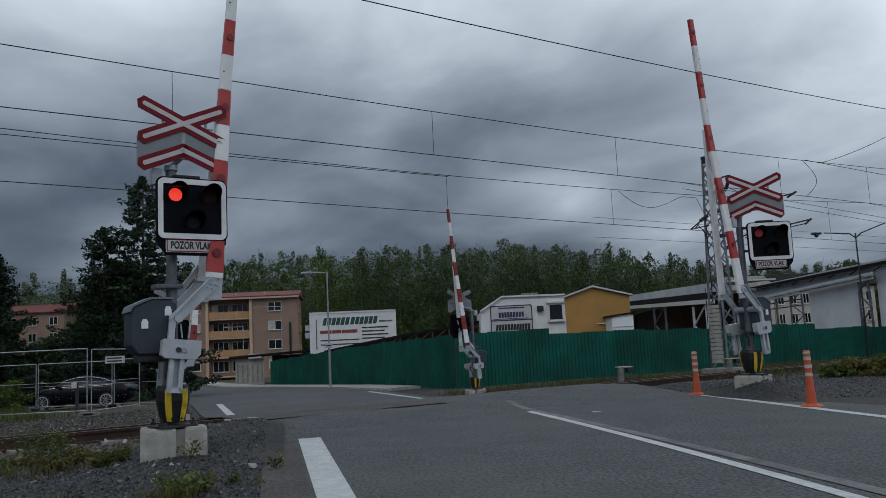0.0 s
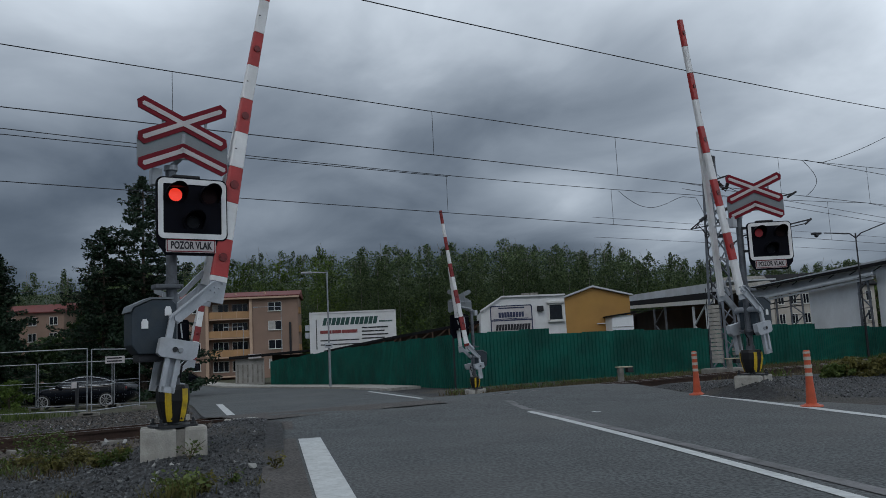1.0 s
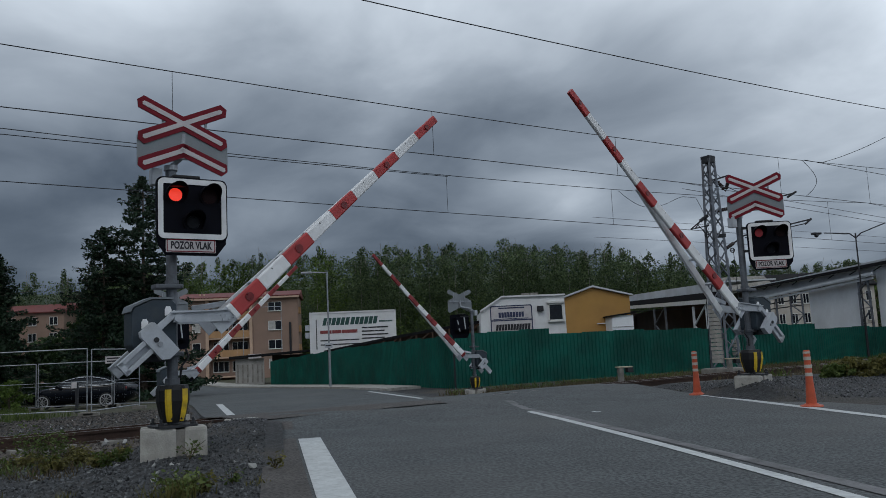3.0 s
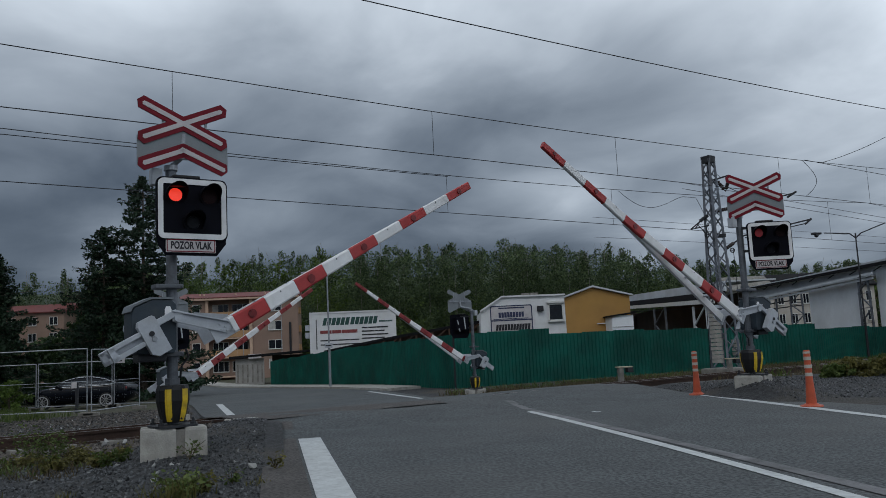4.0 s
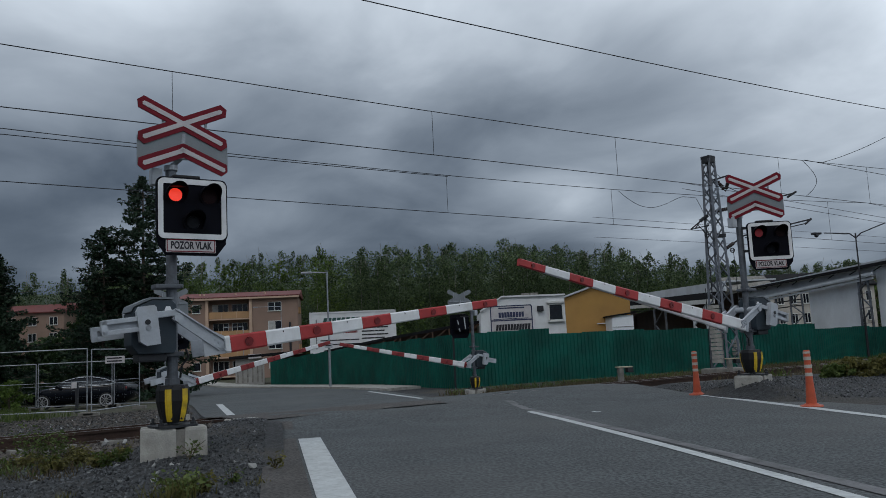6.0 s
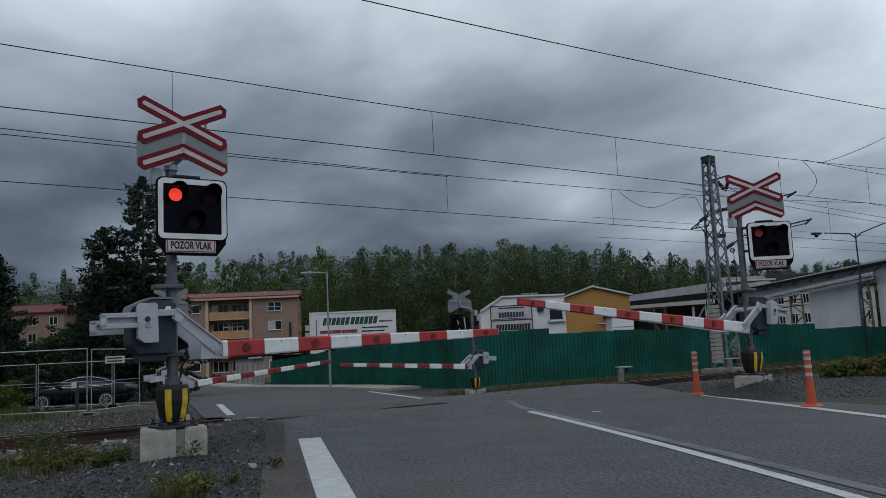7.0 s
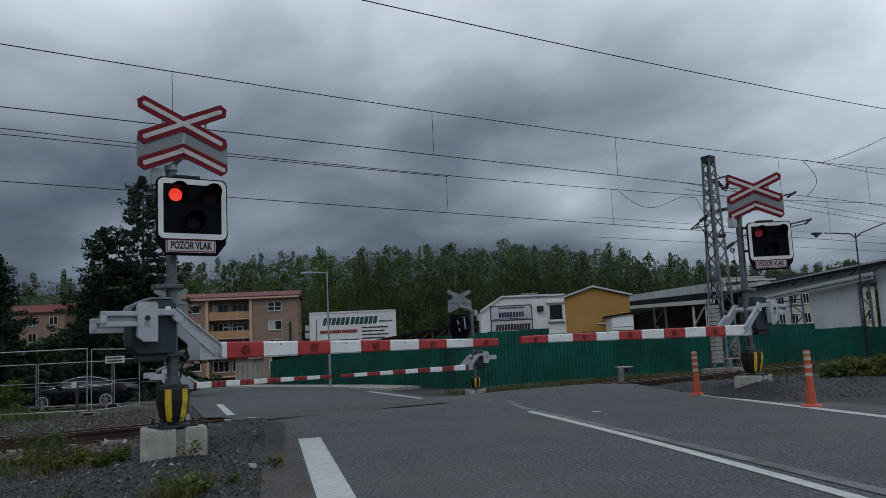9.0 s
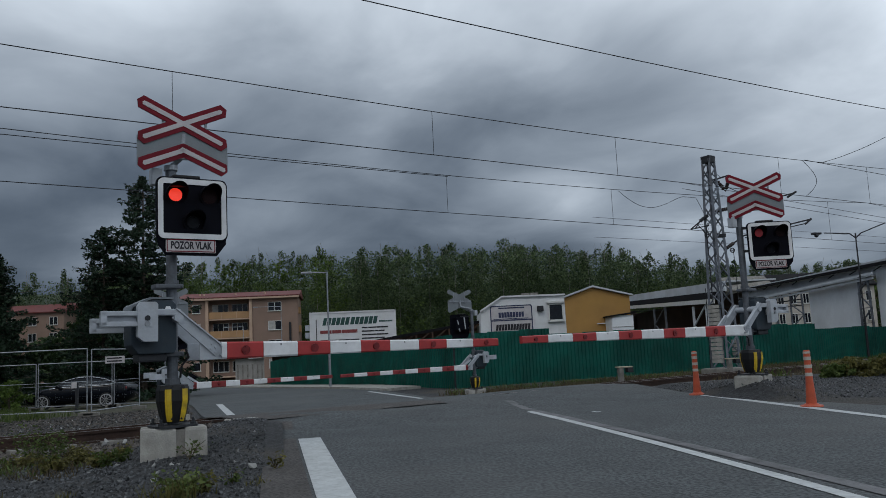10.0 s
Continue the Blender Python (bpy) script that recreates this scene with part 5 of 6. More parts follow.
def right_hall():
    """Pale panelled hall with a black-edged roof and steel lattice posts at the edge of the yard."""
    a, b = Vector((27.9, 50.0)), Vector((29.4, 78.0))
    d = b - a
    L = d.length
    yaw = math.degrees(math.atan2(d.y, d.x))
    th = empty("panel_hall", pose(a.x, a.y, -1.0, 0, 0, yaw), "pale grey panelled hall with black roof edge and lattice posts", "hall")
    # thin pale roof on a black pipe-like edge
    bm = bmesh.new()
    prism(bm, [(-6, 6.20), (32, 6.46), (32, 6.56), (-6, 6.34)], -9.0, 0.1)
    part("roof", bm, GREYROOF, th, "thin pale sheet roof")
    bm = bmesh.new()
    beam(bm, (-6, 0.2, 6.06), (32, 0.2, 6.38), 0.2, 0.2)
    for q in range(9):
        x = -2 + q * 3.6
        z = 6.0 + 0.01 * x
        box(bm, (x, 0.25, z + 0.1), (0.5, 0.12, 0.12))
        beam(bm, (x, 0.3, z - 0.08), (x + 1.1, 0.3, z - 0.28), 0.05)
    part("roof_edge", bm, DARKROOF, th, "black pipe along the roof edge")
    # pale runway beam on lattice posts
    bm = bmesh.new()
    for dz in (-0.16, 0.16):
        beam(bm, (3.0, 0.25, 5.45 + dz), (30.0, 0.25, 5.12 + dz), 0.08, 0.16)
    beam(bm, (3.0, 0.25, 5.45), (30.0, 0.25, 5.12), 0.26, 0.04)
    part("runway_beam", bm, GREYROOF, th, "pale steel runway beam")
    for x0, x1, z0, z1, y in ((6.1, 15.2, 0.0, 5.3, -0.3), (-6.0, 3.6, 0.0, 5.95, -0.3)):
        bm = bmesh.new()
        box(bm, ((x0 + x1) / 2, y, (z0 + z1) / 2), (x1 - x0, 0.14, z1 - z0))
        part("wall_panel", bm, GREYPANEL, th, "large plain pale panel")
    bm = bmesh.new()
    prism(bm, [(3.0, 5.5), (31, 5.25), (31, 6.3), (3.0, 6.0)], -0.4, -0.28)
    part("fascia", bm, GREYROOF, th, "pale fascia behind the runway beam")
    for x0, x1, top in ((3.6, 5.4, 5.5), (15.3, 18.2, 5.3)):
        bm = bmesh.new()
        for xx in (x0, x1):
            beam(bm, (xx, 0.2, 0), (xx + (0.35 if xx == x0 else -0.1), 0.2, top), 0.12)
        for q in range(5):
            za, zb = 0.4 + q * 1.0, 1.4 + q * 1.0
            xa, xb = (x0, x1) if q % 2 else (x1, x0)
            beam(bm, (xa + 0.1, 0.2, za), (xb + 0.1, 0.2, min(zb, top)), 0.07)
            beam(bm, (x0, 0.2, za), (x1, 0.2, za), 0.05)
        part("lattice_post", bm, MASTSTEEL, th)
    bm = bmesh.new()
    beam(bm, (21.5, 0.2, 0), (21.5, 0.2, 5.2), 0.14)
    beam(bm, (27.5, 0.2, 0), (27.5, 0.2, 5.2), 0.14)
    part("plain_post", bm, MASTSTEEL, th)
    bm = bmesh.new()
    for z in (4.2, 4.7):
        beam(bm, (17.5, -0.4, z), (30, -0.4, z), 0.09)
    part("rail", bm, STEEL_DARK, th)


right_hall()


def rusty_shed():
    th = empty("truss_roof", pose(0, 0, 0), "sloping rusty truss roof behind the green fence", "shed roof")
    pts = [(-12.0, 68.5, 1.04), (-4.0, 52.0, 1.85), (2.2, 49.5, 2.62)]
    for i in range(2):
        a, b = Vector(pts[i]), Vector(pts[i + 1])
        bm = bmesh.new()
        beam(bm, a, b, 0.16, 0.16)
        part("top_chord", bm, DARKROOF, th)
        bm = bmesh.new()
        beam(bm, a - Vector((0, 0, 0.62)), b - Vector((0, 0, 0.75)), 0.12, 0.12)
        part("bottom_chord", bm, RUSTROOF, th)
        for q in range(6):
            p, r = a.lerp(b, q / 6), a.lerp(b, (q + 1) / 6)
            bm = bmesh.new()
            beam(bm, p - Vector((0, 0, 0.62)), r, 0.07)
            part("web", bm, RUSTROOF, th)
            bm = bmesh.new()
            beam(bm, r, r - Vector((0, 0, 3.4)), 0.09)
            part("post", bm, RUSTROOF, th)
        bm = bmesh.new()
        off = Vector((1.5, 6.0, -0.25))
        vs = [bm.verts.new(v) for v in (a, b, b + off, a + off)]
        bm.faces.new(vs)
        bmesh.ops.solidify(bm, geom=list(bm.faces), thickness=0.06)
        part("roof_sheet", bm, RUSTROOF, th)
    sh = empty("metal_shed", pose(-24.2, 83.0, -1.75), "pale corrugated shed with dark flat roof by the road", "shed")
    bm = bmesh.new()
    box(bm, (4.15, 0.06, 1.4), (2.9, 0.12, 2.8))
    part("front_wall", bm, SHEDGREY, sh)
    # slots are not cut: dark strips on the wall paint their shade
    for x in (2.95, 3.45, 3.95, 4.45, 4.95, 5.4):
        bm = bmesh.new()
        box(bm, (x, -0.03, 1.3), (0.13, 0.06, 1.8))
        part("slot", bm, CONC_DARK, sh, "dark grey strip for the shade in a slot")
    bm = bmesh.new()
    prism(bm, [(2.2, 2.80), (12.5, 3.35), (12.5, 3.5), (2.2, 3.05)], -0.5, 5.5)
    part("roof", bm, DARKROOF, sh)
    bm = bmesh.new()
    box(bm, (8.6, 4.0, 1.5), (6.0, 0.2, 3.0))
    part("side_wall", bm, SHADEWALL, sh)
    bm = bmesh.new()
    box(bm, (4.8, -0.45, 3.0), (1.3, 0.05, 0.45))
    part("sign_plate", bm, SIGNWHITE, sh)


rusty_shed()


# ---- street furniture ----
def street_lamp(x, y, z, h, arm, label, m=GALV, double=False):
    th = empty("street_lamp", pose(x, y, z), label, "street lamp", "street lamps")
    bm = bmesh.new()
    cyl(bm, (0, 0, 0), (0, 0, h * 0.35), 0.075, 0.065, seg=12)
    cyl(bm, (0, 0, h * 0.35), (0, 0, h), 0.05, 0.04, seg=12)
    part("pole", bm, m, th)
    for s in ((1, -1) if double else (1,)):
        bm = bmesh.new()
        if double:
            cyl(bm, (0, 0, h - 0.3), (s * arm * 0.15, 0, h), 0.04, seg=8)
            cyl(bm, (s * arm * 0.15, 0, h), (s * arm * 0.8, 0, h + (0.1 if s < 0 else 0.55)), 0.035, seg=8)
        else:
            cyl(bm, (0, 0, h - 0.05), (s * arm, 0, h + 0.0), 0.035, seg=8)
        part("arm", bm, m, th)
        bm = bmesh.new()
        e = s * arm
        zz = h + (0.1 if s < 0 else 0.55) if double else h
        vs = box(bm, (e, 0, zz - 0.02), (0.6, 0.24, 0.13), bevel=0.05)
        part("lamp_head", bm, m, th)
        if double:
            bm = bmesh.new()
            bmesh.ops.create_uvsphere(bm, u_segments=10, v_segments=6, radius=0.13)
            bmesh.ops.translate(bm, vec=(e, 0, zz - 0.13), verts=bm.verts)
            part("lamp_glass", bm, GLASS, th)


street_lamp(-6.35, 44.0, -0.62, 6.15, -1.1, "slim galvanised street lamp on the pavement")
street_lamp(25.45, 50.0, -0.9, 7.82, 2.4, "dark twin-armed street lamp behind the fence", STEEL_DARK, True)
street_lamp(-26.1, 105.0, -1.8, 6.95, -2.2, "slim street lamp in front of the flats")
street_lamp(-21.4, 106.0, -1.8, 9.4, -3.3, "tall street lamp in front of the flats")


def lamp_sign():
    th = empty("small_sign", pose(-6.35, 43.9, 1.55), "small grey sign box strapped to the street lamp", "sign")
    bm = bmesh.new()
    box(bm, (0, -0.07, 0), (0.42, 0.06, 0.26), bevel=0.02)
    part("plate", bm, GREYPAINT, th)
    bars(th, -0.15, 0.15, 0.0, 0.06, INK, -0.1, [2, 3])


lamp_sign()


def delineator(x, y):
    th = empty("delineator_post", pose(x, y, road_z(x, y) - 0.005), "orange flexible bollard with pale reflective bands on asphalt", "bollard", "orange delineator posts")
    bm = bmesh.new()
    cyl(bm, (0, 0, 0), (0, 0, 0.025), 0.16, 0.155, seg=20)
    cyl(bm, (0, 0, 0.025), (0, 0, 0.05), 0.12, 0.085, seg=20)
    part("foot", bm, ORANGE, th)
    bm = bmesh.new()
    cyl(bm, (0, 0, 0.04), (0, 0, 0.40), 0.075, 0.05, seg=18)
    cyl(bm, (0, 0, 0.40), (0, 0, 0.80), 0.05, 0.046, seg=18)
    cyl(bm, (0, 0, 0.80), (0, 0, 0.815), 0.046, 0.035, seg=18)
    part("tube", bm, ORANGE, th)
    for z0 in (0.44, 0.555, 0.67, 0.765):
        bm = bmesh.new()
        cyl(bm, (0, 0, z0), (0, 0, z0 + (0.05 if z0 < 0.75 else 0.03)), 0.0525, 0.051, seg=18)
        part("band", bm, REFLECT, th)


delineator(4.62, 15.5)
delineator(5.21, 12.0)


def track_boxes():
    for (u, n, z) in ((16.85, 16.2, -0.2), (21.9, 16.4, -0.2)):
        p = un(u, n, z)
        th = empty("track_cabinet", Matrix.Translation(p) @ pose(0, 0, 0, 0, 0, U_DEG - 20), "small grey concrete trackside box with pale lid", "trackside box", "trackside boxes")
        bm = bmesh.new()
        box(bm, (0, 0, 0.26), (0.13, 0.15, 0.56), bevel=0.02)
        part("body", bm, CONC_DARK, th)
        bm = bmesh.new()
        box(bm, (0.12, 0, 0.54), (0.46, 0.2, 0.035), bevel=0.012)
        part("lid", bm, PALEWOOD, th)
        bm = bmesh.new()
        box(bm, (0.27, 0, 0.455), (0.17, 0.18, 0.14), bevel=0.02)
        part("motor", bm, STEEL_DARK, th)
    for (u, n, ln) in ((15.3, 16.2, 0.6), (22.0, 12.0, 1.1)):
        p = un(u, n, gz_n(n) + 0.06)
        th = empty("plank", Matrix.Translation(p) @ pose(0, 0, 0, 0, 0, U_DEG - 20), "pale yellowish plank lying by the track", "plank", "planks by the track")
        bm = bmesh.new()
        box(bm, (0, 0, 0.0), (ln, 0.16, 0.09), bevel=0.01)
        part("board", bm, PALEWOOD, th)


track_boxes()


def kerb_slab():
    p = un(4.62, 12.55, 0.115)
    th = empty("kerb_slab", Matrix.Translation(p) @ pose(0, 0, 0, 0, 0, U_DEG - 8), "pale concrete slab at the edge of the crossing", "slab")
    bm = bmesh.new()
    box(bm, (0, 0, 0), (0.5, 0.2, 0.09), bevel=0.015)
    part("slab", bm, CONCRETE, th)


kerb_slab()


def mesh_fence(x0, y0, x1, y1, z, h):
    a, b = Vector((x0, y0, z)), Vector((x1, y1, z))
    th = empty("mobile_fence", pose(0, 0, 0), "galvanised mesh building-site fence panel on concrete feet", "fence panel", "mobile fence panels")
    up = Vector((0, 0, h))
    for p, q, r in ((a, a + up, 0.022), (b, b + up, 0.022), (a + up, b + up, 0.022), (a + up * 0.06, b + up * 0.06, 0.022), (a + up * 0.5, b + up * 0.5, 0.010)):
        bm = bmesh.new()
        cyl(bm, p, q, r, seg=8)
        part("tube", bm, GALV, th)
    verts, faces = [], []
    for i in range(1, 6):
        p = a.lerp(b, i / 6)
        v, f = tube([p + up * 0.06, p + up], 0.0005, 3)
        faces += [tuple(x + len(verts) for x in q) for q in f]
        verts += v
    for i in range(1, 4):
        v, f = tube([a + up * i / 4, b + up * i / 4], 0.0005, 3)
        faces += [tuple(x + len(verts) for x in q) for q in f]
        verts += v
    tagged(pydata("mesh", verts, faces, GALV, th), kind="stuff")
    for p in (a, b):
        bm = bmesh.new()
        box(bm, (p.x, p.y, z + 0.02), (0.55, 0.22, 0.13), bevel=0.02)
        part("foot", bm, CONC_DARK, th)
    return th


mesh_fence(-16.62, 30.05, -13.18, 30.0, -0.66, 2.38)
mesh_fence(-20.15, 30.2, -16.72, 30.1, -0.66, 2.36)
mesh_fence(-13.02, 30.0, -12.55, 33.4, -0.68, 2.36)
mesh_fence(-15.2, 37.4, -12.4, 36.0, -0.78, 2.1)
mesh_fence(-18.7, 37.5, -15.3, 37.4, -0.78, 2.05)
mesh_fence(-22.2, 37.6, -18.8, 37.5, -0.78, 2.05)


def fence_notice():
    th = empty("notice", pose(-12.95, 31.6, 1.28, 0, 0, 4), "white notice board wired to the mesh fence", "notice")
    bm = bmesh.new()
    box(bm, (0.15, -0.05, 0), (0.72, 0.02, 0.27))
    part("board", bm, SIGNWHITE, th)
    for i in range(2):
        bars(th, -0.14, 0.42, 0.06 - 0.11 * i, 0.05, INK, -0.06, [3, 4, 2])


fence_notice()


def marker_post():
    th = empty("marker_post", pose(-14.9, 33.0, gz(-14.9, 33.0)), "black marker post with a white top beside the fence", "marker post")
    bm = bmesh.new()
    box(bm, (0, 0, 0.6), (0.1, 0.1, 1.2), bevel=0.01)
    part("shaft", bm, STEEL_DARK, th)
    bm = bmesh.new()
    box(bm, (-0.09, -0.06, 1.12), (0.2, 0.05, 0.26), bevel=0.01)
    part("plate", bm, SIGNWHITE, th)


marker_post()


# ---- parked car ----
def car():
    th = empty("car", pose(-17.15, 38.6, gz(-17.15, 38.6), 0, 0, 2.0), "black hatchback car parked behind the mesh fence", "car")
    # stations along the length: x, half width low, belt height, half width top, roof height
    prof = [(-2.38, 0.62, 0.62, 0.55, 0.66), (-2.25, 0.80, 0.72, 0.70, 0.78), (-1.75, 0.90, 0.84, 0.72, 0.90), (-1.15, 0.93, 0.93, 0.70, 1.00),
            (-0.55, 0.94, 0.97, 0.64, 1.33), (0.05, 0.94, 0.98, 0.62, 1.46), (0.65, 0.94, 0.99, 0.61, 1.46), (1.2, 0.94, 1.00, 0.62, 1.36),
            (1.75, 0.93, 1.02, 0.64, 1.16), (2.12, 0.90, 1.02, 0.68, 1.06), (2.34, 0.80, 0.90, 0.66, 0.94)]
    bm = bmesh.new()
    rings = []
    for x, w, bz, tw, rz in prof:
        low = 0.24 if -2.2 < x < 2.2 else 0.36
        pts = [(-w * 0.92, low), (-w, 0.5), (-w * 0.99, bz - 0.06), (-w * 0.95, bz), (-tw, rz - 0.03), (-tw * 0.8, rz), (tw * 0.8, rz), (tw, rz - 0.03), (w * 0.95, bz), (w * 0.99, bz - 0.06), (w, 0.5), (w * 0.92, low)]
        rings.append([bm.verts.new((x, y, z)) for y, z in pts])
    for a, b in zip(rings, rings[1:]):
        for i in range(12):
            bm.faces.new((a[i], a[(i + 1) % 12], b[(i + 1) % 12], b[i]))
    bm.faces.new(rings[0]), bm.faces.new(rings[-1])
    bmesh.ops.recalc_face_normals(bm, faces=bm.faces)
    body = part("body", bm, CARPAINT, th, "glossy black bodywork", smooth=True)
    # side glass and bright trim on the belt and roof line
    for s in (-1, 1):
        bm = bmesh.new()
        st = [p for p in prof if -1.0 < p[0] < 1.8]
        vs = []
        for x, w, bz, tw, rz in st:
            vs.append((bm.verts.new((x, s * (w * 0.95 + 0.004), bz + 0.03)), bm.verts.new((x, s * (tw + 0.012), rz - 0.07))))
        for a, b in zip(vs, vs[1:]):
            bm.faces.new((a[0], b[0], b[1], a[1]))
        part("side_window", bm, GLASS, body, "dark side glass")
        top, bot = [], []
        for x, w, bz, tw, rz in [p for p in prof if -1.2 < p[0] < 1.8]:
            bot.append((x, s * (w * 0.95 + 0.012), bz + 0.02))
            top.append((x, s * (tw + 0.02), rz - 0.05))
        pydata("belt_trim", *tube(bot, 0.014), CHROME, body)
        pydata("roof_trim", *tube(top, 0.014), CHROME, body)
        bm = bmesh.new()
        box(bm, (-2.12, s * 0.66, 0.70), (0.28, 0.28, 0.09), rot=Matrix.Rotation(radians(s * 25), 3, "Z"), bevel=0.02)
        part("headlight", bm, FRAMEWHITE, body, "pale headlight")
        bm = bmesh.new()
        box(bm, (-0.72, s * 1.03, 1.03), (0.16, 0.2, 0.13), bevel=0.03)
        part("mirror", bm, CARPAINT, body)
        bm = bmesh.new()
        box(bm, (2.22, s * 0.66, 0.86), (0.2, 0.34, 0.1), bevel=0.02)
        part("tail_light", bm, DARKRED, body)
        for x in (0.0, 0.95):
            bm = bmesh.new()
            box(bm, (x, s * 0.955, 0.84), (0.18, 0.02, 0.022))
            part("door_handle", bm, CHROME, body)
        for x in (-1.45, 1.42):
            bm = bmesh.new()
            cyl(bm, (x, s * 0.72, 0.345), (x, s * 0.955, 0.345), 0.345, seg=28)
            wheel = part("wheel", bm, TYRE, th, "black tyre on a bright alloy rim")
            bm = bmesh.new()
            c = Vector((x, s * 0.962, 0.345))
            for i in range(24):
                t0, t1 = 2 * math.pi * i / 24, 2 * math.pi * (i + 1) / 24
                vs = [bm.verts.new(c + Vector((r * math.cos(t), 0, r * math.sin(t)))) for r, t in ((0.285, t0), (0.285, t1), (0.235, t1), (0.235, t0))]
                bm.faces.new(vs)
            for i in range(10):
                t0 = 2 * math.pi * i / 10
                beam(bm, c + Vector((0.03 * math.cos(t0), 0, 0.03 * math.sin(t0))), c + Vector((0.24 * math.cos(t0), 0, 0.25 * math.sin(t0))), 0.05, 0.02)
            part("rim", bm, RIM, wheel, "bright spoked alloy rim")
            bm = bmesh.new()
            cyl(bm, (x, s * 0.9585, 0.345), (x, s * 0.957, 0.345), 0.235, seg=24)
            part("rim_dish", bm, BLACK, wheel)


car()


def far_car():
    th = empty("far_car", pose(-31.5, 98.0, gz(-31.5, 98.0), 0, 0, 8), "dark car parked in front of the flats", "car")
    bm = bmesh.new()
    prism(bm, [(-2.1, 0.3), (2.1, 0.3), (2.15, 0.8), (1.6, 0.95), (0.9, 1.42), (-0.8, 1.45), (-1.5, 0.95), (-2.1, 0.85)], -0.85, 0.85)
    part("body", bm, CARPAINT, th)
    for x in (-1.3, 1.3):
        bm = bmesh.new()
        cyl(bm, (x, -0.9, 0.32), (x, 0.9, 0.32), 0.32, seg=18)
        part("wheel", bm, TYRE, th)
    bm = bmesh.new()
    prism(bm, [(1.4, 0.98), (0.82, 1.36), (-0.75, 1.38), (-1.3, 0.98)], -0.862, 0.862)
    part("side_window", bm, GLASS, th)


far_car()


# ---- vegetation ----
def forest():
    rng = np.random.default_rng(5)
    leaf_c, leaf_s, trunks = [], [], []
    bright_c, bright_s = [], []
    twigs = []
    for row, (y0, cnt) in enumerate(((136, 74), (146, 70), (158, 64), (172, 56))):
        for i in range(cnt):
            x = -105 + 235 * (i + rng.uniform(-0.6, 1.6)) / cnt
            y = y0 + rng.uniform(-4, 4)
            px = x / y
            if (-0.36 < px < -0.16 and y < 142) or (-0.57 < px < -0.43 and y < 152):
                continue
            top = np.interp(px, [-0.7, -0.35, -0.2, 0.1, 0.2, 0.32, 0.42, 0.6], [17.5, 20.2, 20.6, 20.6, 18.6, 15.0, 13.8, 13.0]) * y / 150
            h = top * rng.uniform(0.9, 1.04) + 2.0
            r = rng.uniform(1.9, 4.6)
            z0 = -2.0
            trunks.append((x, y, z0, h * 0.92, rng.uniform(0.06, 0.12)))
            clumps = 17
            for c in range(clumps):
                f = 0.16 + 0.8 * (c + rng.uniform(0, 1)) / clumps
                rr = r * (1.05 - 0.75 * max(0, f - 0.35) / 0.65)
                a = rng.uniform(0, 2 * math.pi)
                o = rng.uniform(0.2, 0.75) * rr
                cen = np.array([x + o * math.cos(a), y + o * math.sin(a), z0 + f * h])
                k = 92
                pts = rng.normal(size=(k, 3))
                pts /= np.linalg.norm(pts, axis=1)[:, None]
                pts *= (rng.uniform(0.35, 1.0, size=(k, 1)) ** 0.6) * np.array([rr * 0.55, rr * 0.55, 0.9])
                tgt = (bright_c, bright_s) if (row < 2 and -0.36 < px < -0.14 and rng.uniform() < 0.6) else (leaf_c, leaf_s)
                tgt[0].append(cen + pts)
                tgt[1].append(rng.uniform(0.11, 0.27, size=k))
            for q in range(5):
                b = np.array([x + rng.normal() * 0.5, y, z0 + h * rng.uniform(0.8, 0.93)])
                twigs.append((b, b + np.array([rng.normal() * 0.45, 0, h * rng.uniform(0.05, 0.11)])))
    # undergrowth and hidden crowns fill the wood
    for i in range(5200):
        y = rng.uniform(131, 160)
        px = rng.uniform(-0.72, 0.85)
        x = px * y
        if (-0.36 < px < -0.16 and y < 142) or (-0.57 < px < -0.43 and y < 152):
            continue
        top = np.interp(px, [-0.7, -0.35, -0.2, 0.1, 0.2, 0.32, 0.42, 0.6], [15.5, 18.0, 19.0, 19.0, 16.8, 12.8, 11.6, 11.0]) * y / 150
        cen = np.array([x, y, -1.5 + (top + 0.5) * rng.uniform(0.0, 1.0) ** 0.8])
        pts = rng.normal(size=(60, 3)) * np.array([1.0, 1.0, 0.7])
        tgt = (bright_c, bright_s) if (-0.36 < px < -0.12 and rng.uniform() < 0.55) or (cen[2] < 8.5 and y < 148 and rng.uniform() < 0.45) else (leaf_c, leaf_s)
        tgt[0].append(cen + pts)
        tgt[1].append(rng.uniform(0.11, 0.27, size=60))
    v, f = leaf_quads(np.concatenate(leaf_c), np.concatenate(leaf_s), rng)
    woods = empty("woods", pose(0, 0, 0), "dense mixed green woodland along the skyline", "woods", kind="stuff")
    tagged(pydata("foliage", v, f, FORESTLEAF, woods), kind="stuff")
    v, f = leaf_quads(np.concatenate(bright_c), np.concatenate(bright_s), rng)
    tagged(pydata("light_foliage", v, f, BRIGHTLEAF, woods, "yellow-green lighter foliage"), kind="stuff")
    verts, faces = [], []
    for x, y, z, h, r in trunks:
        o = len(verts)
        for zz, rr in ((z, r), (z + h, r * 0.3)):
            verts += [(x + rr * math.cos(t), y + rr * math.sin(t), zz) for t in (0, 1.26, 2.51, 3.77, 5.03)]
        faces += [(o + j, o + (j + 1) % 5, o + 5 + (j + 1) % 5, o + 5 + j) for j in range(5)]
    for a, b in twigs:
        vv, ff = tube([a, (a + b) / 2 + np.array([0.06, 0, 0]), b], 0.025, 3)
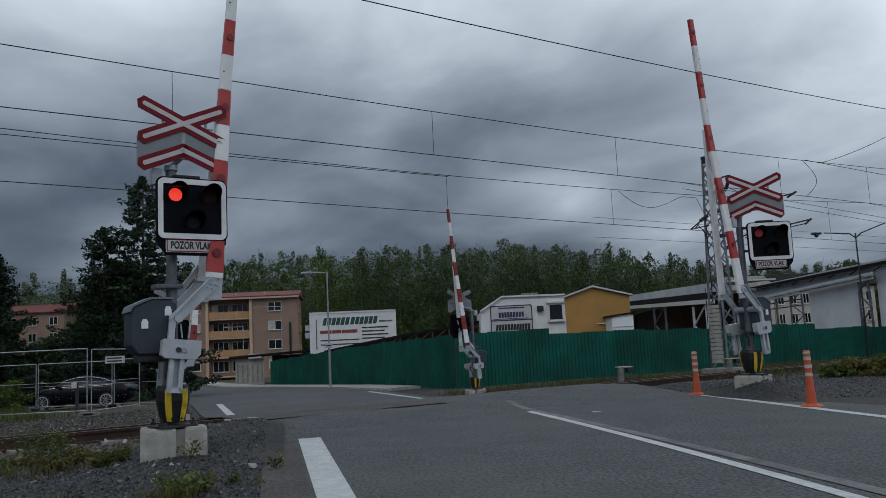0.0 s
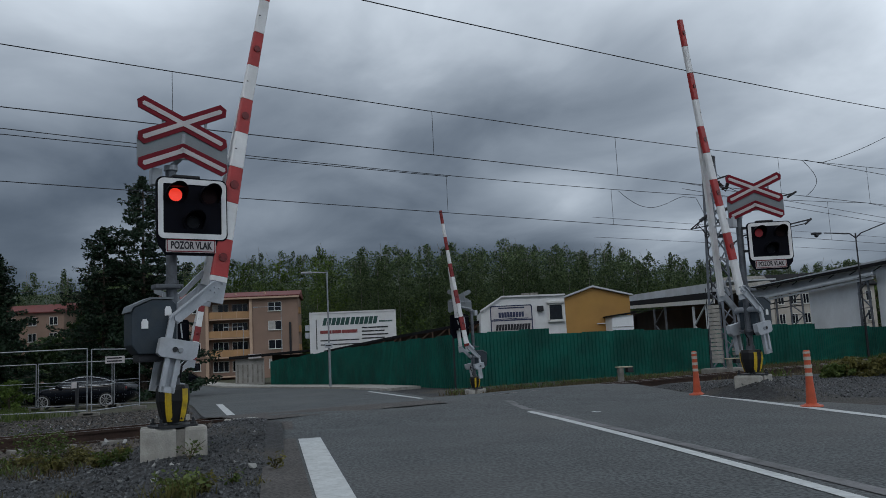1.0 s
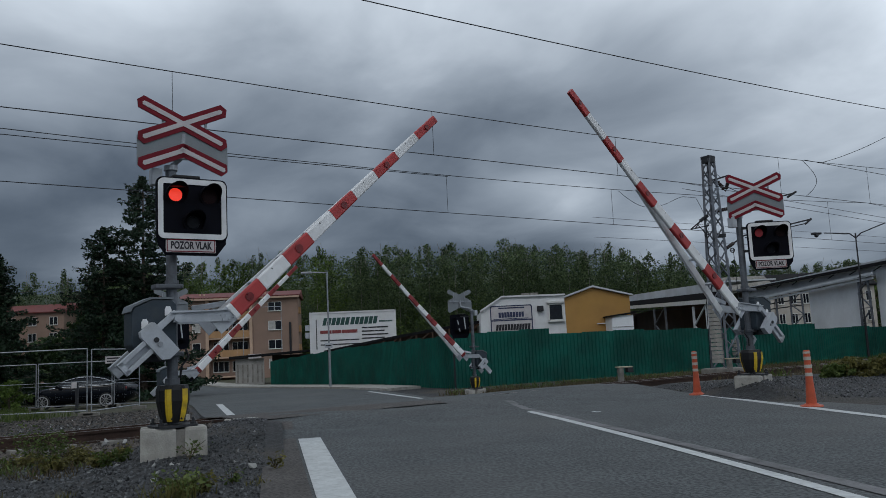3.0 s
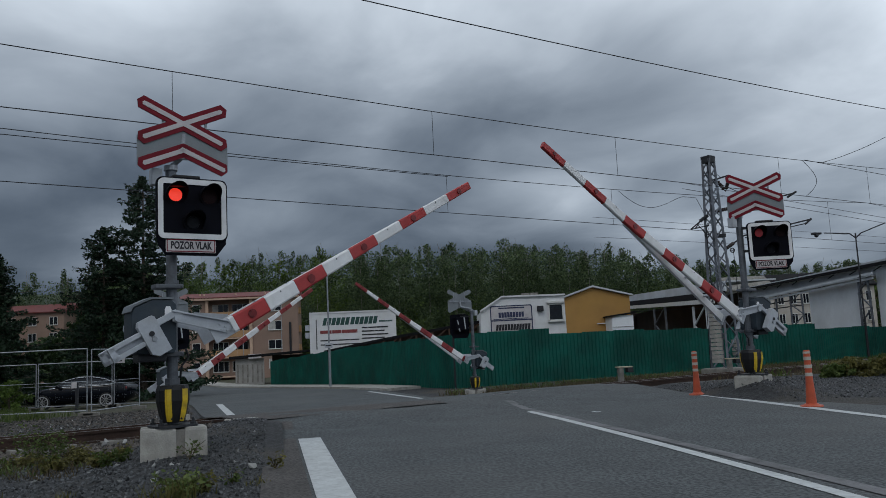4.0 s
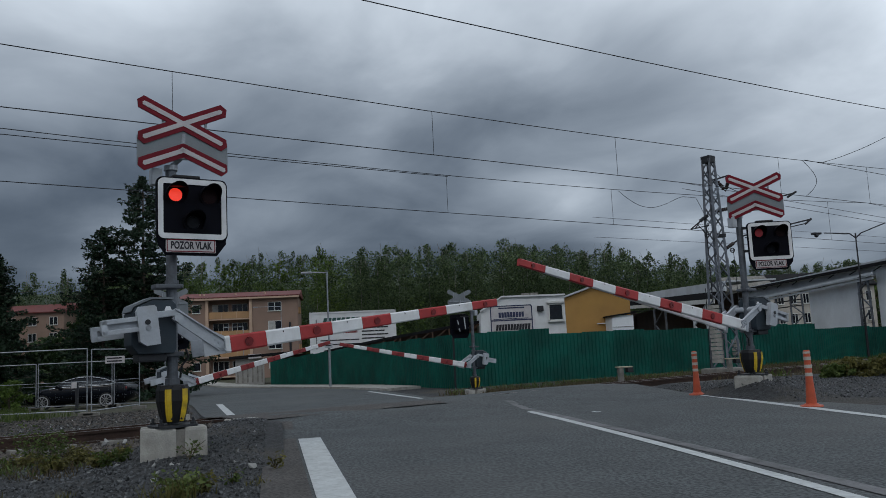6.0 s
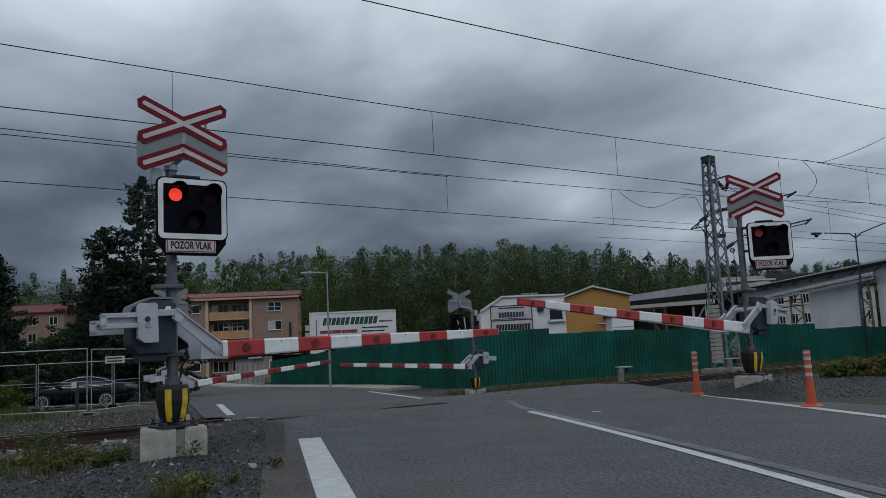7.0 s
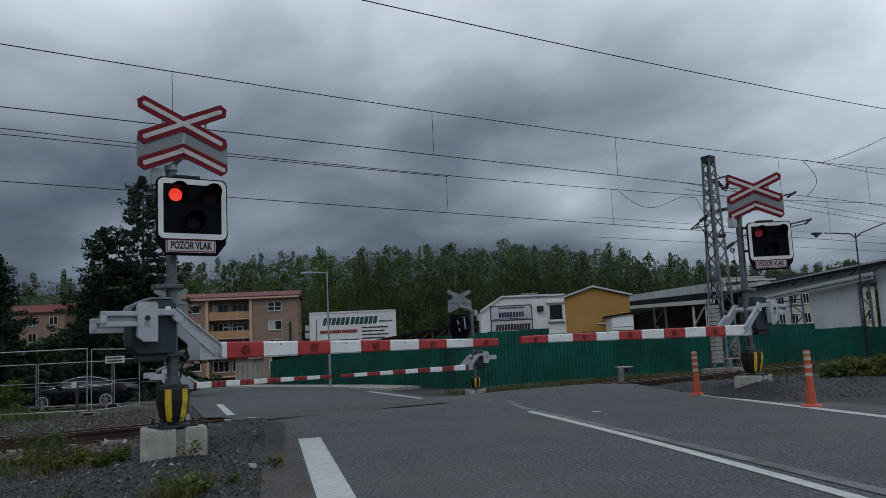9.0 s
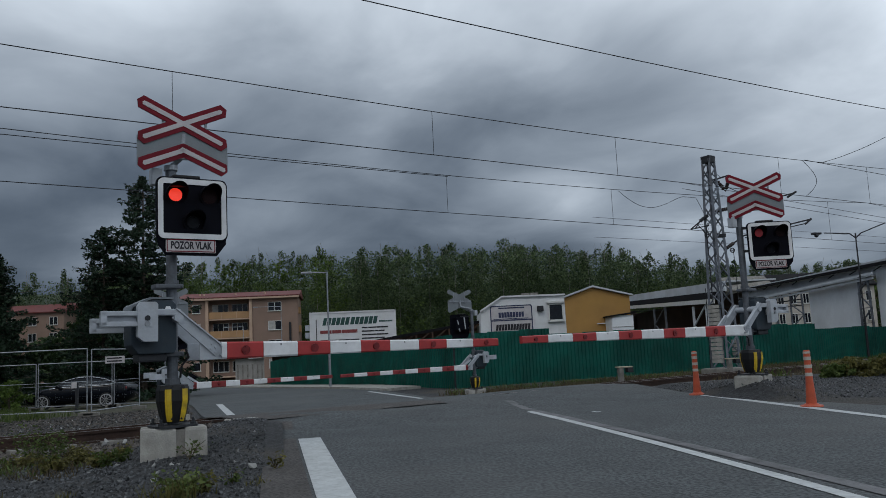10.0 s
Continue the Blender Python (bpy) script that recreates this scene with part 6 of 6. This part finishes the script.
        faces += [tuple(q + len(verts) for q in t) for t in ff]
        verts += vv
    tagged(pydata("trunks", verts, faces, BIRCH, woods), kind="stuff")
    # wooded rise behind, closes the gaps
    verts, faces = [], []
    k = 160
    for i in range(k + 1):
        x = -330 + 800 * i / k
        for j, (yy, zz) in enumerate(((164, -2.2), (170, 14.5), (186, 18.0), (215, 18.5))):
            w = noise.noise((x * 0.09, yy * 0.05, 0)) * 1.6 + noise.noise((x * 0.35, yy, 3)) * 0.9
            fall = np.interp(x / yy, [-0.4, 0.1, 0.34, 0.6], [1, 1, 0.68, 0.6])
            verts.append((x, yy + w, -2.2 if j == 0 else zz * float(fall) + w * 0.8))
        if i:
            o = 4 * i
            faces += [(o - 4 + j, o + j, o + j + 1, o - 3 + j) for j in range(3)]
    tagged(pydata("wooded_rise", verts, faces, DARKLEAF), "dark wooded rise behind the trees", "woods", kind="stuff")


forest()


def spruce(x, y, h, r, seed, label):
    rng = np.random.default_rng(seed)
    z0 = gz(x, y)
    th = empty("spruce", pose(x, y, z0), label, "spruce tree", "spruces by the railway")
    bm = bmesh.new()
    cyl(bm, (0, 0, -0.2), (0, 0, h * 0.97), h * 0.017, 0.02, seg=8)
    part("trunk", bm, BARK, th)
    C, S, limbs_v, limbs_f = [], [], [], []
    z = h * 0.06
    while z < h * 0.985:
        f = z / h
        d0 = h - z
        rad = (0.10 + 0.85 * min(d0, 1.2) + 0.38 * d0) * (r / 4.2) * (0.85 + 0.2 * math.sin(f * 37))
        nb = 9 if f < 0.6 else 7
        for b in range(nb):
            a = rng.uniform(0, 2 * math.pi)
            L = rad * rng.uniform(0.45, 1.2)
            d = np.array([math.cos(a), math.sin(a), 0])
            droop = rng.uniform(0.05, 0.28) * (1 - f * 0.8)
            k = int(19 + 35 * L)
            t = rng.uniform(0.15, 1.0, size=k) ** 0.8
            side = np.array([-d[1], d[0], 0])
            p = d[None] * (t * L)[:, None] + side[None] * (rng.normal(size=k) * 0.07 * L * (1.1 - t))[:, None]
            p[:, 2] = z - droop * L * t + 0.18 * L * t ** 3 - rng.uniform(0, 0.22, size=k) * (0.5 + t)
            C.append(p)
            S.append(rng.uniform(0.06, 0.15, size=k) * (1.15 - 0.4 * f))
            v, ff = tube([(0, 0, z), tuple(d * L * 0.55 + np.array([0, 0, z - droop * L * 0.5])), tuple(d * L * 0.95 + np.array([0, 0, z - droop * L * 0.85 + 0.1 * L]))], 0.018, 3)
            limbs_f += [tuple(q + len(limbs_v) for q in g) for g in ff]
            limbs_v += v
        z += h * 0.024 * (1.2 - 0.5 * f)
    v, f = leaf_quads(np.concatenate(C), np.concatenate(S), rng, 0.2)
    tagged(pydata("crown", v, f, SPRUCE, th, "drooping dark needle branches"), kind="stuff")
    tagged(pydata("limb", limbs_v, limbs_f, BARK, th), kind="stuff")


spruce(-17.6, 47.5, 13.4, 3.4, 1, "tall dark green spruce beside the railway")
spruce(-19.7, 47.0, 10.3, 3.4, 2, "dark green spruce beside the railway")
spruce(-25.4, 46.0, 8.9, 3.2, 3, "bluish dark spruce at the railway")
spruce(-28.6, 49.0, 9.8, 3.0, 4, "dark spruce at the railway")


def leafy(x, y, h, r, seed, m, label, base=0.12, count=60, leaf=(0.10, 0.22), name="tree", cat="tree", group="trees by the railway", lift=0.0):
    rng = np.random.default_rng(seed)
    z0 = gz(x, y) + lift
    th = empty(name, pose(x, y, z0), label, cat, group)
    bm = bmesh.new()
    cyl(bm, (0, 0, -0.2), (0, 0, h * 0.5), h * 0.022, h * 0.014, seg=8)
    tips = []
    for i in range(9):
        a, f = rng.uniform(0, 6.28), rng.uniform(0.2, 0.5)
        e = Vector((math.cos(a) * r * 0.6, math.sin(a) * r * 0.6, h * rng.uniform(0.55, 0.9)))
        cyl(bm, (0, 0, h * f), e, h * 0.009, h * 0.003, seg=5)
        tips.append(e)
    part("trunk", bm, BARK, th)
    C, S = [], []
    for i in range(count):
        a = rng.uniform(0, 6.28)
        f = rng.uniform(base, 1.0)
        prof = math.sin(math.pi * min(1, 0.18 + 0.8 * f)) ** 0.6
        o = r * prof * rng.uniform(0.25, 1.0)
        c = np.array([o * math.cos(a), o * math.sin(a), f * h * 0.97])
        k = 75
        p = rng.normal(size=(k, 3))
        p /= np.linalg.norm(p, axis=1)[:, None]
        C.append(c + p * rng.uniform(0.3, 1, size=(k, 1)) * np.array([0.30, 0.30, 0.22]) * r * rng.uniform(0.6, 1.1))
        S.append(rng.uniform(*leaf, size=k))
    v, f = leaf_quads(np.concatenate(C), np.concatenate(S), rng)
    tagged(pydata("crown", v, f, m, th, "uneven leafy crown"), kind="stuff")


for i_, (x_, y_, h_, r_) in enumerate(((-22.2, 53.0, 7.0, 2.4), (-20.0, 52.5, 6.6, 2.6), (-19.6, 52.0, 6.8, 2.2), (-26.5, 56.0, 4.4, 2.6), (-30.5, 54.0, 6.5, 2.8))):
    leafy(x_, y_, h_, r_, 20 + i_, DARKLEAF, "dense dark green tree behind the parked car", base=0.04)
for i_, (x_, y_, h_, r_) in enumerate(((-40.0, 82.0, 5.5, 3.0), (-46.0, 85.0, 5.0, 3.0), (-34.5, 84.0, 10.4, 3.0), (-52.0, 88.0, 9.0, 3.6), (-36.5, 90.0, 11.4, 3.0))):
    leafy(x_, y_, h_, r_, 40 + i_, FORESTLEAF, "green leafy tree before the far houses", base=0.05, leaf=(0.16, 0.32))
for i_, (x_, y_, h_, r_) in enumerate(((-21.6, 35.6, 1.3, 1.3), (-19.75, 37.0, 1.35, 1.0), (-23.5, 35.8, 1.4, 1.3))):
    leafy(x_, y_, h_, r_, 60 + i_, BRIGHTLEAF, "bright green bush behind the mesh fence", base=0.0, count=30, leaf=(0.05, 0.11), name="bush", cat="bush", group="bushes")
for i_, (x_, y_, h_, r_) in enumerate(((8.15, 17.5, 0.22, 0.4), (8.6, 17.7, 0.3, 0.45), (9.0, 17.2, 0.32, 0.5), (9.5, 17.9, 0.3, 0.5), (10.2, 18.2, 0.34, 0.6), (9.0, 18.6, 0.3, 0.5), (10.9, 19.3, 0.4, 0.8))):
    leafy(x_, y_, h_, r_, 70 + i_, OLIVEWEED if i_ % 3 else WEED, "sprawling yellowing bramble on the track verge", base=0.0, count=24, leaf=(0.025, 0.065), name="bramble", cat="bush", group="brambles", lift=0.09)


def blades(spots, material, name, label, seed, lean=0.35, width=0.006):
    """Grass blades: spots of (x, y, radius, count, height)."""
    rng = np.random.default_rng(seed)
    verts, faces = [], []
    for x, y, r, k, h in spots:
        for i in range(k):
            a, o = rng.uniform(0, 6.28), r * math.sqrt(rng.uniform())
            bx, by = x + o * math.cos(a), y + o * math.sin(a)
            z = gz(bx, by) - 0.04
            hh = h * rng.uniform(0.45, 1.1)
            l = rng.normal(size=2) * lean * hh
            t = rng.uniform(0, 3.14)
            wx, wy = math.cos(t) * width, math.sin(t) * width
            n = len(verts)
            verts += [(bx - wx, by - wy, z), (bx + wx, by + wy, z), (bx + l[0] * 0.4 + wx * 0.8, by + l[1] * 0.4 + wy * 0.8, z + hh * 0.6), (bx + l[0] * 0.4 - wx * 0.8, by + l[1] * 0.4 - wy * 0.8, z + hh * 0.6), (bx + l[0], by + l[1], z + hh)]
            faces += [(n, n + 1, n + 2, n + 3), (n + 3, n + 2, n + 4)]
    tagged(pydata(name, verts, faces, material), label, "grass", kind="stuff")


def verge_h(x, y):
    """Raised gravel shoulders round the two near barrier posts."""
    s, v = x * Rd.x + y * Rd.y, x * Qd.x + y * Qd.y
    a = 0.13 * math.exp(-((v + 0.95) / 0.8) ** 2 - ((s - 10.0) / 2.2) ** 2)
    a += 0.21 * math.exp(-((v + 0.4) / 0.75) ** 2 - ((s - 12.4) / 1.4) ** 2)
    b = 0.11 * max(0.0, min(1.0, (v - 7.95) / 0.6)) * max(0.0, min(1.0, (s - 11.6) / 1.7))
    b += 0.23 * math.exp(-((v - 8.2) / 0.8) ** 2 - ((s - 13.1) / 1.3) ** 2) * max(0.0, min(1.0, (v - 7.7) / 0.35))
    n = x * N.x + y * N.y
    dip = -0.11 * max(0.0, min(1.0, (n - 10.9) / 0.9)) * max(0.0, min(1.0, (-1.3 - v) / 1.0)) if v < 0 else 0.0
    return a + b + dip + 0.012 * noise.noise((x * 2.3, y * 2.3, 0)) - 0.022


def build_verges():
    for s0, s1, v0, v1, label in ((3.0, 13.2, -7.0, 0.1, "dark gravel shoulder beside the road"), (3.0, 17.0, 7.3, 19.0, "weedy gravel shoulder beyond the edge line")):
        ks, kv = 60, 40
        verts, faces = [], []
        for i in range(ks + 1):
            for j in range(kv + 1):
                p = rq(s0 + (s1 - s0) * i / ks, v0 + (v1 - v0) * j / kv)
                verts.append((p.x, p.y, verge_h(p.x, p.y)))
                if i and j:
                    o = i * (kv + 1) + j
                    faces.append((o - kv - 2, o - 1, o, o - kv - 1))
        tagged(pydata("verge", verts, faces, GRAVEL, smooth=True), label, "verge", kind="structure")


build_verges()
rg = np.random.default_rng(9)
blades([(-2.2, 6.75, 0.14, 70, 0.2), (-2.05, 6.9, 0.1, 30, 0.16), (-2.35, 6.6, 0.14, 50, 0.2), (-1.72, 7.3, 0.1, 22, 0.12), (-3.9, 7.0, 0.12, 40, 0.13), (-3.3, 7.1, 0.1, 25, 0.1)], OLIVEWEED, "grass_tuft", "fresh green grass tufts in gravel", 1)
dry = [(float(rg.uniform(-8.5, -3.6)), float(rg.uniform(8.4, 9.6)), 0.4, 80, 0.11) for _ in range(26)]
dry += [(float(rg.uniform(-9, -4)), float(rg.uniform(6.6, 8.2)), 0.25, 14, 0.16) for _ in range(12)]
dry += [(float(p.x), float(p.y), 0.5, 60, 0.28) for p in (un(float(rg.uniform(15.5, 34)), float(rg.uniform(10.8, 12.6))) for _ in range(40))]
low = [(float(rg.uniform(-8.8, -3.4)), float(rg.uniform(8.6, 10.2)), 0.35, 60, 0.09) for _ in range(34)]
blades(low, WEED, "low_weeds", "low green weeds creeping over gravel by the rail", 6, lean=0.8, width=0.009)
blades(dry, DRYWEED, "dry_grass", "dry yellowish weeds along the track", 2)
green = [(float(p.x), float(p.y), 0.5, 70, 0.32) for p in (un(float(rg.uniform(15.8, 36)), float(rg.uniform(10.4, 12.8))) for _ in range(36))]
green += [(float(p.x), float(p.y), 0.8, 60, 0.26) for p in (un(float(rg.uniform(18.6, 48)), float(rg.uniform(24.6, 27.5))) for _ in range(45))]
green += [(float(p.x), float(p.y), 0.8, 60, 0.4) for p in (un(float(rg.uniform(-6, 6)), float(rg.uniform(33, 42))) for _ in range(60))]
blades(green, WEED, "verge_grass", "rough green verge grass beside rails and fence", 3, width=0.012)
brown = [(float(p.x), float(p.y), 0.7, 70, 0.22) for p in (un(float(rg.uniform(17.5, 44)), float(rg.uniform(23.2, 26.5))) for _ in range(120))]
blades(brown, DRYWEED, "verge_weeds", "brownish dry weeds below the fence", 4, width=0.012)


def weed_plant(i, x, y, h, k, material, label, leaf):
    rng = np.random.default_rng(100 + i)
    th = empty("weed_plant", pose(x, y, verge_h(x, y)), label, "weed", "weeds by the track")
    C, stems_v, stems_f = [], [], []
    for s in range(9 if h > 0.1 else 5):
        a = rng.uniform(0, 6.28)
        o = rng.uniform(0.25, 1.0)
        e = np.array([math.cos(a) * h * o, math.sin(a) * h * o, h * rng.uniform(0.5, 1.05)])
        v, f = tube([(0, 0, 0), tuple(e * 0.5 + np.array([0, 0, 0.04])), tuple(e)], 0.003, 3)
        stems_f += [tuple(q + len(stems_v) for q in g) for g in f]
        stems_v += v
        t = rng.uniform(0.2, 1.05, size=max(6, k // 9))
        C.append(e[None] * t[:, None] + rng.normal(size=(len(t), 3)) * 0.16 * h)
    C = np.concatenate(C)
    v, f = leaf_quads(C, rng.uniform(*leaf, size=len(C)), rng, 0.4)
    tagged(pydata("leaves", v, f, material, th), kind="stuff")
    tagged(pydata("stems", stems_v, stems_f, DRYWEED, th), kind="stuff")


def weed_plants():
    rng = np.random.default_rng(31)
    spots = [(-5.0, 10.0, 0.38, 420, WEED), (-4.75, 9.9, 0.32, 300, WEED), (-5.6, 10.0, 0.2, 90, WEED), (-2.72, 8.62, 0.2, 36, WEED),
             (-2.2, 6.78, 0.2, 330, FRESHWEED), (-2.32, 6.95, 0.17, 240, FRESHWEED), (-2.08, 6.98, 0.14, 90, OLIVEWEED), (-1.95, 7.35, 0.12, 40, WEED), (-1.75, 8.2, 0.14, 40, OLIVEWEED)]
    for i in range(24):
        x, y = rng.uniform(-5.9, -3.55), rng.uniform(8.75, 9.75)
        spots.append((x, y, rng.uniform(0.08, 0.16), 190, OLIVEWEED if rng.uniform() < 0.7 else WEED))
    for i in range(9):
        x, y = rng.uniform(-5.0, -3.4), rng.uniform(9.8, 11.2)
        spots.append((x, y, rng.uniform(0.1, 0.24), 60, OLIVEWEED))
    for i, (x, y, h, k, m) in enumerate(spots):
        weed_plant(i, float(x), float(y), float(h), k, m, "leafy green weed growing in gravel" if m is not OLIVEWEED else "low yellowing weed growing in gravel", (0.013, 0.032))


weed_plants()


# ---- loose stones ----
def stones(name, spots, sizes, material, label, seed):
    rng = np.random.default_rng(seed)
    k = len(spots)
    base = np.array([[1, 0, 0], [-1, 0, 0], [0, 1, 0], [0, -1, 0], [0, 0, 1], [0, 0, -1]], float)
    jit = rng.normal(size=(k, 6, 3)) * 0.22
    sc = rng.uniform(0.6, 1.3, size=(k, 1, 3)) * np.array([1, 1, 0.7])
    ang = rng.uniform(0, 6.28, size=k)
    pts = (base[None] + jit) * sc * sizes[:, None, None]
    c, s = np.cos(ang)[:, None], np.sin(ang)[:, None]
    x = pts[:, :, 0] * c - pts[:, :, 2] * s
    zz = pts[:, :, 0] * s + pts[:, :, 2] * c
    pts = np.stack([x, pts[:, :, 1], zz], axis=2) + spots[:, None, :]
    tri = np.array([[0, 2, 4], [2, 1, 4], [1, 3, 4], [3, 0, 4], [2, 0, 5], [1, 2, 5], [3, 1, 5], [0, 3, 5]])
    faces = (tri[None] + 6 * np.arange(k)[:, None, None]).reshape(-1, 3)
    ob = pydata(name, pts.reshape(-1, 3).tolist(), faces.tolist(), material)
    tagged(ob, label, "gravel", kind="stuff")


def stone_mat(name, c0, c1):
    m = leaf_mat(name, c0, c1, 0.0)
    return m


GREYSTONES = stone_mat("grey_chippings", (0.010, 0.011, 0.012), (0.15, 0.155, 0.165))
PALESTONES = stone_mat("pale_stones", (0.18, 0.18, 0.18), (0.42, 0.42, 0.41))
BROWNSTONES = stone_mat("brown_ballast", (0.012, 0.010, 0.009), (0.15, 0.13, 0.115))


def scatter():
    rng = np.random.default_rng(77)
    pts = []
    while len(pts) < 15000:
        y = 5.6 + 8.2 * rng.uniform() ** 1.5
        x = rng.uniform(-8.5, 0.6)
        v = x * Qd.x + y * Qd.y
        n = x * N.x + y * N.y
        if v < -0.12 and n < 12.75 and x > -0.62 * y - 1:
            pts.append((x, y, verge_h(x, y) + 0.002))
    for _ in range(6500):
        q = rq(rng.uniform(11.5, 16.5), rng.uniform(8.0, 12.5))
        pts.append((q.x, q.y, verge_h(q.x, q.y) + 0.002))
    pts = np.array(pts)
    stones("chippings", pts, rng.uniform(0.007, 0.024, size=len(pts)) * (1 + 0.5 * (rng.uniform(size=len(pts)) > 0.96)), GREYSTONES, "loose dark grey stone chippings beside the road", 1)
    pts = []
    while len(pts) < 20000:
        u, n = rng.uniform(-13, 12), rng.uniform(12.0, 33.5)
        p = un(u, n)
        if p.x > np.interp(p.y, [13, 15.1, 20.5, 26, 34, 50], [-2.9, -3.5, -5.6, -8.0, -10.8, -17.7]):
            continue
        pts.append((p.x, p.y, gz_n(n) - 0.075 if n < 16.6 else gz_n(n) - 0.02))
    # stones packed in front of the near rail
    while len(pts) < 31000:
        u, n = rng.uniform(-6, 4.4), rng.uniform(11.0, 13.15)
        p = un(u, n)
        if p.x * Qd.x + p.y * Qd.y < -0.9:
            bed = -0.085 - max(0.0, 12.1 - n) * 0.93
            pts.append((p.x, p.y, max(verge_h(p.x, p.y), bed) + 0.008))
    for _ in range(3500):
        u, n = rng.uniform(15, 34), rng.uniform(12.2, 22)
        p = un(u, n)
        pts.append((p.x, p.y, gz_n(n) - 0.015))
    pts = np.array(pts)
    pale = []
    for _ in range(700):
        u, n = rng.uniform(-13, 8), rng.uniform(10.5, 31)
        p = un(u, n)
        if p.x < np.interp(p.y, [13, 15.1, 20.5, 26, 34, 50], [-2.9, -3.5, -5.6, -8.0, -10.8, -17.7]):
            pale.append((p.x, p.y, gz_n(n) - 0.01))
    for _ in range(90):
        x, y = rng.uniform(-7, -1.2), rng.uniform(6, 11)
        if x * Qd.x + y * Qd.y < -0.2:
            pale.append((x, y, verge_h(x, y) + 0.006))
    pale = np.array(pale)
    stones("pale_stones", pale, rng.uniform(0.012, 0.05, size=len(pale)), PALESTONES, "scattered pale stones between the darker ballast", 3)
    stones("ballast_stones", pts, rng.uniform(0.02, 0.055, size=len(pts)), BROWNSTONES, "brown and grey ballast stones along the tracks", 2)


scatter()


# ---- motion ----
ANGLES = {
    "L": [(0, 84.0), (0.5, 83.8), (1.0, 78.2), (1.5, 63.4), (2, 55.4), (2.5, 48.1), (4, 27.6), (4.5, 21.2), (5, 15.4), (5.5, 10.1), (6.2, 4.6), (7, 0.6), (7.5, -1.0), (8, -1.2), (10, -1.2)],
    "R": [(0, 83.0), (0.5, 83.0), (1, 79.8), (1.5, 64.8), (2, 57.1), (2.5, 50.5), (4, 31.7), (4.5, 26), (5, 20.6), (5.5, 15.4), (6.2, 9.8), (7, 5.1), (7.5, 3.1), (8, 1.3), (8.5, -0.3), (9, -0.8), (10, -0.8)],
    "M": [(0, 84.3), (0.5, 84.1), (1, 80.8), (1.5, 66), (2, 58.4), (2.5, 51.9), (4, 32.5), (4.5, 26.3), (5, 20.4), (5.5, 15.0), (6.2, 8.6), (7, 3.2), (7.5, 0.6), (8, -0.4), (10, -0.6)],
    "F": [(0, 83), (0.5, 83), (1, 78), (1.5, 62), (2, 55), (2.5, 49), (4, 33), (4.5, 27.6), (5, 22.2), (5.5, 17), (6.2, 10.4), (7, 5.2), (7.5, 3.0), (8, 1.2), (8.5, 0.0), (9, -0.4), (10, -0.4)],
}
LEFT_ON = [(-1.0, 0.27), (0.79, 1.31), (1.82, 2.33), (2.84, 3.36), (3.87, 4.38), (4.90, 5.40), (5.92, 6.43), (6.95, 7.45), (7.97, 8.48), (8.99, 9.50), (9.98, 12.0)]


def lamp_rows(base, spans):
    """The added flap folds up under its hood to show the glowing lens as on and hangs down to hide it as off; it swings
    in a twentieth of a second.
    """
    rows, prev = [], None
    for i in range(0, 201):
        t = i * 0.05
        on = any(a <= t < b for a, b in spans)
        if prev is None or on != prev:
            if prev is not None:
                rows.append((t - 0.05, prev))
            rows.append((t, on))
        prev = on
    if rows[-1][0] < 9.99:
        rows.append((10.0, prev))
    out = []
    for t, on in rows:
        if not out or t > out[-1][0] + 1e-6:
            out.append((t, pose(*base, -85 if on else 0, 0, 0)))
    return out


def motions():
    for key, (th, boom, lamps) in BARRIERS.items():
        k = 1 if key in "RF" else -1
        walk(boom, [(t, pose(0, 0, PIVOT_Z, 0, k * (a + {"L": 0.55, "R": 0.85}.get(key, 0.4)), 0)) for t, a in ANGLES[key]])
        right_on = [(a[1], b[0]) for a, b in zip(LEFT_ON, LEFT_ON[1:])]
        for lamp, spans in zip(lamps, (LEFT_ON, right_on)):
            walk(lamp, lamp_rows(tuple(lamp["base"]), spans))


motions()
